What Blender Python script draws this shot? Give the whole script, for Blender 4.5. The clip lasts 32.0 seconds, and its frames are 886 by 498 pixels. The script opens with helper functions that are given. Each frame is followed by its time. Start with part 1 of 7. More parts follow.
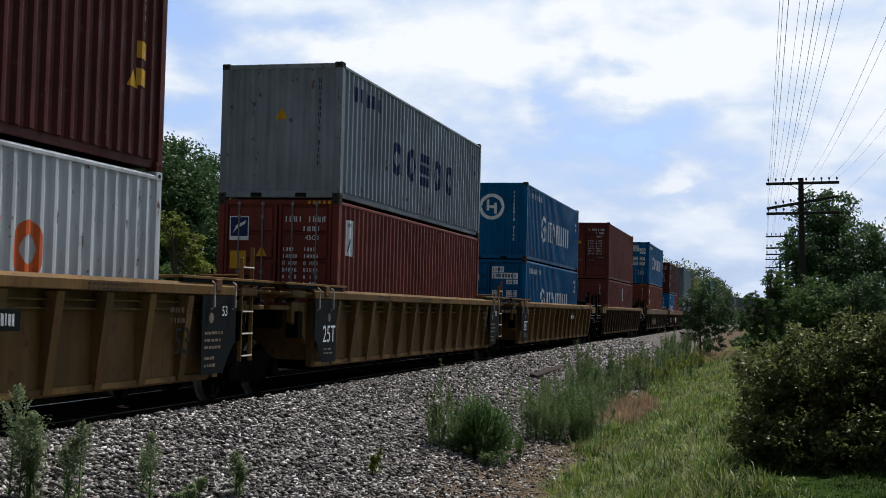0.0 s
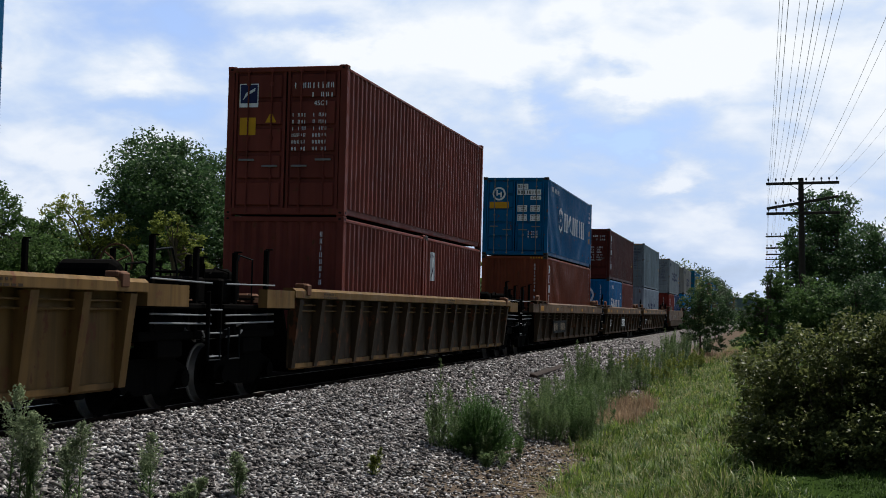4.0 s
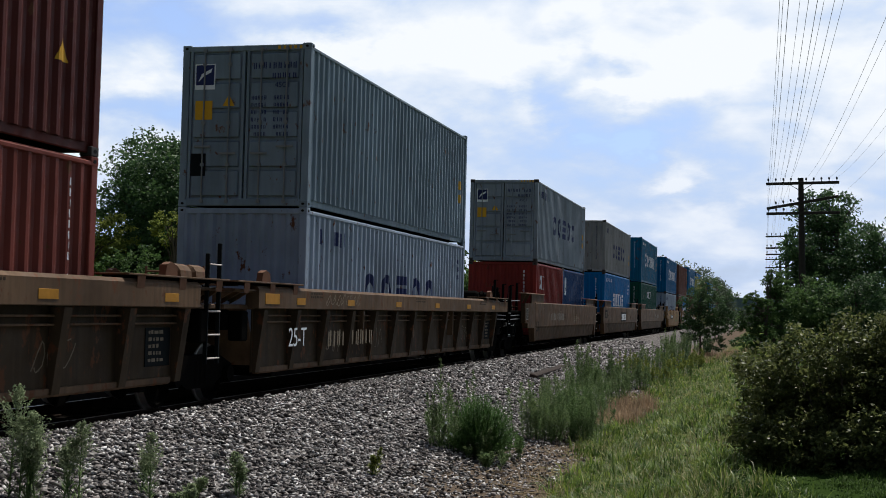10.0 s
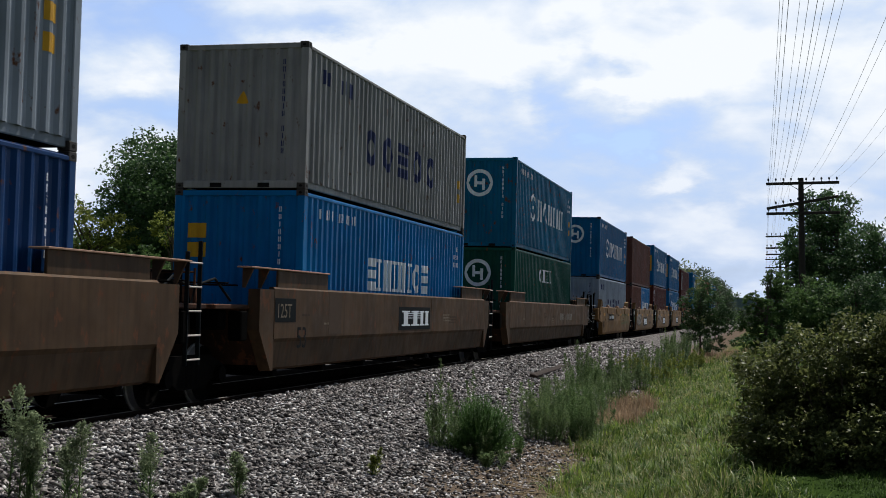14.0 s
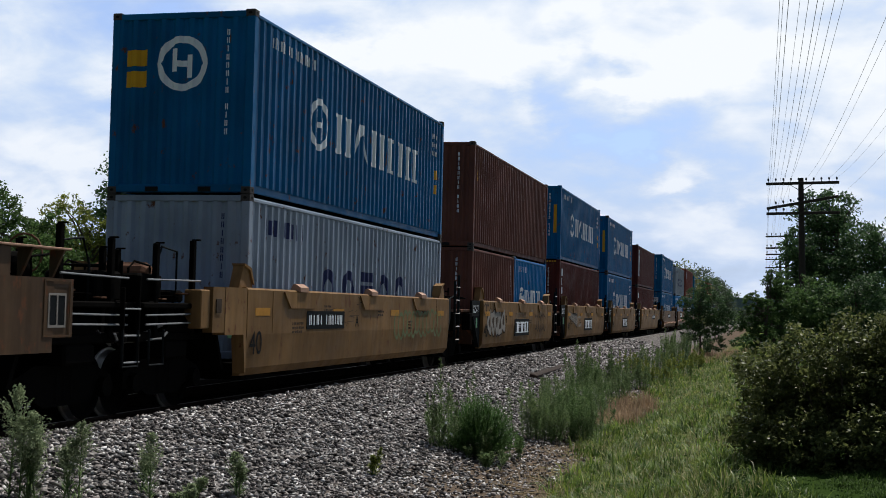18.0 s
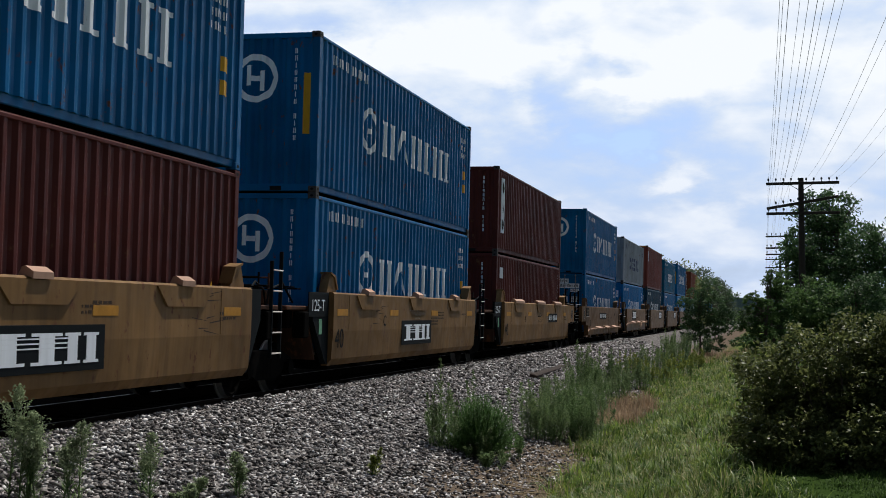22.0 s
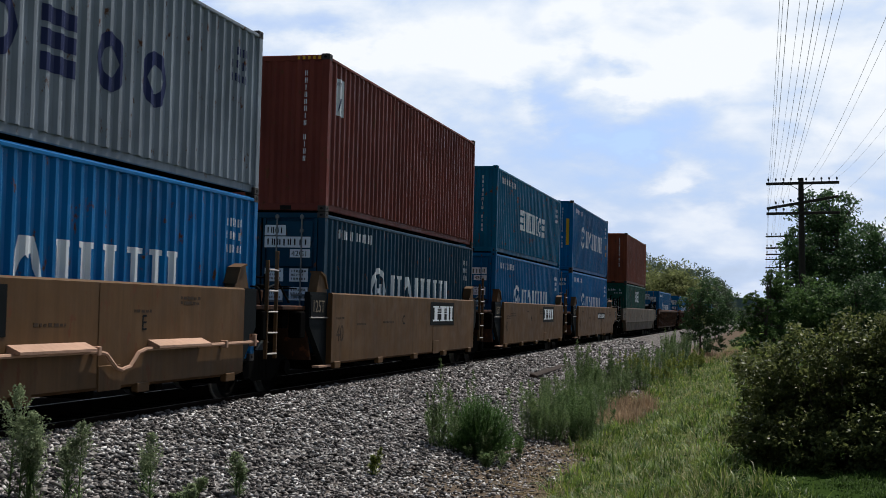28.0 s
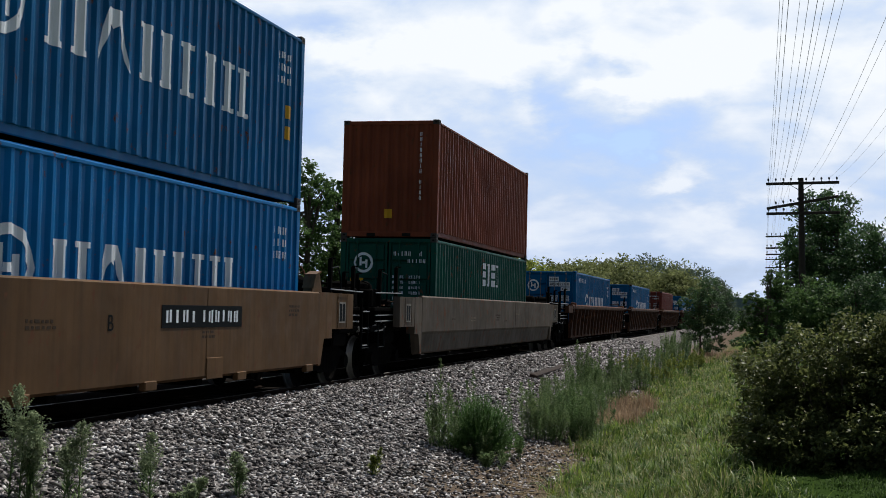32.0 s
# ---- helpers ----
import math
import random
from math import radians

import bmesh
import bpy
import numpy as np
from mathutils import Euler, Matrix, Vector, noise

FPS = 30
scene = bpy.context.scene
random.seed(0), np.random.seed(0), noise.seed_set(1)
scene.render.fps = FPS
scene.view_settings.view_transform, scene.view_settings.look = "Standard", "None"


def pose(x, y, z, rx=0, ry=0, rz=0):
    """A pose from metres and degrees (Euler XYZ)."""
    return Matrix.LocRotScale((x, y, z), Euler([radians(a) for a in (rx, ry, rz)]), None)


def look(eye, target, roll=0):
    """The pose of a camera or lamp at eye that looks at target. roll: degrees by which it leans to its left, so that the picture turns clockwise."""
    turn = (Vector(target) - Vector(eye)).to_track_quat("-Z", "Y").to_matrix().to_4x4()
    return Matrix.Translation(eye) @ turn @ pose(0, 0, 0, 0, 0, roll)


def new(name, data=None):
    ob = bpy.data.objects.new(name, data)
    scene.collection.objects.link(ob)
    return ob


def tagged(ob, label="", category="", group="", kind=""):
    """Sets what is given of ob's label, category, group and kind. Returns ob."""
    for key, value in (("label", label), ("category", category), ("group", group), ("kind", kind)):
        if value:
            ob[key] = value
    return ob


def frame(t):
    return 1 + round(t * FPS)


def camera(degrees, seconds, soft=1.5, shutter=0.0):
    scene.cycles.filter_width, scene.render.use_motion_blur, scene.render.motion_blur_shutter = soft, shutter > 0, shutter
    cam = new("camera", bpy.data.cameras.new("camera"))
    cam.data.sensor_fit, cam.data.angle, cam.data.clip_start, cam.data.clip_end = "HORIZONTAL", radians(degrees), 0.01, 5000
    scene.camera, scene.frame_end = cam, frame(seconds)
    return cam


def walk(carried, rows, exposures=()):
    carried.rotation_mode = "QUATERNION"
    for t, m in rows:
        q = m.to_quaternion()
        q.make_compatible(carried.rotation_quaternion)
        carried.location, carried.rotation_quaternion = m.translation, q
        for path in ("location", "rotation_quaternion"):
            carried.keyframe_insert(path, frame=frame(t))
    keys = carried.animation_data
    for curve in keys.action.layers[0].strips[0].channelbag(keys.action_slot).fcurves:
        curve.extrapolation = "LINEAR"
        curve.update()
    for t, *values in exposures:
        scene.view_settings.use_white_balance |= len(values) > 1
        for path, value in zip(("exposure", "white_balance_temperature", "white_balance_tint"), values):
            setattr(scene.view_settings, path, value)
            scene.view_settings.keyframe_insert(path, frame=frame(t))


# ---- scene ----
# ------------------------------------------------------------------ camera
EYE = (8.976, 0.0, 1.26)
VIEW = pose(*EYE, 92.6347, 0, 14.0841) @ pose(0, 0, 0, 0, 0, 1.3634)
cam = camera(37.976, 32.0, soft=0.6, shutter=0.05)
walk(cam, [(0, VIEW), (32, VIEW)], exposures=[(0, -0.04), (32, -0.04)])

# ------------------------------------------------------------------ sky, sun
SUN_EL, SUN_AZ = radians(60), radians(15)      # azimuth from the track's far end, towards the camera's side
world = bpy.data.worlds.new("sky")
scene.world = world
world.use_nodes = True
wn, wl = world.node_tree.nodes, world.node_tree.links
wn.clear()


def wnode(kind, **props):
    n = wn.new(kind)
    for k, v in props.items():
        if k == "op":
            n.operation = v
        else:
            n.inputs[k].default_value = v
    return n


def wmath(op, a, b=None):
    n = wn.new("ShaderNodeMath")
    n.operation = op
    for i, s in enumerate((a, b)):
        if s is None:
            continue
        if isinstance(s, (int, float)):
            n.inputs[i].default_value = s
        else:
            wl.new(s, n.inputs[i])
    return n.outputs[0]


def wramp(fac, stops):
    n = wn.new("ShaderNodeValToRGB")
    el = n.color_ramp.elements
    for i, (p, c) in enumerate(stops):
        e = el[i] if i < 2 else el.new(p)
        e.position, e.color = p, (*c, 1)
    wl.new(fac, n.inputs[0])
    return n.outputs[0]


def wmix(fac, a, b):
    n = wn.new("ShaderNodeMix")
    n.data_type = "RGBA"
    wl.new(fac, n.inputs[0])
    wl.new(a, n.inputs[6])
    wl.new(b, n.inputs[7])
    return n.outputs[2]


sky = wn.new("ShaderNodeTexSky")
sky.sky_type, sky.sun_disc, sky.sun_elevation, sky.sun_rotation = "NISHITA", False, SUN_EL, SUN_AZ
coord = wn.new("ShaderNodeTexCoord")
sep = wn.new("ShaderNodeSeparateXYZ")
wl.new(coord.outputs["Generated"], sep.inputs[0])
# clouds lie on a flat layer: direction divided by its height
hz = wmath("ADD", wmath("MAXIMUM", sep.outputs[2], 0.0), 0.38)
comb = wn.new("ShaderNodeCombineXYZ")
wl.new(wmath("DIVIDE", sep.outputs[0], hz), comb.inputs[0])
wl.new(wmath("DIVIDE", sep.outputs[1], hz), comb.inputs[1])
comb.inputs[2].default_value = 3.7
big = wnode("ShaderNodeTexNoise", Scale=4.4, Detail=9.0, Roughness=0.52, Distortion=0.2)
fine = wnode("ShaderNodeTexNoise", Scale=7.0, Detail=8.0, Roughness=0.5, Distortion=0.25)
for n in (big, fine):
    wl.new(comb.outputs[0], n.inputs["Vector"])
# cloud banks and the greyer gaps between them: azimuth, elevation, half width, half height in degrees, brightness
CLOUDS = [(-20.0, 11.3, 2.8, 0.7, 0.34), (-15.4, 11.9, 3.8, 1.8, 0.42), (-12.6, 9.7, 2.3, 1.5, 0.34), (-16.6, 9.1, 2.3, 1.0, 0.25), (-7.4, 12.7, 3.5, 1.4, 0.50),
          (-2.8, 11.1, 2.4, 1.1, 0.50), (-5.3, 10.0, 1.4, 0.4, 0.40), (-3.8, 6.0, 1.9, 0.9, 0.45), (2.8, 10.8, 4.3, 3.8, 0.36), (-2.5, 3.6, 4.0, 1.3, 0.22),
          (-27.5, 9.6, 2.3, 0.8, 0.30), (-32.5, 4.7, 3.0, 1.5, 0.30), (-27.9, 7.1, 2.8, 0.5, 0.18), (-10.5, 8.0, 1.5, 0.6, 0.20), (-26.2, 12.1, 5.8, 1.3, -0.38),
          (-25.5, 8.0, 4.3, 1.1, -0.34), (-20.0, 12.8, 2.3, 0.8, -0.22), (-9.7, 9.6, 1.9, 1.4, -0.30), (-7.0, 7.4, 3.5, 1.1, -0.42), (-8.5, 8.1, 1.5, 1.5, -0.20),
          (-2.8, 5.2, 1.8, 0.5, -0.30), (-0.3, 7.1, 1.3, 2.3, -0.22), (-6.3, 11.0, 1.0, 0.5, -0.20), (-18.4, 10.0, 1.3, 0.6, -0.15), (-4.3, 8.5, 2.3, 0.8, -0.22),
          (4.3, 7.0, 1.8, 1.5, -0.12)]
warp = wnode("ShaderNodeTexNoise", Scale=5.5, Detail=6.0, Roughness=0.6)
wl.new(comb.outputs[0], warp.inputs["Vector"])


def wvec(op, a, b):
    n = wn.new("ShaderNodeVectorMath")
    n.operation = op
    for i, q in enumerate((a, b)):
        if isinstance(q, tuple):
            n.inputs[i].default_value = q
        else:
            wl.new(q, n.inputs[i])
    return n.outputs["Value"] if op == "DOT_PRODUCT" else n.outputs[0]


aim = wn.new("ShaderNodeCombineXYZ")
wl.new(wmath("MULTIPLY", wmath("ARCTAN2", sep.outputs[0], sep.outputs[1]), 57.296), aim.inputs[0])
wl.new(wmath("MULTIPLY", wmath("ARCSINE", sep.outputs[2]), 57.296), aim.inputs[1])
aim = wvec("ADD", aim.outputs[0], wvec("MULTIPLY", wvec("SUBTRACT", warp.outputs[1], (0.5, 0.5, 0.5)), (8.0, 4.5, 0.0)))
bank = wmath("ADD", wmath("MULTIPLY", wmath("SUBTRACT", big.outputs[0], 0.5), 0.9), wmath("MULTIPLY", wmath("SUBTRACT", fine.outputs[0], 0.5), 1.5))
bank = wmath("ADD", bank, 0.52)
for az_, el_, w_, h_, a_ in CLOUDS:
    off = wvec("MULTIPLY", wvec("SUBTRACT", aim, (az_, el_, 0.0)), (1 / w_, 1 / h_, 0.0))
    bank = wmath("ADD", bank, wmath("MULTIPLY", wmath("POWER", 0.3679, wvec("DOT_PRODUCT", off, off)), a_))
mask = wramp(bank, [(0.0, (0.35, 0.35, 0.35)), (0.55, (1, 1, 1))])
shade = wramp(bank, [(0.1, (0.45, 0.575, 0.83)), (0.5, (0.685, 0.795, 0.97)), (0.84, (0.96, 1.0, 1.05))])
# the half of the sky round the sun is the brighter one
glow = wramp(wmath("ADD", wmath("MULTIPLY", sep.outputs[1], 0.5), 0.5),
             [(0.0, (0.2, 0.213, 0.238)), (0.55, (0.115, 0.128, 0.152)), (0.88, (1, 1, 1))])
blue = wn.new("ShaderNodeMix")
blue.data_type, blue.blend_type = "RGBA", "MULTIPLY"
blue.inputs[0].default_value = 1.0
blue.inputs[7].default_value = (0.123, 0.134, 0.169, 1)
wl.new(sky.outputs[0], blue.inputs[6])
dome = wn.new("ShaderNodeMix")
dome.data_type, dome.blend_type = "RGBA", "MULTIPLY"
dome.inputs[0].default_value = 1.0
wl.new(wmix(mask, blue.outputs[2], shade), dome.inputs[6])
wl.new(glow, dome.inputs[7])
# thin haze low over the horizon
haze = wn.new("ShaderNodeMix")
haze.data_type, haze.blend_type = "RGBA", "MULTIPLY"
haze.inputs[0].default_value = 1.0
wl.new(dome.outputs[2], haze.inputs[6])
wl.new(wramp(sep.outputs[2], [(0.0, (0.78, 0.83, 0.93)), (0.17, (1, 1, 1))]), haze.inputs[7])
bg = wn.new("ShaderNodeBackground")
wl.new(haze.outputs[2], bg.inputs[0])
bg.inputs[1].default_value = 1.0
out = wn.new("ShaderNodeOutputWorld")
wl.new(bg.outputs[0], out.inputs[0])

sun = new("sun", bpy.data.lights.new("sun", "SUN"))
sun.data.energy, sun.data.angle, sun.data.color = 5.0, radians(0.8), (1.0, 0.95, 0.88)
SUN_DIR = Vector((math.sin(SUN_AZ) * math.cos(SUN_EL), math.cos(SUN_AZ) * math.cos(SUN_EL), math.sin(SUN_EL)))
sun.matrix_world = look(SUN_DIR * 200, (0, 0, 0))

# ------------------------------------------------------------------ materials


class Mat:
    """A small builder for node materials."""

    def __init__(self, name, rough=0.6, metal=0.0):
        self.m = bpy.data.materials.new(name)
        self.m.use_nodes = True
        self.n, self.l = self.m.node_tree.nodes, self.m.node_tree.links
        self.b = self.n["Principled BSDF"]
        self.b.inputs["Roughness"].default_value = rough
        self.b.inputs["Metallic"].default_value = metal
        self.b.inputs["Specular IOR Level"].default_value = 0.15
        self.co = self.n.new("ShaderNodeTexCoord").outputs["Object"]
        self.rand = self.n.new("ShaderNodeObjectInfo").outputs["Random"]

    def scaled(self, s):
        n = self.n.new("ShaderNodeMapping")
        n.inputs["Scale"].default_value = s
        self.l.new(self.co, n.inputs[0])
        # every object takes its own piece of the pattern
        c = self.n.new("ShaderNodeCombineXYZ")
        k = self.n.new("ShaderNodeMath")
        k.operation = "MULTIPLY"
        k.inputs[1].default_value = 61.0
        self.l.new(self.rand, k.inputs[0])
        for i in range(3):
            self.l.new(k.outputs[0], c.inputs[i])
        self.l.new(c.outputs[0], n.inputs["Location"])
        return n.outputs[0]

    def noise(self, s=(1, 1, 1), scale=4.0, detail=4.0, rough=0.55):
        n = self.n.new("ShaderNodeTexNoise")
        n.inputs["Scale"].default_value, n.inputs["Detail"].default_value = scale, detail
        n.inputs["Roughness"].default_value = rough
        self.l.new(self.scaled(s), n.inputs["Vector"])
        return n.outputs[0]

    def ramp(self, fac, stops):
        n = self.n.new("ShaderNodeValToRGB")
        el = n.color_ramp.elements
        for i, (p, c) in enumerate(stops):
            e = el[i] if i < 2 else el.new(p)
            c = (c, c, c) if isinstance(c, (int, float)) else c
            e.position, e.color = p, (*c, 1)
        self.l.new(fac, n.inputs[0])
        return n.outputs[0]

    def mix(self, fac, a, b, blend="MIX"):
        n = self.n.new("ShaderNodeMix")
        n.data_type, n.blend_type = "RGBA", blend
        for i, s in ((0, fac), (6, a), (7, b)):
            if isinstance(s, (int, float)):
                n.inputs[i].default_value = s if i == 0 else (s, s, s, 1)
            elif isinstance(s, tuple):
                n.inputs[i].default_value = (*s, 1)
            else:
                self.l.new(s, n.inputs[i])
        return n.outputs[2]

    def color(self, c):
        self.l.new(c, self.b.inputs["Base Color"])
        return self

    def roughness(self, c):
        self.l.new(c, self.b.inputs["Roughness"])
        return self

    def bump(self, h, strength=0.3, dist=0.01):
        n = self.n.new("ShaderNodeBump")
        n.inputs["Strength"].default_value, n.inputs["Distance"].default_value = strength, dist
        self.l.new(h, n.inputs["Height"])
        self.l.new(n.outputs[0], self.b.inputs["Normal"])
        return self


def paint(name, rgb, rough=0.5, dirt=0.35, rust=0.62, fade=0.25):
    """Weathered paint on steel: faded patches, streaks that run down, rust spots."""
    m = Mat(name, rough)
    m.b.inputs["Specular IOR Level"].default_value = 0.08
    c = Vector(rgb)
    light, dark = tuple(c * (1 + fade)), tuple(c * (1 - fade))
    base = m.mix(m.ramp(m.noise(scale=0.7, detail=5), [(0.3, 0), (0.7, 1)]), dark, light)
    streak = m.ramp(m.noise((3.5, 3.5, 0.22), 2.2, 5), [(0.42, 0), (0.75, 1)])
    s = m.n.new("ShaderNodeMath")
    s.operation, s.inputs[1].default_value = "MULTIPLY", dirt
    m.l.new(streak, s.inputs[0])
    base = m.mix(s.outputs[0], base, tuple(c * 0.45 + Vector((0.006, 0.005, 0.004))))
    spot = m.ramp(m.noise((1, 1, 0.6), 5.5, 6, 0.65), [(rust, 0), (rust + 0.06, 1)])
    base = m.mix(spot, base, (0.12, 0.05, 0.025))
    tone = m.ramp(m.rand, [(0, 0.94), (1, 1.05)])
    m.color(m.mix(1.0, base, tone, "MULTIPLY"))
    m.roughness(m.ramp(m.noise(scale=3, detail=3), [(0.3, rough - 0.1), (0.7, rough + 0.18)]))
    return m.bump(m.noise(scale=9, detail=5), 0.15, 0.01).m


def plain(name, rgb, rough=0.6, metal=0.0, var=0.25, scale=6.0, bump=0.2, gloss=0.15):
    m = Mat(name, rough, metal)
    m.b.inputs["Specular IOR Level"].default_value = gloss
    c = Vector(rgb)
    m.color(m.mix(m.noise(scale=scale, detail=6), tuple(c * (1 - var)), tuple(c * (1 + var))))
    return m.bump(m.noise(scale=scale * 6, detail=4), bump, 0.01).m


PAINT = {
    "grey": paint("grey_container_paint", (0.25, 0.29, 0.34), 0.55, 0.45),
    "grey_dark": paint("dark_grey_container_paint", (0.2, 0.262, 0.32), 0.55, 0.45),
    "grey_warm": paint("warm_grey_container_paint", (0.28, 0.28, 0.28), 0.55, 0.5),
    "grey_pale": paint("pale_blue_grey_container_paint", (0.28, 0.34, 0.43), 0.55, 0.3),
    "white": paint("white_container_paint", (0.55, 0.59, 0.64), 0.5, 0.4),
    "blue": paint("blue_container_paint", (0.001, 0.112, 0.285), 0.42, 0.18),
    "blue_teal": paint("teal_blue_container_paint", (0.003, 0.125, 0.245), 0.45, 0.35, 0.6),
    "blue_bright": paint("bright_blue_container_paint", (0.001, 0.145, 0.39), 0.4, 0.18),
    "blue_dark": paint("navy_container_paint", (0.008, 0.045, 0.15), 0.45, 0.3),
    "blue_deep": paint("deep_teal_container_paint", (0.006, 0.045, 0.085), 0.45, 0.3),
    "red_brown": paint("red_brown_container_paint", (0.178, 0.045, 0.034), 0.5, 0.35),
    "red": paint("red_container_paint", (0.21, 0.03, 0.024), 0.5, 0.4),
    "orange_brown": paint("orange_brown_container_paint", (0.2, 0.054, 0.028), 0.5, 0.4),
    "maroon": paint("maroon_container_paint", (0.085, 0.02, 0.016), 0.5, 0.35),
    "brown": paint("brown_container_paint", (0.13, 0.051, 0.037), 0.55, 0.5),
    "green": paint("dark_green_container_paint", (0.006, 0.07, 0.05), 0.45, 0.3),
}
M_CAR_A = paint("weathered_tan_car_paint", (0.158, 0.094, 0.034), 0.6, 0.75, 0.58, 0.35)
M_CAR_B = paint("dirty_ochre_car_paint", (0.13, 0.082, 0.05), 0.6, 0.75, 0.57, 0.35)
# darker olive for the web plates and ribs of some cars
M_CAR_D = paint("dark_olive_car_paint", (0.055, 0.038, 0.023), 0.65, 0.7, 0.57, 0.35)
M_CAR_S = paint("dull_brown_car_paint", (0.088, 0.054, 0.031), 0.6, 0.8, 0.58, 0.4)
M_CAR_Y = paint("yellow_ochre_car_paint", (0.195, 0.112, 0.046), 0.55, 0.6, 0.6, 0.3)
M_CAR_T = paint("tan_car_paint", (0.118, 0.067, 0.032), 0.55, 0.6, 0.6, 0.28)
M_CAR_G = paint("grey_primer_car_paint", (0.1, 0.083, 0.066), 0.65, 0.7, 0.57, 0.35)
M_CAR_R = paint("rusty_brown_car_paint", (0.06, 0.03, 0.02), 0.7, 0.7, 0.55, 0.35)
M_FADED = plain("faded_pale_stencil_paint", (0.2, 0.165, 0.12), 0.8, 0, 0.5, 9)
M_SOOT = plain("faded_dark_stencil_paint", (0.045, 0.03, 0.02), 0.8, 0, 0.5, 9)
M_BLACK = plain("black_panel_paint", (0.008, 0.0105, 0.012), 0.7, gloss=0.05)
# grimy steel made near-black: shade below and between the cars is painted in
M_UNDER = plain("shade_darkened_grimy_steel", (0.005, 0.0047, 0.0044), 0.9, 0.0, 0.4, gloss=0.01)
M_STEEL = plain("worn_bright_steel", (0.2, 0.19, 0.18), 0.5, 0.8, 0.2)
M_GRAF = plain("faded_white_spray_paint", (0.25, 0.235, 0.215), 0.8, 0, 0.55, 4)
M_GRAF_G = plain("faded_green_spray_paint", (0.12, 0.155, 0.075), 0.8, 0, 0.5, 3)
M_TREAD = plain("worn_wheel_tread", (0.55, 0.53, 0.5), 0.4, 0.6, 0.25)
M_RUST = plain("rusty_steel", (0.13, 0.062, 0.035), 0.8, 0.0, 0.4)
M_WHITE = paint("chipped_white_lettering", (0.80, 0.85, 0.90), 0.6, 0.22, 0.68, 0.06)
M_NAVY = paint("navy_lettering", (0.025, 0.035, 0.11), 0.5, 0.2, 0.7, 0.15)
M_ORANGE = paint("orange_lettering", (0.62, 0.13, 0.04), 0.5, 0.2, 0.7, 0.1)
M_YELLOW = plain("yellow_sticker", (0.62, 0.33, 0.02), 0.5, 0, 0.15)
M_REFLECT = plain("faded_orange_reflector", (0.40, 0.19, 0.02), 0.6, 0, 0.45, 5)
# pinkish tan, lightened: the sunlit look of top edges is in the paint
M_HINGE = paint("sunlit_pinkish_tan_paint", (0.42, 0.265, 0.19), 0.6, 0.35, 0.64, 0.2)
M_GREEN = plain("faded_green_paint", (0.14, 0.32, 0.2), 0.6, 0, 0.4)
M_CASTING = plain("dark_corner_steel", (0.05, 0.045, 0.042), 0.6)
M_ROD = plain("dull_steel_rod", (0.2, 0.21, 0.22), 0.5, 0.2)
M_RUNG = plain("worn_bare_rung", (0.5, 0.45, 0.42), 0.45, 0.1)
# near-black for the shade of holes, pockets and gaps, painted on solid shapes
M_HOLE = plain("painted_recess_shade", (0.01, 0.01, 0.01), 0.9)
# rails and ties: shade under the train is put into both colours
M_RAIL = plain("shade_darkened_rusted_rail", (0.02, 0.014, 0.011), 0.9, 0.0, 0.4, gloss=0.02)
M_WOOD = plain("shade_darkened_tarred_timber", (0.016, 0.013, 0.011), 0.9, 0, 0.4, 8, 0.6, 0.02)
M_POLE = plain("dark_pole_timber", (0.045, 0.038, 0.033), 0.85, 0, 0.35, 6, 0.5)
M_GLASS = plain("dull_insulator", (0.05, 0.07, 0.075), 0.25)
M_WIRE = plain("weathered_wire", (0.42, 0.42, 0.44), 0.5)
M_BARK = plain("grey_bark", (0.085, 0.07, 0.055), 0.9, 0, 0.35, 5, 0.8)
M_DRY = plain("dry_stalk", (0.26, 0.20, 0.12), 0.85, 0, 0.3)


def leafy(name, a, b, rough=0.45, trans=0.25, mottled=False):
    """Leaves: colour varies leaf by leaf, and light comes through a little."""
    m = Mat(name, rough)
    g = m.n.new("ShaderNodeNewGeometry")
    c = m.ramp(g.outputs["Random Per Island"], [(0.0, a), (0.75, b), (1.0, tuple(min(1, x * 1.5) for x in b))])
    patch = m.ramp(m.noise(scale=0.6, detail=3), [(0.3, 0.72), (0.7, 1.15)])
    c = m.mix(1.0, c, patch, "MULTIPLY")
    if mottled:
        # tufts differ: some lush, some yellowed
        tuft = m.ramp(m.noise(scale=3.2, detail=6, rough=0.7), [(0.36, (0.36, 0.52, 0.45)), (0.5, (0.92, 0.96, 0.9)), (0.64, (1.6, 1.36, 1.1))])
        c = m.mix(1.0, c, tuft, "MULTIPLY")
    m.color(c)
    t = m.n.new("ShaderNodeBsdfTranslucent")
    m.l.new(c, t.inputs[0])
    mx = m.n.new("ShaderNodeMixShader")
    mx.inputs[0].default_value = trans
    m.l.new(m.b.outputs[0], mx.inputs[1])
    m.l.new(t.outputs[0], mx.inputs[2])
    m.l.new(mx.outputs[0], m.n["Material Output"].inputs[0])
    return m.m


L_DARK = leafy("dark_green_leaves", (0.034, 0.078, 0.033), (0.074, 0.136, 0.05), 0.5, 0.3)
L_MID = leafy("green_leaves", (0.04, 0.085, 0.026), (0.09, 0.155, 0.048), 0.65, 0.4)
L_YELLOW = leafy("yellow_green_leaves", (0.1, 0.14, 0.03), (0.24, 0.28, 0.06), 0.65, 0.4)
L_BUSH = leafy("shrub_leaves", (0.056, 0.078, 0.025), (0.17, 0.192, 0.068), 0.4, 0.4)
L_WEED = leafy("weed_leaves", (0.05, 0.1, 0.036), (0.15, 0.225, 0.085), 0.7, 0.4)
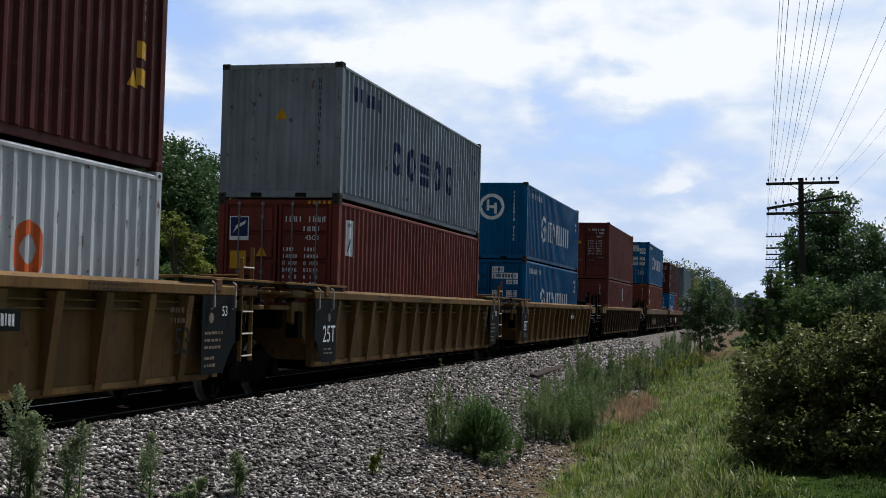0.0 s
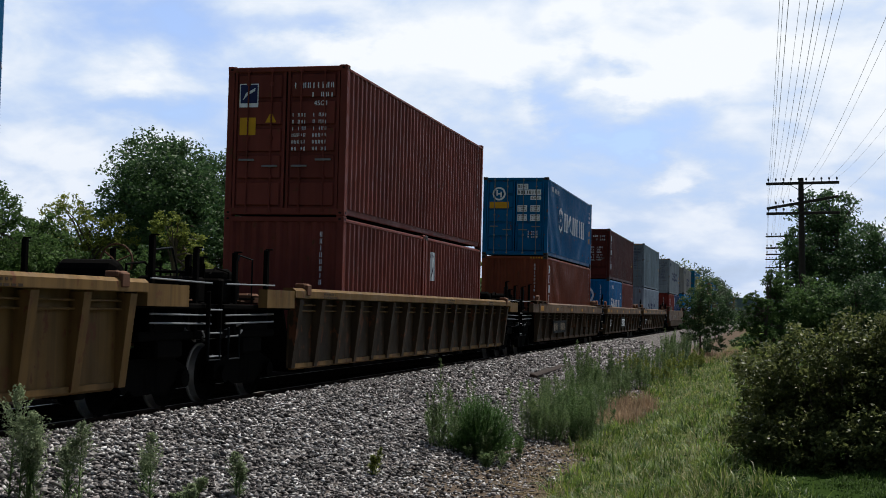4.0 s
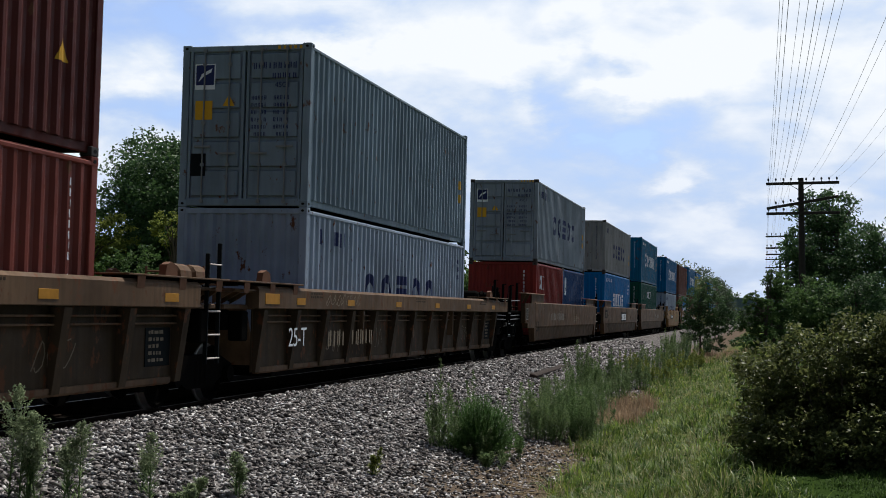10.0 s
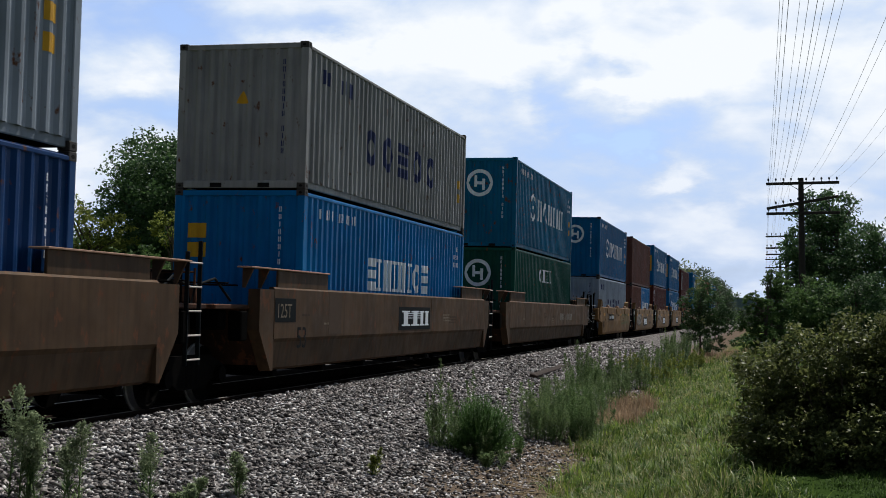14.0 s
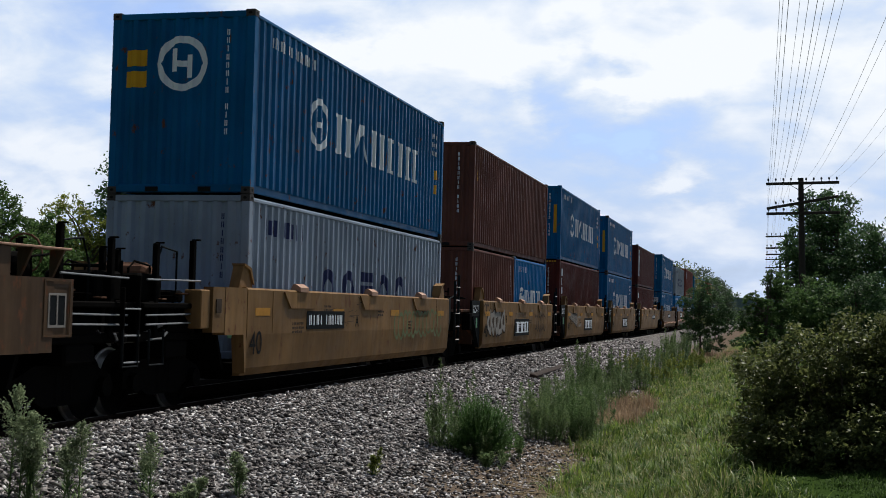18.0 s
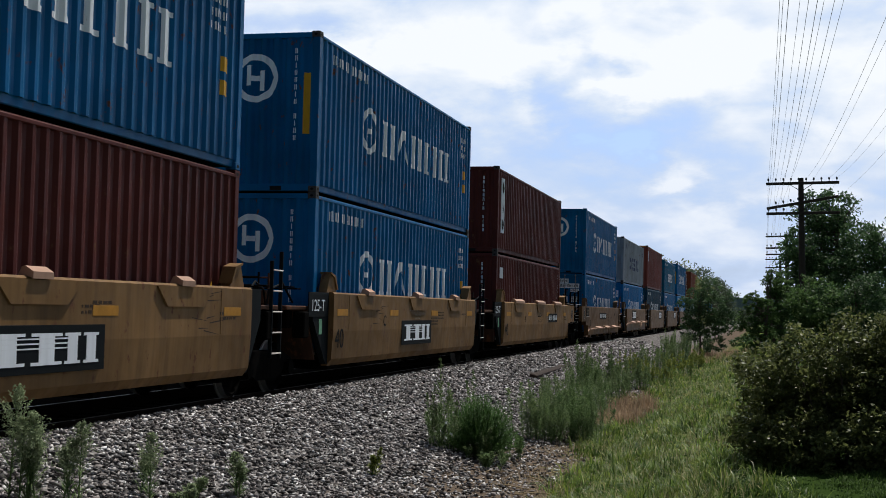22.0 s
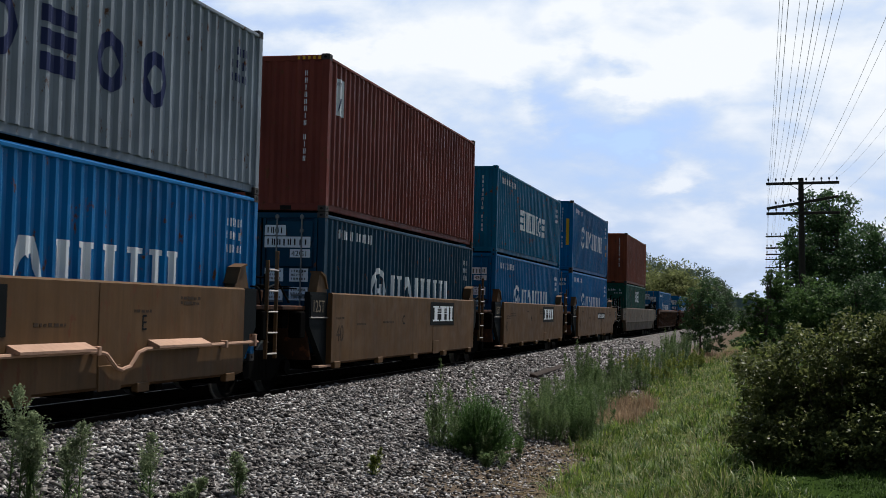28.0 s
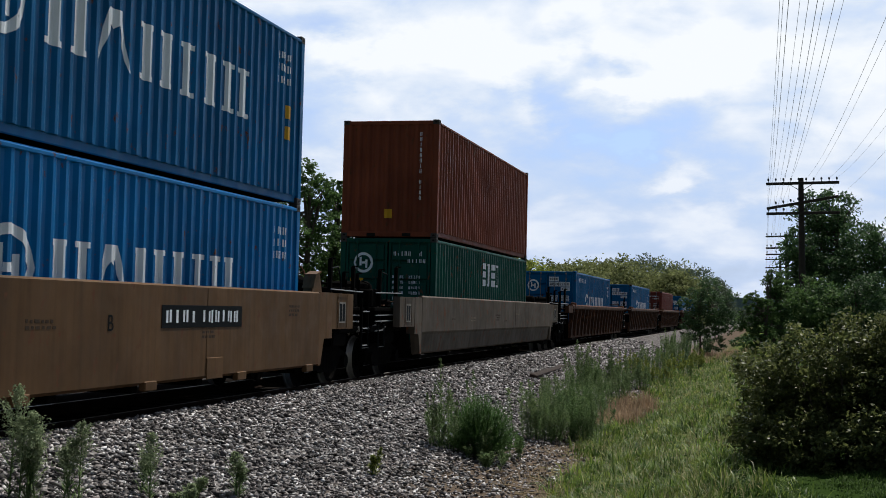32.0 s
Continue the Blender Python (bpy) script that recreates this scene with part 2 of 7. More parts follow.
L_TIP = leafy("soft_weed_tips", (.08, .13, .055), (.2, .27, .12), 0.8, 0.45)
L_FINE = leafy("fine_clump_leaves", (0.035, 0.085, 0.022), (0.085, 0.17, 0.045), 0.7, 0.35)
# leaves of the distant wood: the haze is mixed into their colour
L_FAR = leafy("haze_tinted_far_leaves", (0.058, 0.085, 0.06), (0.1, 0.135, 0.085), 0.8, 0.35)
L_GRASS = leafy("meadow_grass", (0.04, 0.085, 0.016), (0.178, 0.248, 0.06), 0.42, 0.4, True)
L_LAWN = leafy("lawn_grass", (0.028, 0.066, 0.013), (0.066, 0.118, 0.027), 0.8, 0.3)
# yellow-green far leaves, paled by haze put into the colour
L_FAR_YELLOW = leafy("haze_tinted_yellow_green_leaves", (.115, .135, .05), (.2, .225, .095), 0.8, 0.4)
L_PLUME = leafy("pale_green_plumes", (.12, .17, .09), (.3, .36, .21), 0.8, 0.45)
L_STRAW = leafy("straw_stalks", (0.16, 0.16, 0.06), (0.36, 0.34, 0.18), 0.8, 0.4)
L_SEED = leafy("red_brown_seed_heads", (0.24, 0.17, 0.11), (0.36, 0.26, 0.17), 0.8, 0.35)

# ballast stones: pale and dark grey, some pinkish, stone by stone
_m = Mat("ballast_stone", 0.8)
_g = _m.n.new("ShaderNodeNewGeometry")
_c = _m.ramp(_g.outputs["Random Per Island"], [(0.0, (0.032, 0.031, 0.032)), (0.35, (0.165, 0.157, 0.156)),
                                                  (0.62, (0.345, 0.31, 0.295)), (0.85, (0.57, 0.555, 0.55)), (1.0, (0.88, 0.87, 0.87))])
_c = _m.mix(1.0, _c, _m.ramp(_m.noise(scale=0.8, detail=4), [(0.3, 0.7), (0.7, 1.1)]), "MULTIPLY")
M_STONE = _m.color(_m.mix(0.5, _c, _m.mix(1.0, _c, _m.noise(scale=30), "MULTIPLY"))).bump(_m.noise(scale=40), 0.4).m
_m = Mat("single_ballast_stone", 0.8)
_c = _m.ramp(_m.rand, [(0.0, (0.055, 0.052, 0.052)), (0.5, (0.24, 0.225, 0.22)), (0.8, (0.34, 0.30, 0.29)), (1.0, (0.7, 0.69, 0.68))])
M_STONE_1 = _m.color(_m.mix(0.4, _c, _m.mix(1.0, _c, _m.noise(scale=20), "MULTIPLY"))).bump(_m.noise(scale=40), 0.4).m

# ground: gravel bed, brown earth at its foot, grass beyond
_m = Mat("ground_soil_gravel_grass", 0.95)
_m.b.inputs["Specular IOR Level"].default_value = 0.0
_p = _m.n.new("ShaderNodeSeparateXYZ")
_m.l.new(_m.co, _p.inputs[0])
_w = _m.n.new("ShaderNodeMath")
_w.operation = "ADD"
_m.l.new(_p.outputs[0], _w.inputs[0])
_k = _m.n.new("ShaderNodeMath")
_k.operation, _k.inputs[1].default_value = "MULTIPLY", 2.2
_m.l.new(_m.noise(scale=0.5, detail=5), _k.inputs[0])
_m.l.new(_k.outputs[0], _w.inputs[1])


def _step(lo, hi):
    r = _m.n.new("ShaderNodeMapRange")
    r.inputs[1].default_value, r.inputs[2].default_value = lo, hi
    _m.l.new(_w.outputs[0], r.inputs[0])
    return r.outputs[0]


_v = _m.n.new("ShaderNodeTexVoronoi")
_v.inputs["Scale"].default_value = 17.0
_m.l.new(_m.co, _v.inputs["Vector"])
_vs = _m.n.new("ShaderNodeSeparateColor")
_m.l.new(_v.outputs["Color"], _vs.inputs[0])
_gravel = _m.ramp(_vs.outputs[0], [(0.0, (0.03, 0.028, 0.028)), (0.5, (0.10, 0.092, 0.09)), (1.0, (0.24, 0.23, 0.225))])
# gravel under the train is near-black: the train's shade is painted in
_near_shade_edge = _m.n.new("ShaderNodeMapRange")
_near_shade_edge.inputs[1].default_value, _near_shade_edge.inputs[2].default_value = 1.05, 1.3
_m.l.new(_p.outputs[0], _near_shade_edge.inputs[0])
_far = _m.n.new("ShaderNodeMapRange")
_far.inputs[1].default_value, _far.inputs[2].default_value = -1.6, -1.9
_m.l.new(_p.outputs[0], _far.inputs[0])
_past_shade = _m.n.new("ShaderNodeMath")
_past_shade.operation = "MAXIMUM"
_m.l.new(_near_shade_edge.outputs[0], _past_shade.inputs[0])
_m.l.new(_far.outputs[0], _past_shade.inputs[1])
_gravel = _m.mix(_past_shade.outputs[0], (0.012, 0.0105, 0.0095), _gravel)
_earth = _m.mix(_m.noise(scale=7, detail=8), (0.06, 0.045, 0.034), (0.15, 0.118, 0.09))
_green = _m.mix(_m.noise(scale=1.3, detail=7), (0.055, 0.08, 0.022), (0.14, 0.16, 0.055))
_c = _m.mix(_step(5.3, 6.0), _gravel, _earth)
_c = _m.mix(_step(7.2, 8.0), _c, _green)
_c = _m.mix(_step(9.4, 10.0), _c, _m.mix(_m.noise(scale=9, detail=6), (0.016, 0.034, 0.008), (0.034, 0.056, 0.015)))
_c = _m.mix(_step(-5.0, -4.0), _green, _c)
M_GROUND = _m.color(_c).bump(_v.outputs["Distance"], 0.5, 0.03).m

# ------------------------------------------------------------------ mesh helpers


class Geo:
    """Vertices and faces of one mesh."""

    def __init__(self):
        self.v, self.f = [], []

    def box(self, x0, x1, y0, y1, z0, z1):
        o = len(self.v)
        self.v += [(x, y, z) for z in (z0, z1) for y in (y0, y1) for x in (x0, x1)]
        self.f += [tuple(o + i for i in q) for q in
                   ((0, 2, 3, 1), (4, 5, 7, 6), (0, 1, 5, 4), (2, 6, 7, 3), (0, 4, 6, 2), (1, 3, 7, 5))]
        return self

    def slab(self, x0, x1, y0, y1, z0, z1, b=0.012):
        """A box whose edges along all sides are broken by a small bevel."""
        o = len(self.v)
        for z, i in ((z0, b), (z0 + b, 0), (z1 - b, 0), (z1, b)):
            for x, y in ((x0 + i + b, y0 + i), (x1 - i - b, y0 + i), (x1 - i, y0 + i + b), (x1 - i, y1 - i - b),
                         (x1 - i - b, y1 - i), (x0 + i + b, y1 - i), (x0 + i, y1 - i - b), (x0 + i, y0 + i + b)):
                self.v.append((x, y, z))
        for r in range(3):
            for k in range(8):
                a, c = o + r * 8 + k, o + r * 8 + (k + 1) % 8
                self.f.append((a, c, c + 8, a + 8))
        self.f.append(tuple(o + 7 - k for k in range(8)))
        self.f.append(tuple(o + 24 + k for k in range(8)))
        return self

    def prism(self, pts, a0, a1, axis="y"):
        """A closed outline swept along an axis. pts are (x, z) for y, (y, z) for x, (x, y) for z."""
        o, n = len(self.v), len(pts)
        for a in (a0, a1):
            for p, q in pts:
                self.v.append((p, a, q) if axis == "y" else (a, p, q) if axis == "x" else (p, q, a))
        self.f += [(o + i, o + (i + 1) % n, o + n + (i + 1) % n, o + n + i) for i in range(n)]
        self.f += [tuple(o + n - 1 - i for i in range(n)), tuple(o + n + i for i in range(n))]
        return self

    def tube(self, pts, r, n=6, cap=True):
        o = len(self.v)
        pts = [Vector(p) for p in pts]
        rs = r if isinstance(r, (list, tuple)) else [r] * len(pts)
        for i, p in enumerate(pts):
            d = (pts[min(i + 1, len(pts) - 1)] - pts[max(i - 1, 0)]).normalized()
            a = d.cross(Vector((0.13, 0.31, 1.0)) if abs(d.z) < 0.9 else Vector((1, 0.1, 0))).normalized()
            c = d.cross(a)
            for k in range(n):
                t = 2 * math.pi * k / n
                self.v.append(tuple(p + (a * math.cos(t) + c * math.sin(t)) * rs[i]))
        for i in range(len(pts) - 1):
            for k in range(n):
                q = o + i * n + k
                w = o + i * n + (k + 1) % n
                self.f.append((q, w, w + n, q + n))
        if cap:
            self.f += [tuple(o + n - 1 - k for k in range(n)), tuple(o + (len(pts) - 1) * n + k for k in range(n))]
        return self

    def quad(self, *p):
        o = len(self.v)
        self.v += [tuple(q) for q in p]
        self.f.append(tuple(range(o, o + len(p))))
        return self

    def mesh(self, name="mesh", smooth=False):
        me = bpy.data.meshes.new(name)
        me.from_pydata(self.v, [], self.f)
        if smooth:
            me.shade_smooth()
        me.update()
        return me


def quads_mesh(name, v, per=4):
    """A mesh of separate leaves: v holds them corner by corner."""
    n = len(v) // per
    me = bpy.data.meshes.new(name)
    me.vertices.add(len(v))
    me.vertices.foreach_set("co", np.asarray(v, np.float32).ravel())
    me.loops.add(len(v))
    me.loops.foreach_set("vertex_index", np.arange(len(v), dtype=np.int32))
    me.polygons.add(n)
    me.polygons.foreach_set("loop_start", np.arange(0, len(v), per, dtype=np.int32))
    me.update(calc_edges=True)
    return me


KEPT = {}


def shared(key, build):
    """One mesh for all parts of the same make."""
    if key not in KEPT:
        g = build()
        KEPT[key] = g.mesh(str(key[0])) if isinstance(g, Geo) else g
    return KEPT[key]


def part(name, shape, material, parent=None, label="", at=None):
    """Links a shape as one mesh object under a thing or under a part."""
    me = shape.mesh(name) if isinstance(shape, Geo) else shape
    ob = new(name, me)
    if not me.materials:
        me.materials.append(material)
    if me.materials[0] != material:
        ob.material_slots[0].link = "OBJECT"
        ob.material_slots[0].material = material
    ob.parent = parent
    if at is not None:
        ob.matrix_basis = at
    if label:
        ob["label"] = label
    return ob


def thing(name, label, category, group="", kind="", at=None):
    ob = new(name)
    ob.empty_display_size = 0.3
    if at is not None:
        ob.matrix_basis = at
    return tagged(ob, label, category, group, kind)


MOVING = []          # (thing, x, y in the train, z)
WHEELS = {1: [], -1: []}

# ------------------------------------------------------------------ ground and track
RAIL = -0.22
PROFILE_X = [-3000, -60, -9, -5.2, -3.2, -1.4, -1.0, 1.0, 1.35, 2.3, 5.4, 6.5, 8.6, 12, 40, 3000]
PROFILE_Z = [-1.1, -1.1, -1.1, -1.0, -0.26, -0.24, -0.4, -0.4, -0.21, -0.25, -1.15, -1.2, -0.6, -0.45, -0.3, -0.3]


def ground_z(x):
    return np.interp(x, PROFILE_X, PROFILE_Z)


def build_ground():
    xs = np.concatenate([[-3000, -900, -300, -120, -60, -35, -20, -12], np.arange(-9, 14.01, 0.175), [16, 20, 30, 45, 80, 200, 700, 3000]])
    ys = np.concatenate([[-300, -60, -20], np.arange(-5, 60, 0.5), np.arange(60, 160, 4), [170, 200, 260, 400, 700, 1400, 4500]])
    X, Y = np.meshgrid(xs, ys)
    Z = ground_z(X)
    bump = np.array([[noise.noise((x * 0.7, y * 0.7, 0.3)) + 0.4 * noise.noise((x * 2.1, y * 2.1, 5)) for x in xs] for y in ys])
    amp = np.where((X < 5.6) | ((X > 8.2) & (Y < 19)), 0.0, 0.06)
    amp = np.where((np.abs(X) > 100) | (Y > 300), 0, amp)
    Z = Z + bump * amp
    nx = len(xs)
    g = Geo()
    g.v = [tuple(p) for p in np.stack([X, Y, Z], -1).reshape(-1, 3).tolist()]
    g.f = [(j * nx + i, j * nx + i + 1, (j + 1) * nx + i + 1, (j + 1) * nx + i) for j in range(len(ys) - 1) for i in range(nx - 1)]
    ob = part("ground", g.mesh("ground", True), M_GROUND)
    tagged(ob, "grey gravel bank falling to brown earth and green grass", "ground", kind="structure")


build_ground()


def build_track():
    t = thing("railway_track", "straight steel railway track on dark timber ties in grey ballast", "railway track", kind="structure", at=pose(0, 0, 0))
    prof = [(-0.075, -0.17), (0.075, -0.17), (0.075, -0.155), (0.01, -0.135), (0.01, -0.045), (0.036, -0.035), (0.036, -0.004),
            (0.03, 0.0), (-0.03, 0.0), (-0.036, -0.004), (-0.036, -0.035), (-0.01, -0.045), (-0.01, -0.135), (-0.075, -0.155)]
    for s in (-1, 1):
        part("rail", Geo().prism([(x + 0.755 * s, z + RAIL) for x, z in prof], -120, 1500), M_RAIL, t, "rusty rail with under-train shade in its colour")
        part("rail_head", Geo().box(0.755 * s - 0.027, 0.755 * s + 0.027, -120, 1500, RAIL + 0.001, RAIL + 0.003), M_STEEL, t, "bright worn running surface")
    tie = shared(("tie",), lambda: Geo().slab(-1.3, 1.3, -0.115, 0.115, -0.175, 0.0))
    for i in range(110):
        part("tie", tie, M_WOOD, t, at=pose(0.02 * math.sin(i * 7.1), 6 + i * 0.53, RAIL - 0.165))
    g = Geo()
    for i in range(500):
        y = 6 + (110 + i) * 0.53
        g.box(-1.3, 1.3, y - 0.115, y + 0.115, RAIL - 0.34, RAIL - 0.166)
    tagged(part("tie_row", g, M_WOOD, t), kind="stuff")
    return t


build_track()
# ------------------------------------------------------------------ containers
PITCH, OUT_X, IN_X = 0.278, 1.212, 1.176
E_PITCH, E_OUT, E_IN = 0.245, 0.006, 0.046
W = 1.219


def side_breaks(L):
    y, o = 0.12, []
    while y < L - 0.12 - PITCH * 0.3:
        o += [(y, OUT_X), (y + 0.06, OUT_X), (y + 0.128, IN_X), (y + 0.21, IN_X)]
        y += PITCH
    return o + [(L - 0.12, OUT_X)]


def end_breaks():
    n = 9
    p = 2.2 / n
    o = []
    for i in range(n):
        x = -1.1 + i * p
        o += [(x, E_OUT), (x + p * 0.28, E_OUT), (x + p * 0.5, E_IN), (x + p * 0.78, E_IN)]
    return o + [(1.1, E_OUT)]


def g_side(L, H, s):
    g, b = Geo(), side_breaks(L)
    for (y0, x0), (y1, x1) in zip(b, b[1:]):
        q = [(s * x0, y0, 0.15), (s * x1, y1, 0.15), (s * x1, y1, H - 0.09), (s * x0, y0, H - 0.09)]
        g.quad(*(q if s > 0 else q[::-1]))
    return g


def g_end(H):
    g, b = Geo(), end_breaks()
    for (x0, y0), (x1, y1) in zip(b, b[1:]):
        g.quad((x0, y0, 0.13), (x1, y1, 0.13), (x1, y1, H - 0.1), (x0, y0, H - 0.1))
    return g


def g_leaf(H, s):
    """A door leaf: a frame with four shallow pressed panels."""
    g = Geo()
    x0, x1 = (0.02, 1.07) if s > 0 else (-1.07, -0.02)
    zs = np.linspace(0.16, H - 0.13, 6)
    g.box(x0, x1, 0.045, 0.09, 0.14, H - 0.11)
    for e in (x0, x1 - 0.05):
        g.box(e, e + 0.05, 0.008, 0.0448, 0.14, H - 0.11)
    for i in range(5):
        g.slab(x0 + 0.08, x1 - 0.08, 0.006, 0.0452, zs[i] + 0.035, zs[i + 1] - 0.035, 0.016)
    return g


def g_rod(H):
    g = Geo().tube([(0, 0, 0.06), (0, 0, H - 0.05)], 0.015, 6)
    for z in (0.1, 0.75, 1.5, H - 0.35, H - 0.1):
        g.box(-0.034, 0.034, -0.012, 0.03, z - 0.028, z + 0.028)
    return g


def g_casting():
    """A corner casting with its oval holes."""
    g = Geo().slab(-0.081, 0.081, -0.089, 0.089, -0.059, 0.059, 0.01)
    return g


def g_casting_hole():
    # raised dark ovals: the shade inside each hole is painted
    g = Geo()
    for s in (-1, 1):
        g.prism([(0.032 * math.cos(a), 0.022 * math.sin(a)) for a in np.linspace(0, 6.28, 9)[:-1]], -0.0905 if s < 0 else 0.083, -0.083 if s < 0 else 0.0905)
        g.prism([(0.042 * math.cos(a), 0.026 * math.sin(a)) for a in np.linspace(0, 6.28, 9)[:-1]], 0.075 * s, 0.0825 * s, "x")
    return g


class Marks:
    """Painted marks that lie on the corrugated side or on an end, 4 mm above the sheet."""

    def __init__(self, L, H):
        self.L, self.H = L, H
        b = side_breaks(L)
        self.by, self.bx = [p[0] for p in b], [p[1] for p in b]
        e = end_breaks()
        self.ex, self.ey = [p[0] for p in e], [p[1] for p in e]

    def side(self, g, y0, y1, fn, step=0.05):
        ys = sorted({*np.arange(y0, y1, step).round(4), round(y1, 4), *[b for b in self.by if y0 < b < y1]})
        for a, b in zip(ys, ys[1:]):
            if b - a < 1e-4:
                continue
            xa, xb = np.interp([a, b], self.by, self.bx) + 0.004
            for (p, q), (r, s) in zip(fn(a + 1e-5), fn(b - 1e-5)):
                g.quad((xa, a, p), (xb, b, r), (xb, b, s), (xa, a, q))

    def end(self, g, x0, x1, fn, flat=False, step=0.04):
        xs = sorted({*np.arange(x0, x1, step).round(4), round(x1, 4), *([] if flat else [b for b in self.ex if x0 < b < x1])})
        for a, b in zip(xs, xs[1:]):
            if b - a < 1e-4:
                continue
            ya, yb = (-0.001, -0.001) if flat else np.interp([a, b], self.ex, self.ey) - 0.004
            for (p, q), (r, s) in zip(fn(a + 1e-5), fn(b - 1e-5)):
                g.quad((a, ya, p), (b, yb, r), (b, yb, s), (a, ya, q))


def ring(c, z, rx, rz, k=0.74):
    """Height intervals of an oval ring at a place along the sheet."""

    def fn(u):
        d = min(1.0, abs(u - c) / rx)
        o = rz * math.sqrt(max(0.0, 1 - d * d))
        if d >= k:
            return [(z, z + o), (z - o, z)]
        i = rz * k * math.sqrt(max(0.0, 1 - (d / k) ** 2))
        return [(z + i, z + o), (z - o, z - i)]
    return fn


def rect(z0, z1):
    return lambda u: [(z0, z1)]


def emblem(put, g, c, z, r, rx=None):
    """A ring with two uprights and a tie in it."""
    rx = rx or r
    put(g, c - rx, c + rx, ring(c, z, rx, r))
    for s in (-1, 1):
        put(g, c + s * rx * 0.3 - rx * 0.11, c + s * rx * 0.3 + rx * 0.11, rect(z - r * (0.42 + 0.12 * s), z + r * (0.42 - 0.12 * s)))
    put(g, c - rx * 0.185, c + rx * 0.185, rect(z - r * 0.12, z + r * 0.1))


def word(put, g, y0, y1, z0, z1, kinds, weight=0.3, gap=0.4):
    """A trade mark's word as plain shapes of its size: uprights, ovals and blocks."""
    w = [0.55 if k == "i" else 1.0 for k in kinds]
    tot = sum(w) + gap * (len(kinds) - 1)
    u, y = (y1 - y0) / tot, y0
    h = z1 - z0
    for k, wi in zip(kinds, w):
        a, b = y, y + wi * u
        if k == "o":
            put(g, a, b, ring((a + b) / 2, (z0 + z1) / 2, (b - a) / 2, h / 2, 0.52))
        elif k == "u":
            t = (b - a) * weight
            for c in (a, b - t):
                put(g, c, c + t, rect(z0, z1))
                for p_, q_ in ((c - t * 0.3, c), (c + t, c + t * 1.3)):
                    put(g, p_, q_, rect(z0, z0 + h * 0.1))
                    put(g, p_, q_, rect(z1 - h * 0.1, z1))
        elif k == "v":
            # two legs that lean together
            m_, t = (a + b) / 2, (b - a) * weight

            def leg(u, m_=m_, t=t, a=a, b=b):
                d = abs(u - m_) / ((b - a) / 2)
                return [(max(z0, min(z1, z1 - h * (d + 0.06))) if d > 0.28 else z1 - h * 0.34 * (1 - d), max(z0, min(z1, z1 - h * max(0.0, d - 0.45) * 1.8)))]
            put(g, a, b, leg)
        elif k == "i":
            t = (b - a) * 0.5
            put(g, a + t / 2, b - t / 2, rect(z0, z1))
            for p_, q_ in ((a, a + t / 2), (b - t / 2, b)):
                put(g, p_, q_, rect(z0, z0 + h * 0.1))
                put(g, p_, q_, rect(z1 - h * 0.1, z1))
        else:
            put(g, a, b, rect(z0, z0 + h * 0.28))
            put(g, a, b, rect(z0 + h * 0.38, z0 + h * 0.64))
            put(g, a, b, rect(z0 + h * 0.74, z1))
        y = b + gap * u


def bars(put, g, u0, u1, z0, z1, n, seed=0, skip=0.12):
    """Small writing too fine to read: a row of slim upright bars, two to a character."""
    r = random.Random(seed)
    u, w = u0, (u1 - u0) / n
    for i in range(n):
        if r.random() >= skip:
            for k, t in ((0.08, 0.22), (0.48, 0.22)) if r.random() < 0.75 else ((0.25, 0.26),):
                put(g, u + w * k, u + w * (k + t), rect(z0 + (z1 - z0) * r.uniform(0, 0.12), z1 - (z1 - z0) * r.uniform(0, 0.12)))
        u += w


def column(put, g, u, z0, z1, n, w=0.05):
    """A column of characters as slim bars, one below the other."""
    d = (z1 - z0) / n
    for i in range(n):
        if n > 8 and i in (n - 5,):
            continue
        for k in (0.0, 0.62) if i % 4 != 2 else (0.3,):
            put(g, u + w * k, u + w * (k + 0.34), rect(z1 - (i + 0.72) * d, z1 - i * d))


def weld(g):
    """Joins corners that fall together, so that a painted shape is one sheet."""
    seen, new_v, idx = {}, [], []
    for p in g.v:
        k = tuple(round(c, 3) for c in p)
        if k not in seen:
            seen[k] = len(new_v)
            new_v.append(p)
        idx.append(seen[k])
    g.v = new_v
    faces = []
    for f in g.f:
        q = list(dict.fromkeys(idx[i] for i in f))
        if len(q) > 2:
            faces.append(tuple(q))
    g.f = faces


COLOUR_WORD = {"grey": "grey", "grey_dark": "dark grey", "grey_warm": "warm grey", "grey_pale": "pale blue-grey", "white": "white",
               "blue": "blue", "blue_teal": "teal-blue", "blue_bright": "bright blue", "blue_dark": "navy blue",
               "blue_deep": "dark teal", "red_brown": "red-brown", "red": "red", "orange_brown": "orange-brown", "maroon": "maroon",
               "brown": "brown", "green": "dark green"}


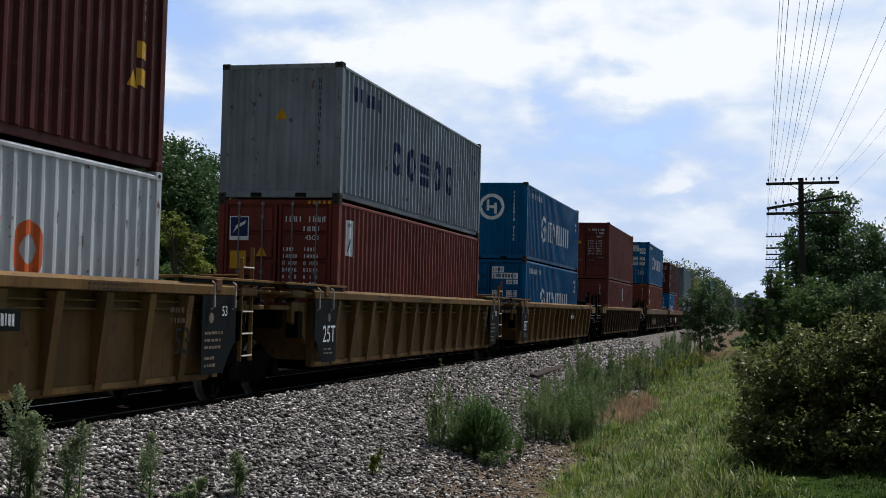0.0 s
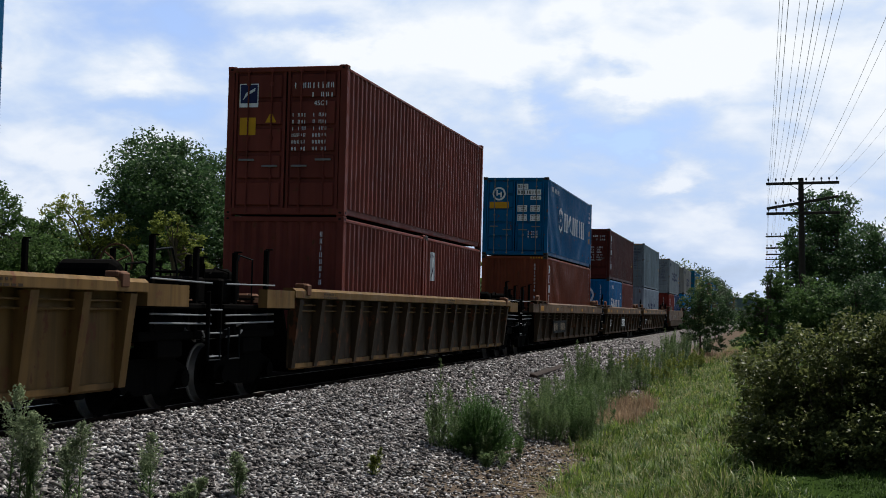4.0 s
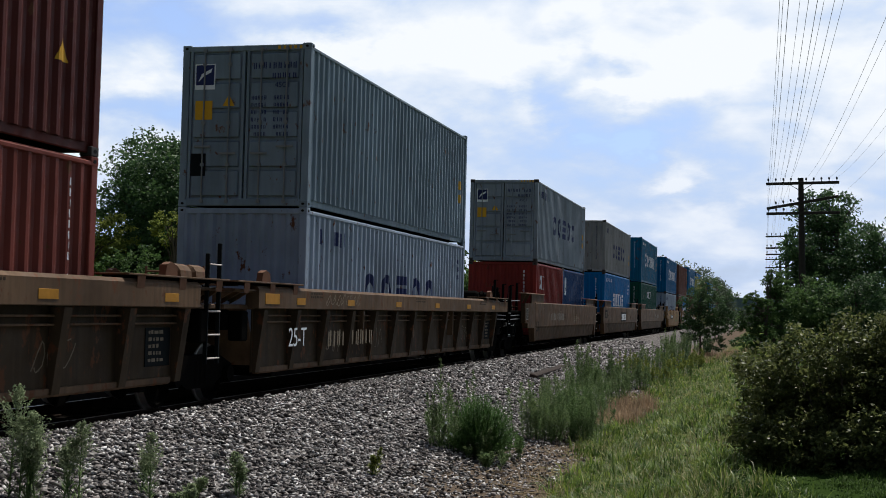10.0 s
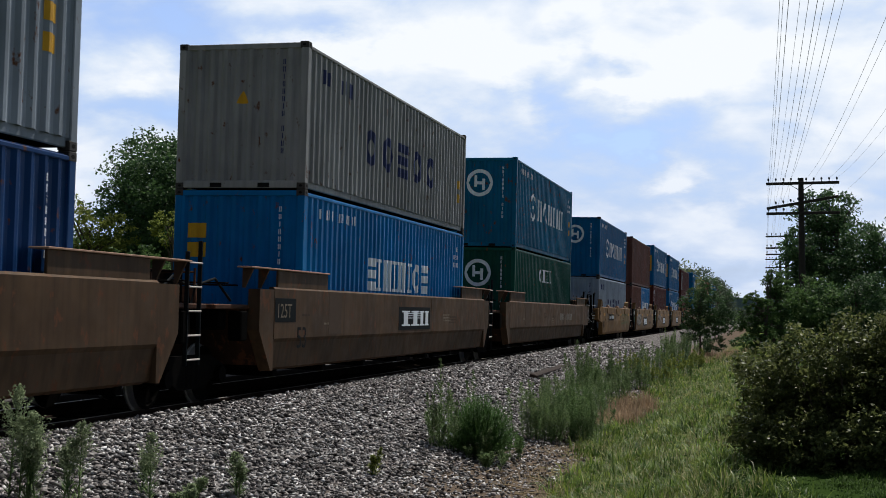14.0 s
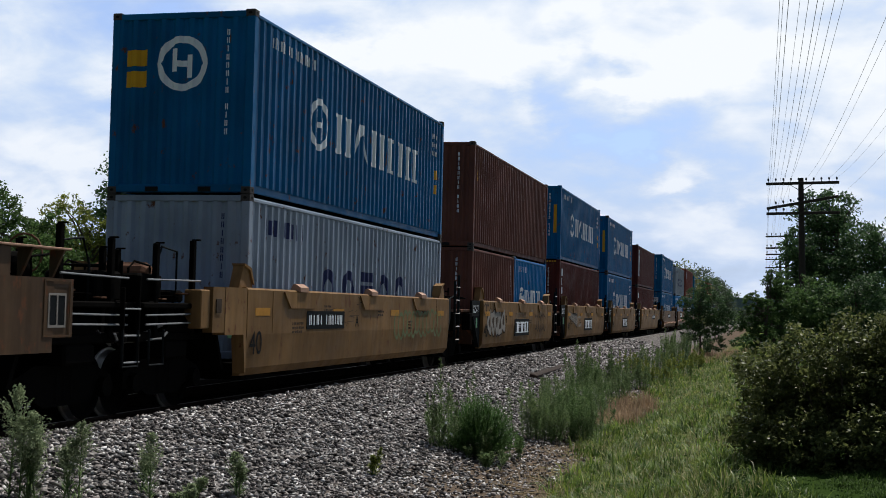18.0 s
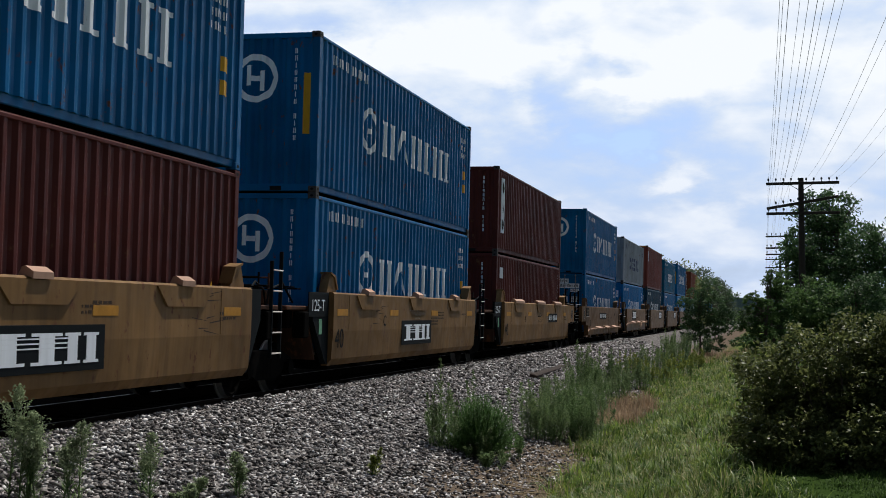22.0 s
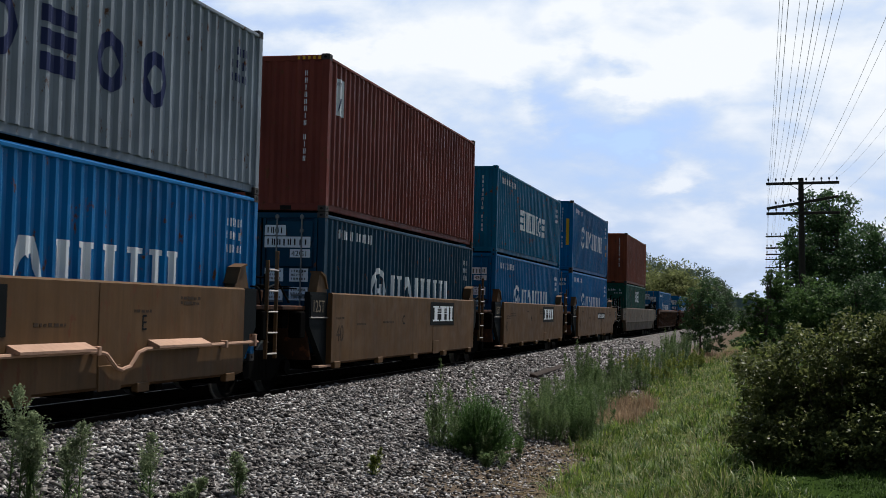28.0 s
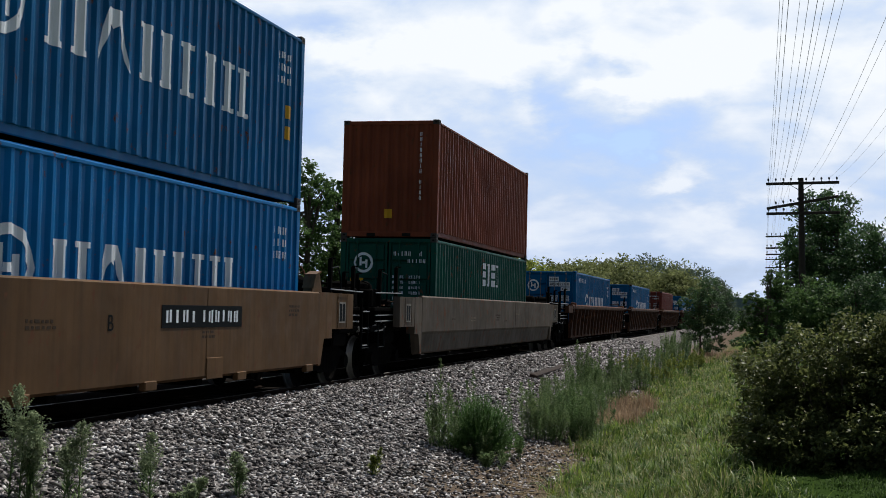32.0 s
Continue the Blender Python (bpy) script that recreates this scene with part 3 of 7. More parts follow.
def container(colour, y, z, feet=40, high=False, end="blank", marks=(), upper=True, seed=0):
    """A shipping container whose near end lies at y in the train, its base at z."""
    L, H = (12.192 if feet == 40 else 6.058), (2.896 if high else 2.591)
    mat = PAINT[colour]
    where = "stacked on another" if upper else "in a well car"
    marked = "with white marks" if any(m in ("hanjin", "senator", "capital", "vtext", "cai") for m in marks) else \
        "with navy marks" if "cosco" in marks else "with few marks"
    feet_word = "forty" if feet == 40 else "twenty"
    t = thing("shipping_container", f"{COLOUR_WORD[colour]} corrugated {feet_word}-foot container {marked}, {where}",
              "shipping container", "containers on the train")
    MOVING.append((t, 0.0, y, z))
    for s in (1, -1):
        part("side_panel", shared(("side", L, H, s), lambda: g_side(L, H, s)), mat, t)
        part("top_rail", shared(("trail", L, H, s), lambda: Geo().slab(*sorted((s * 1.15, s * W)), 0.1, L - 0.1, H - 0.115, H - 0.055)), mat, t)
        part("bottom_rail", shared(("brail", L, H, s), lambda: Geo().slab(*sorted((s * 1.12, s * (W - 0.05))), 0.1, L - 0.1, 0.035, 0.165)), mat, t)
        for e in (0, 1):
            y0 = 0.0 if e == 0 else L - 0.15
            part("corner_post", shared(("post", L, H, s, e), lambda: Geo().slab(*sorted((s * 1.085, s * W)), y0, y0 + 0.15, 0.1, H - 0.1)), mat, t)
            for zc in (0.059, H - 0.059):
                c = part("corner_casting", shared(("casting",), g_casting), M_CASTING if seed % 3 else mat, t,
                         at=pose(s * (W + 0.003 - 0.081), 0.086 if e == 0 else L - 0.086, zc))
                if s > 0 or e == 0:
                    part("casting_hole", shared(("hole",), g_casting_hole), M_HOLE, c)
    part("roof", shared(("roof", L, H), lambda: Geo().slab(-1.16, 1.16, 0.06, L - 0.06, H - 0.07, H - 0.03)), mat, t)
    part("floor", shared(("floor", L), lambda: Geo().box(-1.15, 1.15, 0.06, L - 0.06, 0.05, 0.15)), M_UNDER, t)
    part("rear_panel", shared(("rear", L, H), lambda: Geo().slab(-1.09, 1.09, L - 0.06, L - 0.012, 0.1, H - 0.09)), mat, t)
    part("end_sill", shared(("esill",), lambda: Geo().slab(-1.09, 1.09, 0.0, 0.12, 0.02, 0.15)), mat, t)
    part("end_header", shared(("ehead", H), lambda: Geo().slab(-1.09, 1.09, 0.0, 0.12, H - 0.12, H - 0.02)), mat, t)
    door = end == "door"
    if door:
        for s in (-1, 1):
            if s < 0:
                # added dark sheet behind the leaves paints the shade in the door gap
                part("door_seal", shared(("gap_backing", H), lambda: Geo().box(-1.085, 1.085, 0.09, 0.11, 0.13, H - 0.1)), M_HOLE, t)
            leaf = part("door_leaf", shared(("leaf", H, s), lambda: g_leaf(H, s)), mat, t)
            for x in (0.3, 0.78):
                part("locking_rod", shared(("rod", H), lambda: g_rod(H)), M_ROD if seed % 2 else mat, leaf, at=pose(s * x, -0.012, 0))
                part("locking_handle", shared(("handle",), lambda: Geo().slab(-0.02, 0.30, -0.035, -0.012, -0.02, 0.02, 0.006)), M_ROD, leaf,
                     at=pose(s * x - 0.14, -0.012, 0.95 + 0.12 * (x > 0.5)))
    else:
        part("end_panel", shared(("end", H), lambda: g_end(H)), mat, t)
        for x in (-0.45, 0.45):
            part("pocket", shared(("pocket",), lambda: Geo().box(-0.11, 0.11, -0.004, 0.01, 0.03, 0.11)), M_HOLE, t, at=pose(x, 0, 0))
    k = Marks(L, H)
    dark = colour.startswith("grey") or colour == "white"
    ink = M_NAVY if dark else M_WHITE

    def add(name, mat_, fn, label=""):
        g = Geo()
        fn(g)
        if g.f:
            weld(g)
            ob = part(name, g, mat_, t, label)
            if name in ("number_column", "small_lettering", "number_mark", "side_number", "door_number", "door_table", "door_writing", "side_writing", "number_patch"):
                tagged(ob, kind="stuff")

    def mark_word(mat_, y0, y1, z0, z1, kinds, weight=0.3, gap=0.4):
        w = [0.55 if q == "i" else 1.0 for q in kinds]
        u, at_ = (y1 - y0) / (sum(w) + gap * (len(kinds) - 1)), y0
        for q, wi in zip(kinds, w):
            add("letter_shape", mat_, lambda g: word(k.side, g, at_, at_ + wi * u, z0, z1, q, weight, gap))
            at_ += (wi + gap) * u

    side, flat_end = k.side, (lambda g, a, b, fn: k.end(g, a, b, fn, door))
    top = H - 1.02
    for m in marks:
        if m == "hanjin":
            if feet == 40 and not high:
                add("side_emblem", ink, lambda g: emblem(side, g, 3.5, top + 0.02 - 0.37, 0.47, 0.5))
                mark_word(ink, 4.4, 9.4, top - 0.74, top, "uvuiiu")
            elif feet == 40:
                add("side_emblem", ink, lambda g: emblem(side, g, 3.16, top + 0.02 - 0.37, 0.47, 0.5))
                mark_word(ink, 4.08, 9.75, top - 0.74, top, "uvuiiu")
            else:
                add("side_emblem", ink, lambda g: emblem(side, g, 1.36, top - 0.35, 0.43))
                mark_word(ink, 1.95, 4.85, top - 0.7, top, "uvuiiu")
        elif m == "cosco":
            mark_word(M_NAVY, 3.5, 8.95, top - 0.74, top, "ooboo", 0.3, 0.7)
        elif m == "cosco_small":
            add("side_writing", M_NAVY, lambda g: bars(side, g, 0.7, 2.7, H - 0.62, H - 0.32, 5, seed))
        elif m == "senator":
            mark_word(M_WHITE, 3.8, 8.6, top - 0.66, top, "buuuiob", 0.34, 0.26)
        elif m == "capital":
            mark_word(M_WHITE, 4.76, 7.23, 1.9, 2.36, "ouuiiui")
        elif m == "zim":
            mark_word(M_WHITE, 5.4, 7.6, 1.55, 2.2, "bibi")
        elif m == "ig":
            mark_word(M_ORANGE, 6.6, 9.4, 1.1, 1.75, "uoio", 0.3)
        elif m == "web":
            w = 2.95 if feet == 40 else 2.1
            add("small_lettering", ink, lambda g: bars(side, g, 0.85, w, H - 0.46, H - 0.26, 13, seed))
        elif m == "vtext":
            [mark_word(M_WHITE, 0.55, 0.86, H - 0.62 - i * 0.36, H - 0.34 - i * 0.36, "u" if i % 2 else "i", 0.3) for i in range(5)]
        elif m == "gvc":
            add("white_panel", M_WHITE, lambda g: side(g, 0.62, 1.0, rect(0.62, H - 0.3)), "white panel with dark letters")
            for i in range(3):
                part("panel_letter", _block(k, 0.67, 0.95, H - 0.8 - i * 0.56, H - 0.38 - i * 0.56, "ovo"[i]), M_BLACK, t)
        elif m == "chips":
            [add("side_patch", M_WHITE, lambda g: side(g, 0.62, 0.98, rect(H - 0.75 - i * 0.8, H - 0.42 - i * 0.8))) for i in range(2)]
        elif m == "cai":
            mark_word(M_WHITE, 0.73, 1.69, H - 0.95, H - 0.45, "oui", 0.3)
        elif m == "box":
            add("side_plate", M_WHITE, lambda g: side(g, 0.55, 0.93, rect(H - 1.05, H - 0.36)), "white plate with dark marks")
            part("plate_mark", _block(k, 0.62, 0.86, H - 0.98, H - 0.72, "v"), M_NAVY, t)
            g = Geo()
            bars(side, g, 0.58, 0.9, H - 0.5, H - 0.42, 6, seed)
            g.v = [(x + 0.004, y_, z_) for x, y_, z_ in g.v]
            tagged(part("plate_writing", g, M_NAVY, t), kind="stuff")
        elif m == "far":
            add("number_mark", ink, lambda g: [bars(side, g, L - 1.15, L - 0.6, H - 0.55 - i * 0.2, H - 0.42 - i * 0.2, 4, seed + i) for i in range(3)])
        elif m == "faro":
            [add("warning_sticker", M_YELLOW, lambda g: side(g, L - 0.75, L - 0.5, rect(H - 1.5 - i * 0.35, H - 1.28 - i * 0.35))) for i in range(2)]
        elif m == "lowsticker":
            add("warning_sticker", M_YELLOW, lambda g: flat_end(g, -0.12, 0.06, rect(0.48, 0.7)))
        elif m == "nsticker":
            add("warning_sticker", M_YELLOW, lambda g: side(g, 0.42, 0.6, rect(H - 1.05, H - 0.75)))
        elif m == "tri":
            add("warning_triangle", M_YELLOW, lambda g: side(g, L - 1.0, L - 0.72, lambda u: [(1.0, 1.02 + 0.26 * (1 - abs(u - (L - 0.86)) / 0.14))]))
        elif m == "ring":
            add("end_emblem", M_WHITE, lambda g: emblem(flat_end, g, 0.0 if not door else -0.62, H - (0.83 if not door else 0.62), 0.44 if not door else 0.25))
        elif m == "code":
            add("number_column", ink, lambda g: column(flat_end, g, 0.74, H - 2.0, H - 0.3, 13))
        elif m == "scode":
            add("side_number", ink, lambda g: column(side, g, L - 0.62, H - 1.9, H - 0.3, 13, 0.06))
        elif m == "orange":
            [add("warning_sticker", M_YELLOW, lambda g: flat_end(g, -0.97 + (0.36 * i if door else 0), -0.6 + (0.36 * i if door else 0), rect(H - (1.16 if door else 0.86 + i * 0.34), H - (0.92 if door else 0.6 + i * 0.34)))) for i in range(2)]
        elif m == "strip":
            add("warning_strip", M_YELLOW, lambda g: flat_end(g, 0.93, 1.05, rect(H - 1.85, H - 0.75)))
        elif m == "endtri":
            add("warning_triangle", M_YELLOW, lambda g: flat_end(g, -0.1, 0.12, lambda u: [(H - 1.08, H - 1.06 + 0.22 * (1 - abs(u - 0.01) / 0.11))]))
        elif m == "hatch":
            [add("header_stripe", M_YELLOW, lambda g: k.end(g, a, a + 0.05, rect(H - 0.1, H - 0.04), True)) for a in (0.6, 0.7, 0.8, 0.9, 1.0)]
        elif m == "labels":
            # door writing: number, weights, stickers
            add("door_number", ink, lambda g: [bars(flat_end, g, 0.14, 0.98, H - 0.45, H - 0.33, 9, seed), bars(flat_end, g, 0.5, 0.98, H - 0.62, H - 0.52, 5, seed)])
            add("door_table", ink, lambda g: [bars(flat_end, g, 0.12 + 0.42 * c, 0.42 + 0.42 * c, H - 1.0 - i * 0.13, H - 0.92 - i * 0.13, 5, seed + i) for i in range(6) for c in (0, 1)])
            lettering(t, "45G1", 0.56, H - 0.78, -0.003, 0.13, ink, "type_code", True) if high else None
            add("door_sticker", M_YELLOW, lambda g: flat_end(g, -0.95, -0.62, rect(H - 1.34, H - 1.0)))
            if "ring" not in marks:
                add("door_plate", M_WHITE, lambda g: flat_end(g, -0.97, -0.58, rect(H - 0.8, H - 0.34)), "emblem plate")
                part("plate_mark", _flat(-0.95, -0.60, 0.0, H - 0.72, H - 0.36), M_NAVY, t)
                part("plate_stripe", Geo().prism([(-0.9, H - 0.66), (-0.84, H - 0.52), (-0.64, H - 0.42), (-0.66, H - 0.49), (-0.8, H - 0.56)], -0.007, -0.0025), M_WHITE, t)
                add("warning_triangle", M_YELLOW, lambda g: flat_end(g, -0.42, -0.2, lambda u: [(H - 1.1, H - 1.09 + 0.2 * (1 - abs(u + 0.31) / 0.11))]))
        elif m == "patches":
            for u0, u1, p, q, n in ((0.06, 0.47, 0.44, 0.25, 4), (0.06, 0.95, 0.66, 0.46, 8), (0.56, 0.95, 0.84, 0.69, 0)):
                add("number_patch", M_WHITE, lambda g: flat_end(g, u0, u1, rect(H - p, H - q)), "white patch with dark characters")
                if n:
                    w = Geo()
                    bars(lambda gg, a, b, fn: [gg.box(a, b, -0.0035, -0.0015, z0, z1) for z0, z1 in fn(a)], w, u0 + 0.03, u1 - 0.03, H - p + 0.035, H - q - 0.035, n, seed, 0.0)
                    tagged(part("patch_writing", w, M_BLACK, t), kind="stuff")
                else:
                    lettering(t, "42G1", u0 + 0.03, H - p + 0.025, -0.003, 0.14, M_BLACK, "type_code", True)
            for i, z0 in enumerate((1.28, 1.62)):
                for u0 in (0.08, 0.56):
                    add("weight_patch", M_WHITE, lambda g: flat_end(g, u0, u0 + 0.36, rect(H - z0, H - z0 + 0.24)), "white patch with small dark writing")
                    w = Geo()
                    for k_ in range(3):
                        bars(lambda gg, a, b, fn: [gg.box(a, b, -0.0035, -0.0015, z_, z2) for z_, z2 in fn(a)], w, u0 + 0.03, u0 + 0.33, H - z0 + 0.03 + 0.07 * k_, H - z0 + 0.075 + 0.07 * k_, 6, seed + k_)
                    tagged(part("patch_writing", w, M_BLACK, t), kind="stuff")
            add("door_writing", M_WHITE, lambda g: [bars(flat_end, g, 0.48, 0.86, H - 2.05 - i * 0.1, H - 1.98 - i * 0.1, 6, seed) for i in range(3)])
        elif m == "vent":
            part("vent_panel", _flat(-1.0, -0.72, 0.003, 0.55, 0.95), M_BLACK, t, "black square panel")
    return t


def _flat(x0, x1, y, z0, z1):
    return Geo().box(x0, x1, y - 0.002, y + 0.003, z0, z1)


def _block(k, y0, y1, z0, z1, kind="b"):
    g = Geo()
    lift = Geo()
    word(lambda gg, a, b, fn: k.side(gg, a, b, fn, 0.014), lift, y0, y1, z0, z1, kind, 0.3, 0.0)
    g.v, g.f = [(x + 0.004, y, z) for x, y, z in lift.v], lift.f
    return g


# ------------------------------------------------------------------ well cars
def g_wheelset():
    g = Geo().tube([(-0.85, 0, 0), (0.85, 0, 0)], 0.075, 10)
    for s in (-1, 1):
        prof = [(0.69, 0.455), (0.715, 0.455), (0.72, 0.425), (0.815, 0.418), (0.82, 0.37), (0.775, 0.33), (0.77, 0.17), (0.83, 0.14), (0.83, 0.07), (0.69, 0.07)]
        o, n, m = len(g.v), len(prof), 28
        for k in range(m):
            a = 2 * math.pi * k / m
            g.v += [(s * x, r * math.cos(a), r * math.sin(a)) for x, r in prof]
        for k in range(m):
            for i in range(n):
                a, b = o + k * n + i, o + k * n + (i + 1) % n
                c, d = o + ((k + 1) % m) * n + (i + 1) % n, o + ((k + 1) % m) * n + i
                g.f.append((a, b, c, d) if s > 0 else (d, c, b, a))
    return g


def wheelset_mesh():
    """Grimy discs, under-car shade in their colour, with bright worn treads and flanges."""
    me = g_wheelset().mesh("wheelset")
    me.materials.append(M_UNDER)
    me.materials.append(M_TREAD)
    for p in me.polygons:
        if all(math.hypot(me.vertices[i].co.y, me.vertices[i].co.z) > 0.41 for i in p.vertices):
            p.material_index = 1
    return me


def bogie(parent, y):
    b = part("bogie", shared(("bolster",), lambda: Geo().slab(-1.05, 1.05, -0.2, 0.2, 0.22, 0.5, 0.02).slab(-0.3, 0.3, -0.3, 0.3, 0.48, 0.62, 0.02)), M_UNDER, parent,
             "grimy cast-steel bogie with under-car shade in its colour", at=pose(0, y, 0.0))
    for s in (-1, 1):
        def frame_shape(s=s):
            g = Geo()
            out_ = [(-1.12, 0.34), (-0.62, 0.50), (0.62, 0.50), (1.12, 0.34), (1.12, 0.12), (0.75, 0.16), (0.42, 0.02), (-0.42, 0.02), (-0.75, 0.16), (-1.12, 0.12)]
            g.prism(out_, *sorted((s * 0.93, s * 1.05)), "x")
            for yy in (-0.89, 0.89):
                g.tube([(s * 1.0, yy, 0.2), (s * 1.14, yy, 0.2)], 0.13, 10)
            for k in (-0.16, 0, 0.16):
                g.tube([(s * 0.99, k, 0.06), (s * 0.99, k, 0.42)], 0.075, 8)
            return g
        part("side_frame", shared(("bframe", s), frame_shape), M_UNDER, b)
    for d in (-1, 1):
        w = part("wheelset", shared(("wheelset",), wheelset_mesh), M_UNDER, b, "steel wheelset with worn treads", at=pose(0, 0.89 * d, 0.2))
        WHEELS[d].append(w)


def ladder(parent, x, y, z0, z1, mat=None, rung=M_RUNG):
    """Two flat stiles and worn rungs."""
    g = Geo()
    for dy in (0, 0.4):
        g.slab(x - 0.03, x + 0.03, y + dy - 0.018, y + dy + 0.018, z0, z1 + (0.16 if dy else 0), 0.006)
    lad = part("ladder", g, mat or M_UNDER, parent, "steel ladder with worn bright rungs")
    z = z0 + 0.08
    while z < z1 - 0.05:
        part("rung", shared(("rung",), lambda: Geo().tube([(0, 0.0, 0), (0, 0.4, 0)], 0.014, 6)), rung, lad, at=pose(x + 0.03, y, z))
        z += 0.33


def plate_mark(parent, y0, y1, z0, z1, x, kind, tilt=0.0):
    """A black panel on the sill: either the trade mark's plain shapes or a row of bars."""
    k = part("name_panel", Geo().slab(x, x + 0.006, y0, y1, z0, z1, 0.002), M_BLACK, parent, "black panel with white marks")
    g = Geo()

    def put(gg, a, b, fn):
        for p, q in fn(a):
            gg.box(x + 0.006, x + 0.010, a, b, p, q)
    h = z1 - z0
    if kind == "trade":
        wide = (y1 - y0 - 0.3) / 3
        for q, kd in enumerate("iiu"):
            g = Geo()
            word(put, g, y0 + 0.15 + q * wide + 0.06, y0 + 0.15 + (q + 1) * wide - 0.06, z0 + h * 0.17, z1 - h * 0.17, kd, 0.34)
            part("mark_shape", g, M_WHITE, k)
        for i in range(3):
            g = Geo()
            put(g, y0 + 0.35, y1 - 0.75, rect(z0 + h * (0.5 + 0.1 * i), z0 + h * (0.53 + 0.1 * i)))
            part("mark_stripe", g, M_WHITE, k)
    else:
        m_ = y0 + (y1 - y0) * 0.42
        bars(put, g, y0 + 0.1, m_, z0 + h * 0.2, z1 - h * 0.2, 4, 3, 0)
        bars(put, g, m_ + 0.1, y1 - 0.1, z0 + h * 0.2, z1 - h * 0.2, 6, 1, 0)
        tagged(part("panel_writing", g, M_WHITE, k), kind="stuff")


def lettering(parent, text, y, z, x, size, mat, name="lettering", on_end=False):
    """Words and numbers that can be read, as flat text on the sill."""
    c = bpy.data.curves.new(name, "FONT")
    c.body, c.size, c.extrude = text, size, 0.001
    tmp = bpy.data.objects.new(name, c)
    scene.collection.objects.link(tmp)
    me = bpy.data.meshes.new_from_object(tmp.evaluated_get(bpy.context.evaluated_depsgraph_get()))
    bpy.data.objects.remove(tmp)
    turn = Matrix(((1, 0, 0, y), (0, 0, -1, x), (0, 1, 0, z), (0, 0, 0, 1))) if on_end else Matrix(((0, 0, 1, x), (1, 0, 0, y), (0, 1, 0, z), (0, 0, 0, 1)))
    part(name, me, mat, parent, at=turn)


def bubbles(parent, y0, y1, z0, z1, x, seed):
    """A row of fat rounded spray-paint shapes with dark outlines."""
    r = random.Random(seed)
    n, w = 5, (y1 - y0) / 5
    for i in range(n):
        c, zc = y0 + (i + 0.5) * w, (z0 + z1) / 2 + r.uniform(-0.06, 0.06)
        a0 = r.uniform(0, 6)
        form = [(1 + 0.22 * math.sin(3 * a + a0)) for a in np.linspace(0, 2 * math.pi, 18, False)]
        for grow, lift, m_, nm in ((1.12, 0.001, M_BLACK, "spray_outline"), (1.0, 0.003, M_GRAF, "spray_fill"), (0.45, 0.005, M_SOOT, "spray_core")):
            g = Geo()
            lx = x + lift + 0.0004 * i
            g.quad(*[(lx, c + w * 0.6 * grow * f * math.cos(a), zc + (z1 - z0) * 0.42 * grow * f * math.sin(a)) for f, a in zip(form, np.linspace(0, 2 * math.pi, 18, False))])
            part(nm, g, m_, parent, "faded spray-painted blob")


def graffiti(parent, y0, y1, z0, z1, x, mat, seed):
    """Looping spray-paint strokes."""
    r = random.Random(seed)
    g = Geo()
    n = int((y1 - y0) / 0.32)
    for i in range(n):
        c, w = y0 + (i + 0.5) * (y1 - y0) / n, 0.2
        zc, h = (z0 + z1) / 2 + r.uniform(-0.05, 0.05), (z1 - z0) / 2
        pts = [(x + 0.004, c + w * math.cos(a * 1.0) * r.uniform(0.8, 1.1), zc + h * math.sin(a) * r.uniform(0.8, 1.0)) for a in np.linspace(0.3 + r.random(), 5.6 + r.random(), 12)]
        for p, q in zip(pts, pts[1:]):
            d = Vector(q) - Vector(p)
            nrm = Vector((0, -d.z, d.y)).normalized() * r.uniform(0.02, 0.04)
            g.quad(Vector(p) - nrm, Vector(q) - nrm, Vector(q) + nrm, Vector(p) + nrm)
    part("spray_paint", g, mat, parent, "faded spray-painted scrawl")


def zebra(parent, y0, y1, z0, z1, x):
    """A spray-painted shape of pale upright stripes that taper to a point, on a dark ground."""
    n, w = 13, (y1 - y0) / 13
    for i in range(n):
        f = i / (n - 1)
        top_, low_ = z1 - 0.1 * math.sin(3.1 * f), z0 + (z1 - z0) * 0.62 * (1 - f) ** 0.8
        a, b = y0 + i * w, y0 + (i + 1) * w
        part("spray_outline", Geo().quad((x + 0.001, a, low_ - 0.03), (x + 0.001, b, low_ - 0.05), (x + 0.001, b, top_ + 0.03), (x + 0.001, a, top_ + 0.03)), M_SOOT, parent, "dark spray-painted ground")
        part("spray_stripe", Geo().quad((x + 0.003, a + w * 0.3, low_), (x + 0.003, a + w * 0.85, low_ - 0.02), (x + 0.003, a + w * 0.75, top_), (x + 0.003, a + w * 0.15, top_ - 0.02)), M_GRAF, parent, "pale spray-painted stripe")


def stencil(parent, y, z, w, rows, x, mat, r, h=0.05):
    """Small faded writing too fine to read: rows of short bars."""
    g = Geo()
    for i in range(rows):
        u = y
        while u < y + w * r.uniform(0.75, 1.0):
            v = u + r.uniform(0.03, 0.11)
            g.box(x, x + 0.003, u, v, z - i * h * 1.7, z - i * h * 1.7 + h * r.uniform(0.8, 1.0))
            u = v + r.uniform(0.02, 0.05)
    tagged(part("stencil_writing", g, mat, parent), kind="stuff")


def scuff(parent, y, w, x, z0, z1, mat, r):
    """Scrape marks: long thin slivers along the sill."""
    g = Geo()
    for i in range(int(6 * w) + 4):
        a, z, l = y + r.uniform(0, w), r.uniform(z0, z1), r.uniform(0.08, 0.6)
        q = r.uniform(-0.06, 0.06)
        g.quad((x + 0.002, a, z), (x + 0.002, a + l, z + q), (x + 0.002, a + l, z + q + 0.006), (x + 0.002, a, z + r.uniform(0.008, 0.02)))
    tagged(part("scuff", g, mat, parent), kind="stuff")


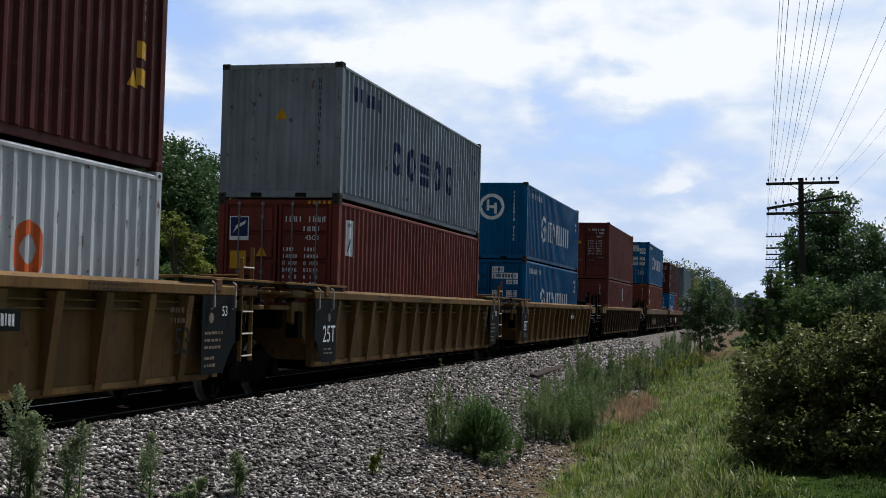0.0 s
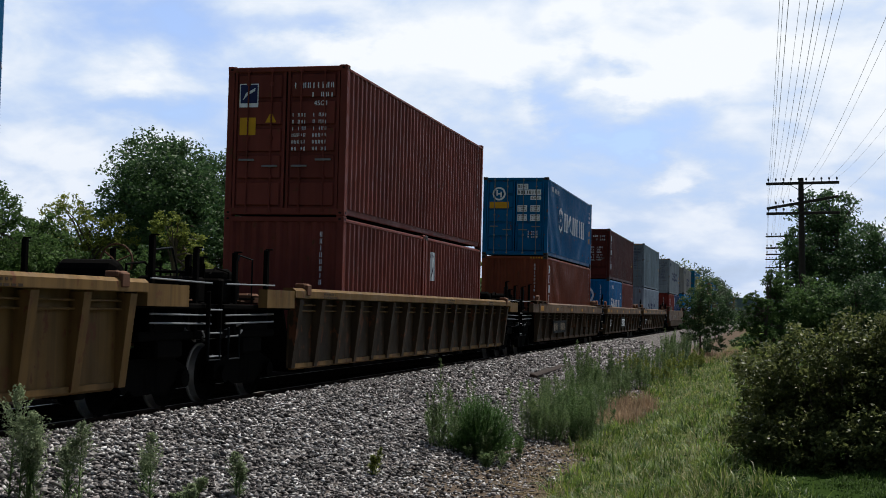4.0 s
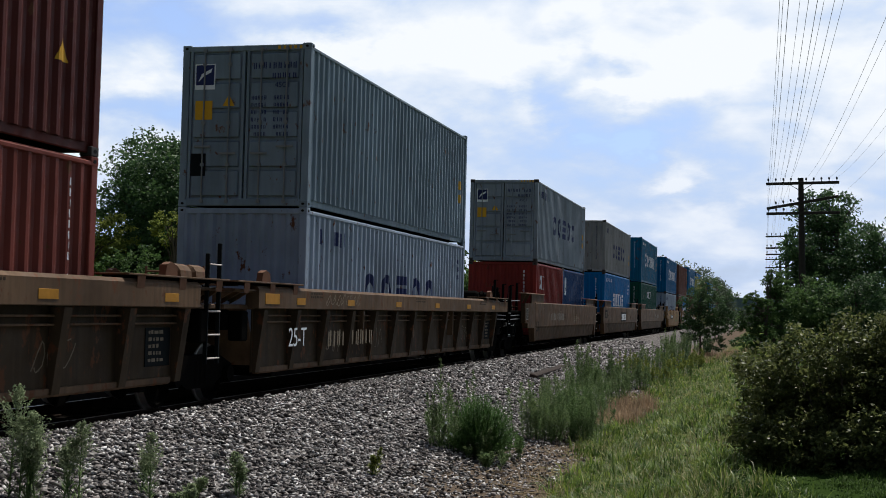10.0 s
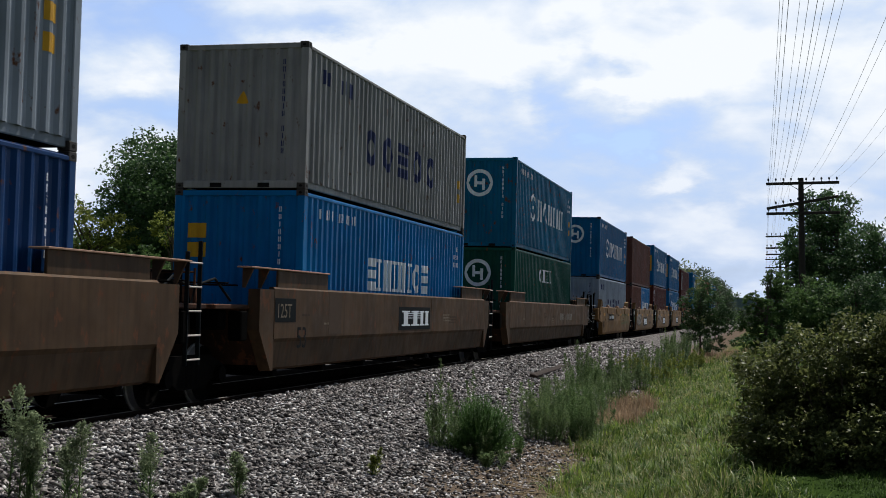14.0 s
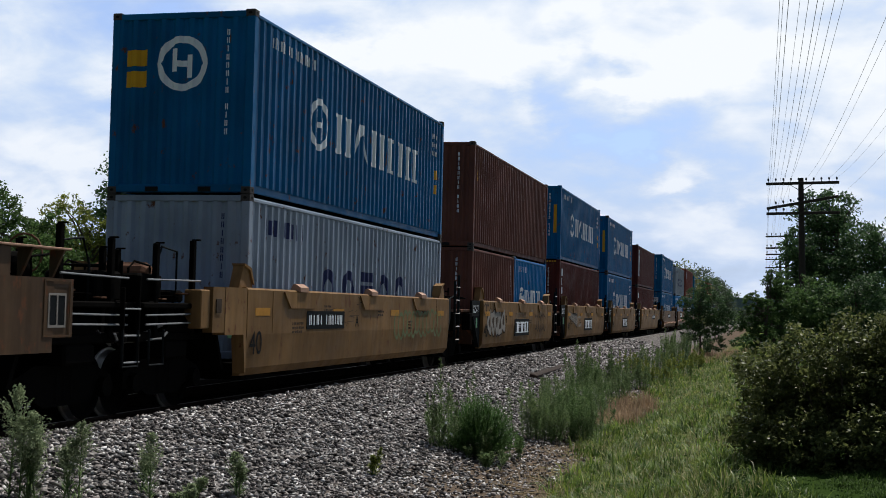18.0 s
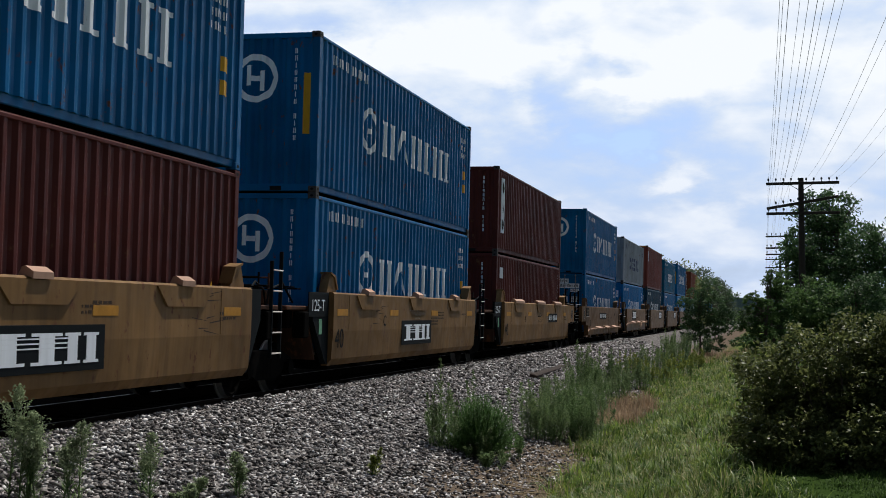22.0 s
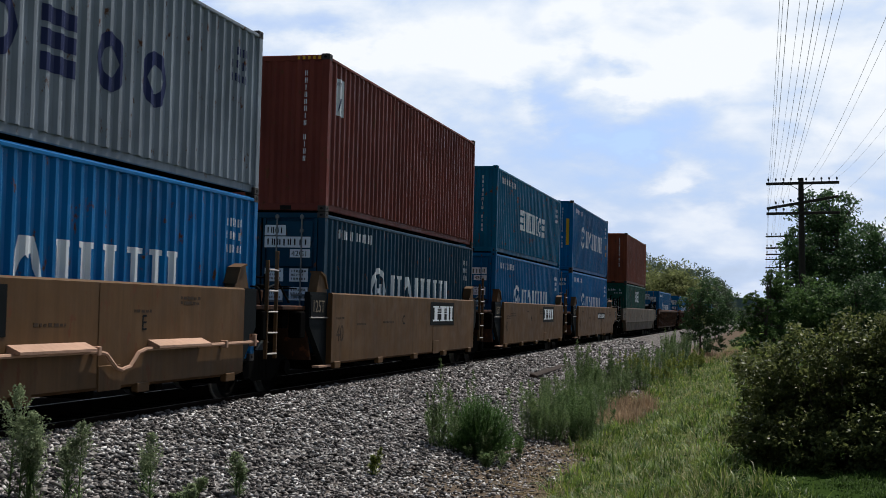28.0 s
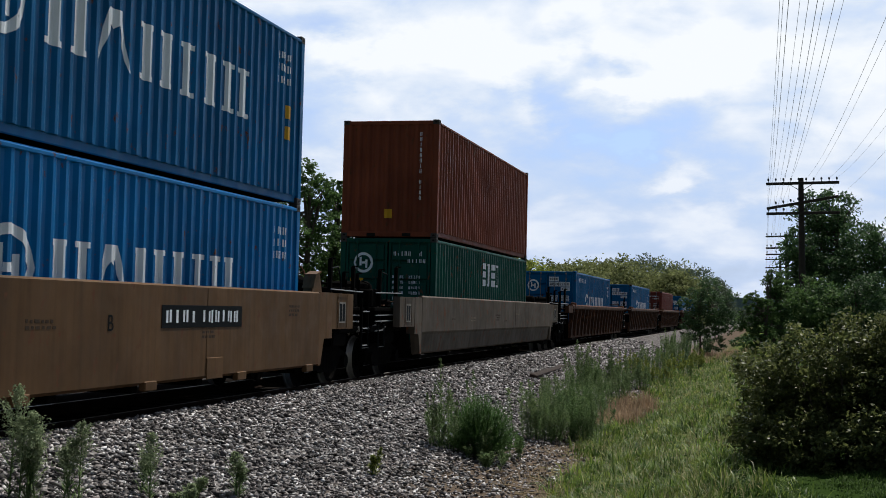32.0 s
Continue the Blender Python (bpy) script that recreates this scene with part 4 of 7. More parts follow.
def scrawl(parent, y, w, x, z0, z1, mat, r):
    """A thin chalky scribble of loops."""
    g, h = Geo(), z1 - z0
    n = int(w / 0.28)
    for k in range(n):
        a0, c = r.uniform(0, 6), y + (k + 0.5) * w / n
        pts = [(c + 0.16 * math.cos(a0 + a) * r.uniform(0.5, 1.1), (z0 + z1) / 2 + h / 2 * math.sin(a0 + a * 1.3) * r.uniform(0.6, 1.0)) for a in np.linspace(0, 5.2, 11)]
        for (p, q), (u, v) in zip(pts, pts[1:]):
            m_ = math.hypot(u - p, v - q) or 1
            a, b = -(v - q) / m_ * 0.009, (u - p) / m_ * 0.009
            g.quad((x + 0.003, p - a, q - b), (x + 0.003, u - a, v - b), (x + 0.003, u + a, v + b), (x + 0.003, p + a, q + b))
    tagged(part("chalk_scribble", g, mat, parent, "thin faded chalk scribble"), kind="stuff")


CAR_WORD = {"rib_a": "weathered tan ribbed-side", "rib_b": "dirty ochre deep-chord ribbed-side", "smooth": "dull brown smooth-sided",
            "husky": "yellow-ochre smooth-sided", "tan": "tan flat-sided", "grey": "grey smooth-sided", "rib_r": "rusty brown ribbed-side"}


def well_car(kind, y0, y1, gap0, gap1, seed):
    """One unit of an articulated container car. gap0, gap1: metres to the next sill before and behind it."""
    L = y1 - y0
    mat = {"rib_a": M_CAR_A, "rib_b": M_CAR_B, "smooth": M_CAR_S, "husky": M_CAR_Y, "tan": M_CAR_T, "grey": M_CAR_G, "rib_r": M_CAR_R}[kind]
    t = thing("well_car", f"{CAR_WORD[kind]} container well car rolling on steel rails", "railcar", "well cars of the train")
    MOVING.append((t, 0.0, y0, 0.0))
    ribbed = kind.startswith("rib")
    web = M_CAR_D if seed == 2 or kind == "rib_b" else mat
    r = random.Random(seed)
    for s in (1, -1):
        def X(a, b):
            return sorted((s * a, s * b))
        if ribbed:
            zc = 1.19 if kind == "rib_b" else 1.37
            part("top_chord", Geo().prism([(s * a, b) for a, b in ((1.28, zc), (1.495, zc), (1.50, zc + 0.01), (1.50, 1.49), (1.45, 1.537), (1.28, 1.537))], 0, L), mat, t)
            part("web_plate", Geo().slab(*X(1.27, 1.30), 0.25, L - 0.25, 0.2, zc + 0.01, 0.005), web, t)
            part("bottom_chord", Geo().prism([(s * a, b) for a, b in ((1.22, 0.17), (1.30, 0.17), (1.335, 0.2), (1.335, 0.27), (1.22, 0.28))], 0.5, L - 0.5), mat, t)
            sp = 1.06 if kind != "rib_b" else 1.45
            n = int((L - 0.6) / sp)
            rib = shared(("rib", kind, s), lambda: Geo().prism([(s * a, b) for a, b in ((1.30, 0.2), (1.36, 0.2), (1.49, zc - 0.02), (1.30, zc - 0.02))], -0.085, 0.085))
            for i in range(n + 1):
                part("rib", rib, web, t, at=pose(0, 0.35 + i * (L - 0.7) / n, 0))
            g = Geo()
            for z in (zc - 0.1, zc - 0.2):
                g.slab(*X(1.30, 1.37), 0.3, L - 0.3, z - 0.025, z, 0.006)
            part("stiffener", g, mat, t)
        else:
            if kind == "husky":
                prof = [(1.40, 1.50), (1.47, 1.50), (1.50, 1.472), (1.50, 0.80), (1.468, 0.30), (1.38, 0.18), (1.28, 0.18), (1.33, 0.8)]
            elif kind == "tan":
                prof = [(1.42, 1.492), (1.475, 1.49), (1.50, 1.465), (1.50, 0.25), (1.38, 0.20), (1.30, 0.20), (1.38, 0.9)]
            else:
                prof = [(1.40, 1.532), (1.465, 1.532), (1.50, 1.50), (1.50, 0.72), (1.46, 0.66), (1.40, 0.25), (1.28, 0.2), (1.36, 0.8)]
            e0, e1, cutz, dark_end = {"husky": (0.8, 0.6, 1.0, True), "tan": (0.9, 0.7, 0.9, True)}.get(kind, (0.6, 0.6, 0.85, False))
            if kind == "smooth":
                e0, e1 = (1.5 if gap0 > 4.0 else e0), (1.5 if gap1 > 4.0 else e1)
            part("side_sill", Geo().prism([(s * a, b) for a, b in prof], e0, L - e1), mat, t)
            # ends of the sill rise over the bogies
            for e, w, gp in ((0, e0 - 0.002, gap0), (1, e1 - 0.002, gap1)):
                black_end = dark_end and gp < 4.0
                cut = [(0.0, 1.49), (w, 1.49), (w, 0.22), (w - 0.1, 0.22), (0.0, cutz)] if gp < 4.0 else [(0.0, 1.49), (w, 1.49), (w, 0.22), (w - 0.03, 0.22), (w - 0.12, 0.8), (0.0, 0.8)] if kind == "husky" else [(0.0, 1.49), (w, 1.49), (w, 0.22), (w - 0.12, 0.22), (w - 0.28, 0.68), (0.0, 0.68)]
                if e:
                    cut = [(L - p, q) for p, q in cut][::-1]
                part("sill_end", Geo().prism(cut, *X(1.30, 1.40 if black_end else 1.494), "x"), M_BLACK if black_end else mat, t)
            if kind == "smooth":
                for a, b, q in ((-0.35, 3.2, 1.0), (L + 0.35, L - 3.2, -1.0)):
                    lo_, hi_ = sorted((a + q * 1.15, b))
                    part("guide_plate", Geo().slab(*X(1.43, 1.47), lo_, hi_, 1.45, 1.80, 0.006), mat, t)
                    part("guide_flange", Geo().slab(*X(1.25, 1.5), *sorted((a, b + q * 0.03)), 1.802, 1.826, 0.005), M_HINGE, t, "thin pinkish flange coloured as sunlit")
                    for c in (a + q * 0.75, a + q * 0.12):
                        part("guide_gusset", Geo().prism([(s * 1.3, 1.80), (s * 1.48, 1.80), (s * 1.34, 1.5), (s * 1.3, 1.5)], c - 0.02, c + 0.02), mat, t)
            if kind == "husky":
                for f in (0.165, 0.45, 0.72):
                    c = f * L + 0.8
                    part("guide_flap", Geo().prism([(c - 0.85, 1.46), (c + 0.85, 1.46), (c + 0.55, 1.2), (c - 0.55, 1.2)], *X(1.502, 1.525), "x"), mat, t)
                    wide = 0.75 if seed in (13,) else 0.2
                    part("flap_hinge", Geo().prism([(s * a, b) for a, b in ((1.36, 1.49), (1.41, 1.595), (1.45, 1.605), (1.55, 1.545), (1.55, 1.47), (1.50, 1.49))], c - wide, c + wide), M_HINGE, t, "pinkish hinge cover coloured as sunlit")
            if kind == "tan":
                for i in range(5):
                    c = 1.2 + i * (L - 2.4) / 4
                    part("bottom_bracket", Geo().slab(*X(1.44, 1.53), c - 0.16, c + 0.16, 0.14, 0.26, 0.01), mat, t)
                part("inspection_plate", Geo().slab(*X(1.50, 1.515), L * 0.62, L * 0.62 + 0.55, 0.2, 0.5, 0.008), mat, t)
                if seed in (14, 15):
                    zp = 0.67 if seed == 15 else 0.5
                    bend = [(8.0, zp), (8.2, zp - 0.03), (8.45, zp - 0.2), (8.6, zp - 0.23), (8.8, zp - 0.2), (9.0, zp - 0.04), (9.2, zp)] if seed == 15 else []
                    part("brake_pipe", Geo().tube([(s * 1.56, q, w) for q, w in [(0.3, zp - 0.1), (0.6, zp), *bend, (L - 0.3, zp + 0.02)]], 0.026, 6), M_HINGE, t, "pale tan pipe along the sill")
                    for c in (3.9, 7.04, 10.15):
                        part("foot_step", Geo().prism([(s * p, q) for p, q in ((1.50, zp + 0.03), (1.66, zp + 0.01), (1.66, zp + 0.04), (1.50, zp + 0.11))], c - 0.78, c + 0.78), M_HINGE, t, "pinkish foot step coloured as sunlit")
                    for c in (0.9, 2.4, 5.6, 8.0, 11.6, L - 0.45):
                        part("pipe_clip", Geo().slab(*X(1.50, 1.60), c - 0.035, c + 0.035, zp - 0.045, zp + 0.06 + 0.08 * (c < 1 or c > 12), 0.008), M_HINGE, t)
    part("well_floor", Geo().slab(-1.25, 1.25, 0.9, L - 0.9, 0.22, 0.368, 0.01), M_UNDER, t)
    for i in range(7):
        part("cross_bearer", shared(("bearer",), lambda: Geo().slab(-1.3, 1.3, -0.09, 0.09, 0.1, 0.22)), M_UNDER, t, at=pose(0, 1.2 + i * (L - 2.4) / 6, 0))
    for e, gap in ((0, gap0), (1, gap1)):
        d = -1 if e == 0 else 1
        yb = 0.0 if e == 0 else L
        reach = min(gap / 2, 2.6)

        def Y(a, b):
            return sorted((yb + d * a, yb + d * b))
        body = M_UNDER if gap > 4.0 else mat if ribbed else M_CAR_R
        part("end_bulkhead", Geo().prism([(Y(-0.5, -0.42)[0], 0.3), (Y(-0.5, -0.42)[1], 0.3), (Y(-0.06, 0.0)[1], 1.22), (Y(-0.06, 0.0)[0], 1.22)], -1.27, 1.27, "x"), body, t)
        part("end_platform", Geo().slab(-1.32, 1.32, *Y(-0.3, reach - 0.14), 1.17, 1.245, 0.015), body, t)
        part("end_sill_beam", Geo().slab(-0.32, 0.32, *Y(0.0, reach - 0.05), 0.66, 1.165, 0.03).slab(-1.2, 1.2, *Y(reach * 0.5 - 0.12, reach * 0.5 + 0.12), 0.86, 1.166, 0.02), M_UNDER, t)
        for s in (1, -1):
            ya = (0.62 if kind != "husky" else 0.98) * -d + yb
            if kind in ("husky", "tan"):
                part("corner_guide", Geo().prism([(ya + d * 0.3, 1.49), (ya - d * 0.24, 1.49), (ya - d * 0.05, 1.81), (ya + d * 0.14, 1.85)][::-d], *sorted((s * 1.24, s * 1.4)), "x")
                     .prism([(ya + d * 0.16, 1.86), (ya - d * 0.1, 1.80), (ya - d * 0.24, 1.55), (ya - d * 0.2, 1.55), (ya - d * 0.05, 1.77), (ya + d * 0.16, 1.83)][::-d], *sorted((s * 1.22, s * 1.43)), "x"), mat, t, "sloping corner guide")
            elif kind == "rib_b":
                part("corner_guide", Geo().prism([(ya - 0.2, 1.537), (ya + 0.2, 1.537), (ya + 0.16, 1.74), (ya, 1.79), (ya - 0.13, 1.75)], *sorted((s * 1.26, s * 1.36)), "x"), M_RUST, t, "rusty corner guide")
            elif kind not in ("smooth", "grey"):
                part("corner_guide", Geo().slab(*sorted((s * 1.3, s * 1.47)), ya - 0.14, ya + 0.14, 1.537, 1.62, 0.015).slab(*sorted((s * 1.44, s * 1.52)), ya - 0.1, ya + 0.1, 1.42, 1.6, 0.015), M_RUST, t, "rusty corner bracket")
        coupled = gap > 4.0
        # grab irons and ladders at the corners
        if coupled:
            ladder(t, 1.36, yb + d * (reach - 0.3) - 0.19, 0.42, 1.42, M_UNDER, M_ROD) if e else None
        elif e == 1:
            ladder(t, 1.4, yb + 0.42, 0.4, 1.95, mat if kind in ("rib_a", "tan") else M_BLACK)
        g = Geo()
        for x in (0.95, 0.25):
            g.tube([(x, yb + d * (reach - 0.22), 1.25), (x, yb + d * (reach - 0.22), 1.72 + 0.12 * r.random())], 0.018, 6)
        g.tube([(0.95, yb + d * (reach - 0.22), 1.7), (0.25, yb + d * (reach - 0.22), 1.7)], 0.016, 6)
        part("handrail", g, M_UNDER if r.random() < 0.6 else body, t)
        if coupled:
            bogie(t, yb + d * 1.02)
            part("coupler", Geo().slab(-0.13, 0.13, *Y(reach - 0.12, reach + 0.12), 0.62, 0.92, 0.04).slab(-0.2, 0.2, *Y(reach - 0.3, reach - 0.1), 0.6, 0.95, 0.03), M_RUST, t, "rusty knuckle coupler")
            part("air_hose", Geo().tube([(0.45, yb + d * (reach - 0.2), 0.8), (0.45, yb + d * (reach), 0.5), (0.4, yb + d * (reach + 0.1), 0.42)], 0.025, 6), M_BLACK, t)
            # brake gear on the platform: a wheel on a post, and an air tank
            if e == 0 or kind in ("rib_b", "tan"):
                wheel = Geo()
                c = Vector((-0.55, yb + d * (reach - 0.35), 1.85))
                wheel.tube([c + Vector((0.27 * math.cos(a), 0, 0.27 * math.sin(a))) for a in np.linspace(0, 2 * math.pi, 17)], 0.016, 5, False)
                for a in (0.4, 2.5, 4.6):
                    wheel.tube([c, c + Vector((0.27 * math.cos(a), 0, 0.27 * math.sin(a)))], 0.012, 5)
                wheel.tube([(-0.55, c.y, 1.24), (-0.55, c.y, 1.85)], 0.035, 6)
                part("brake_wheel", wheel, M_RUST, t)
            tank = Geo()
            ty = yb + d * min(0.75, reach * 0.4)
            prof = [(-0.46, 0.02), (-0.44, 0.12), (-0.36, 0.185), (0.36, 0.185), (0.44, 0.12), (0.46, 0.02)]
            tank.tube([(0.25 + a, ty, 1.62) for a, _ in prof], [b for _, b in prof], 14)
            part("air_tank", tank, M_UNDER if kind != "husky" else M_RUST, t, "grimy cylindrical air tank with domed ends")
            for xc in (-0.06, 0.56):
                part("tank_cradle", Geo().box(xc - 0.04, xc + 0.04, ty - 0.15, ty + 0.15, 1.245, 1.47), M_UNDER, t)
            part("valve_box", Geo().slab(0.75, 1.1, ty - 0.25, ty + 0.2, 1.25, 1.42, 0.03), M_RUST if r.random() < 0.5 else body, t)
            for q in range(4):
                part("step_board", Geo().slab(-1.28, 1.28, *Y(reach * (0.3 + 0.16 * q), reach * (0.3 + 0.16 * q) + 0.14), 1.36 - 0.04 * q, 1.385 - 0.04 * q, 0.006), M_UNDER if q % 2 else M_RUST, t)
            for x_ in (1.1, 0.7, -0.3):
                part("grab_iron", Geo().tube([(x_, yb + d * reach * 0.35, 1.25), (x_, yb + d * reach * 0.35, 1.95 - 0.2 * (x_ < 1)), (x_, yb + d * reach * 0.55, 2.0 - 0.2 * (x_ < 1)), (x_, yb + d * reach * 0.62, 1.7), (x_, yb + d * reach * 0.62, 1.25)], 0.017, 6), M_BLACK if x_ > 0.8 else body, t)
            for x_, q_, h_ in ((1.22, 0.22, 2.12), (1.24, 0.72, 2.02), (0.9, 0.9, 1.92), (-1.1, 0.5, 2.1)):
                part("end_post", Geo().slab(x_ - 0.035, x_ + 0.035, *Y(reach * q_, reach * q_ + 0.09), 0.8, h_, 0.008).slab(x_ - 0.02, x_ + 0.1, *Y(reach * q_ + 0.01, reach * q_ + 0.05), h_ - 0.002, h_ + 0.02, 0.004), M_UNDER, t)
            for z_ in (0.98, 1.1, 1.56):
                part("cross_rail", Geo().tube([(1.3, yb + d * 0.45, z_), (1.3, yb + d * (reach - 0.25), z_ - 0.02)], 0.014, 6), M_ROD, t)
            part("coupling_lever", Geo().tube([(1.38, yb + d * (reach - 0.7), 0.86), (1.36, yb + d * (reach - 0.6), 0.78), (1.1, yb + d * (reach - 0.2), 0.74), (0.3, yb + d * (reach - 0.15), 0.76)], 0.016, 6), M_ROD, t)
            part("equipment_box", Geo().slab(0.5, 1.2, *Y(reach * 0.62, reach * 0.9), 1.25, 1.62, 0.03), M_UNDER, t)
            part("end_rigging", Geo().slab(-1.2, 1.25, *Y(reach * 0.1, reach * 0.95), 0.74, 0.86, 0.02).slab(0.9, 1.25, *Y(reach * 0.3, reach * 0.6), 0.5, 0.74, 0.03), M_UNDER, t)
            part("brake_cylinder", Geo().tube([(1.15, yb + d * reach * 0.25, 0.95), (1.15, yb + d * reach * 0.6, 0.95)], [0.13, 0.13], 10), M_UNDER, t)
            part("brake_rod", Geo().tube([(1.2, yb + d * reach * 0.6, 0.95), (1.0, yb + d * reach * 0.95, 0.7)], 0.022, 6), M_STEEL, t)
            zlow = 1.2 if ribbed else 0.84
            far_ = 0.42 if kind == "husky" and e == 0 else 0.42 if kind == "smooth" else 1.2
            for s in (1, -1):
                ext = part("sill_extension", Geo().prism([(Y(0.0, far_)[0], zlow), (Y(0.0, far_)[1], zlow), (Y(0.0, far_)[1], 1.485), (Y(0.0, far_)[0], 1.485)], *sorted((s * 1.34, s * 1.488)), "x"), mat, t)
            if kind == "husky" and e == 0:
                part("corner_box", Geo().slab(1.2, 1.46, yb - 0.75, yb - 0.45, 0.9, 1.44, 0.015), mat, t)
                part("square_plate", Geo().slab(1.488, 1.5, yb - 0.32, yb - 0.14, 1.12, 1.32, 0.004), M_SOOT, t)
            elif not ribbed:
                g = Geo()
                c0_ = yb + d * (0.08 if kind == "smooth" else 0.55)
                for p_, q_, m_, n_ in ((c0_ - 0.18, c0_ + 0.18, 0.95, 0.975), (c0_ - 0.18, c0_ + 0.18, 1.3, 1.325), (c0_ - 0.18, c0_ - 0.155, 0.975, 1.3), (c0_ + 0.155, c0_ + 0.18, 0.975, 1.3), (c0_ - 0.012, c0_ + 0.012, 0.975, 1.3)):
                    g.box(1.4945, 1.499, p_, q_, m_, n_)
                part("card_frame", g, M_GRAF, t, "white card frame")
                part("card_back", Geo().box(1.493, 1.4955, c0_ - 0.16, c0_ + 0.16, 0.97, 1.305), M_BLACK, t)
                gx = Geo()
                for p_, q_, m_, n_ in ((-0.27, 0.27, 0.85, 0.865), (-0.27, 0.27, 1.455, 1.47), (-0.27, -0.255, 0.865, 1.455), (0.255, 0.27, 0.865, 1.455)):
                    gx.box(1.4945, 1.502, c0_ + p_, c0_ + q_, m_, n_)
                part("panel_edge", gx, mat, t)
            part("stirrup_step", Geo().tube([(1.4, yb + d * (reach - 0.55), 0.9), (1.4, yb + d * (reach - 0.55), 0.45), (1.4, yb + d * (reach - 0.15), 0.45), (1.4, yb + d * (reach - 0.15), 0.9)], 0.018, 6), M_BLACK, t)
        else:
            if e == 0:
                bogie(t, yb - gap / 2)
                part("articulation", Geo().slab(-0.28, 0.28, *Y(reach - 0.2, reach + 0.25), 0.62, 0.86, 0.05), M_RUST, t, "rusty articulated joint")
            for q in (0.2, 0.45):
                part("step_board", Geo().slab(-1.25, 1.25, *Y(reach * q, reach * q + 0.16), 1.50 + 0.1 * q, 1.525 + 0.1 * q, 0.006), mat if ribbed else M_UNDER, t)
            for x_ in (1.05, -0.2):
                part("hose", Geo().tube([(x_, yb + d * 0.1, 1.3), (x_, yb + d * reach * 0.5, 1.62), (x_ - 0.05, yb + d * reach * 0.9, 1.5), (x_ - 0.05, yb + d * reach, 1.2)], 0.02, 6), M_BLACK, t)
            if ribbed:
                part("end_shelf", Geo().prism([(s_ * 1.0, q_) for s_, q_ in ((-1.4, 1.43), (1.42, 1.43), (1.46, 1.455), (1.43, 1.48), (-1.4, 1.48))], *Y(0.01, reach - 0.22), "y"), mat, t)
                for q in (0.15, 0.45, 0.75):
                    part("shelf_gusset", Geo().prism([(1.1, 1.425), (1.4, 1.425), (1.1, 1.25)], *Y(reach * q, reach * q + 0.04), "y"), mat, t)
                if kind == "rib_b" and e == 1:
                    for q in (0.12, 0.62):
                        part("air_tank", Geo().tube([(1.0, yb + d * (reach * 0.5 + a), 1.64) for a in (-0.62 + q, -0.6 + q, -0.55 + q, -0.2 + q, -0.15 + q, -0.13 + q)], [0.02, 0.1, 0.155, 0.155, 0.1, 0.02], 12), mat, t, "short cylindrical air tank")
            part("side_bracket", Geo().slab(1.2, 1.42, *Y(reach * 0.2, reach * 0.2 + 0.25), 0.7, 1.15, 0.02), M_UNDER, t)
            part("hose_bracket", Geo().slab(0.4, 0.75, *Y(reach * 0.35, reach * 0.35 + 0.22), 1.245, 1.5, 0.03), M_RUST if r.random() < 0.6 else body, t)
    if not ribbed:
        for f in (0.13, 0.87) if kind == "husky" else (0.62,):
            part("weld_seam", Geo().slab(1.4995, 1.5055, f * L - 0.011, f * L + 0.011, 0.82 if kind == "husky" else 0.74 if kind != "tan" else 0.28, 1.462, 0.002), mat, t)
        for i in range(5):
            y_, z_ = r.uniform(0.08, 0.9) * L, r.uniform(0.9, 1.3)
            stencil(t, y_, z_, r.uniform(0.35, 0.8), r.randint(1, 3), 1.4995, M_SOOT if r.random() < 0.7 or kind == "tan" else M_FADED, r, 0.04)
        for i in range(1 if kind == "husky" else 0):
            y_ = r.uniform(0.1, 0.85) * L
            scuff(t, y_, r.uniform(0.7, 2.0), 1.4995, 0.85, 1.44, M_SOOT, r)
    else:
        for i in range(3):
            stencil(t, r.uniform(0.05, 0.9) * L, 1.44, r.uniform(0.5, 1.1), 2, 1.4995, M_SOOT, r, 0.035)
        if kind == "rib_b":
            # walkway plates over the joints, with a lit edge and dark gussets
            for lo_, hi_, gp in ((-min(gap0 / 2, 1.0) + 0.15, 1.9, gap0), (L - 2.1, L + min(gap1 / 2, 1.2) - 0.1, gap1)):
                part("walkway", Geo().slab(1.0, 1.52, lo_, hi_, 1.575, 1.6, 0.005), mat, t, "brown walkway plate over the joint")
                part("walkway_support", Geo().slab(1.1, 1.4, lo_ + 0.1, hi_ - 0.1, 1.538, 1.574, 0.005), M_UNDER, t)
                for q in range(3):
                    c = lo_ + 0.35 + q * (hi_ - lo_ - 0.7) / 2
                    part("walkway_gusset", Geo().prism([(1.501, 1.573), (1.518, 1.573), (1.501, 1.42)], c - 0.1, c + 0.1), M_RUST, t)
            scrawl(t, r.uniform(0.05, 0.2) * L, 2.0, 1.4995, 1.24, 1.48, M_FADED, r)
            for f in (0.2, 0.34, 0.78):
                scrawl(t, f * L, 0.95, 1.3, 0.4, 0.85, M_FADED, r)
            part("data_panel", Geo().slab(1.3, 1.312, L - 1.2, L - 0.5, 0.42, 0.92, 0.003), M_BLACK, t, "dark panel with rows of small writing")
            for i in range(5):
                stencil(t, L - 1.12, 0.84 - i * 0.09, 0.4, 1, 1.3125, M_FADED, r, 0.05)
            for i_ in range(3):
                part("chord_gusset", Geo().slab(1.30, 1.44, L * (0.3 + 0.2 * i_) - 0.04, L * (0.3 + 0.2 * i_) + 0.04, 0.6, zc, 0.01), mat, t)
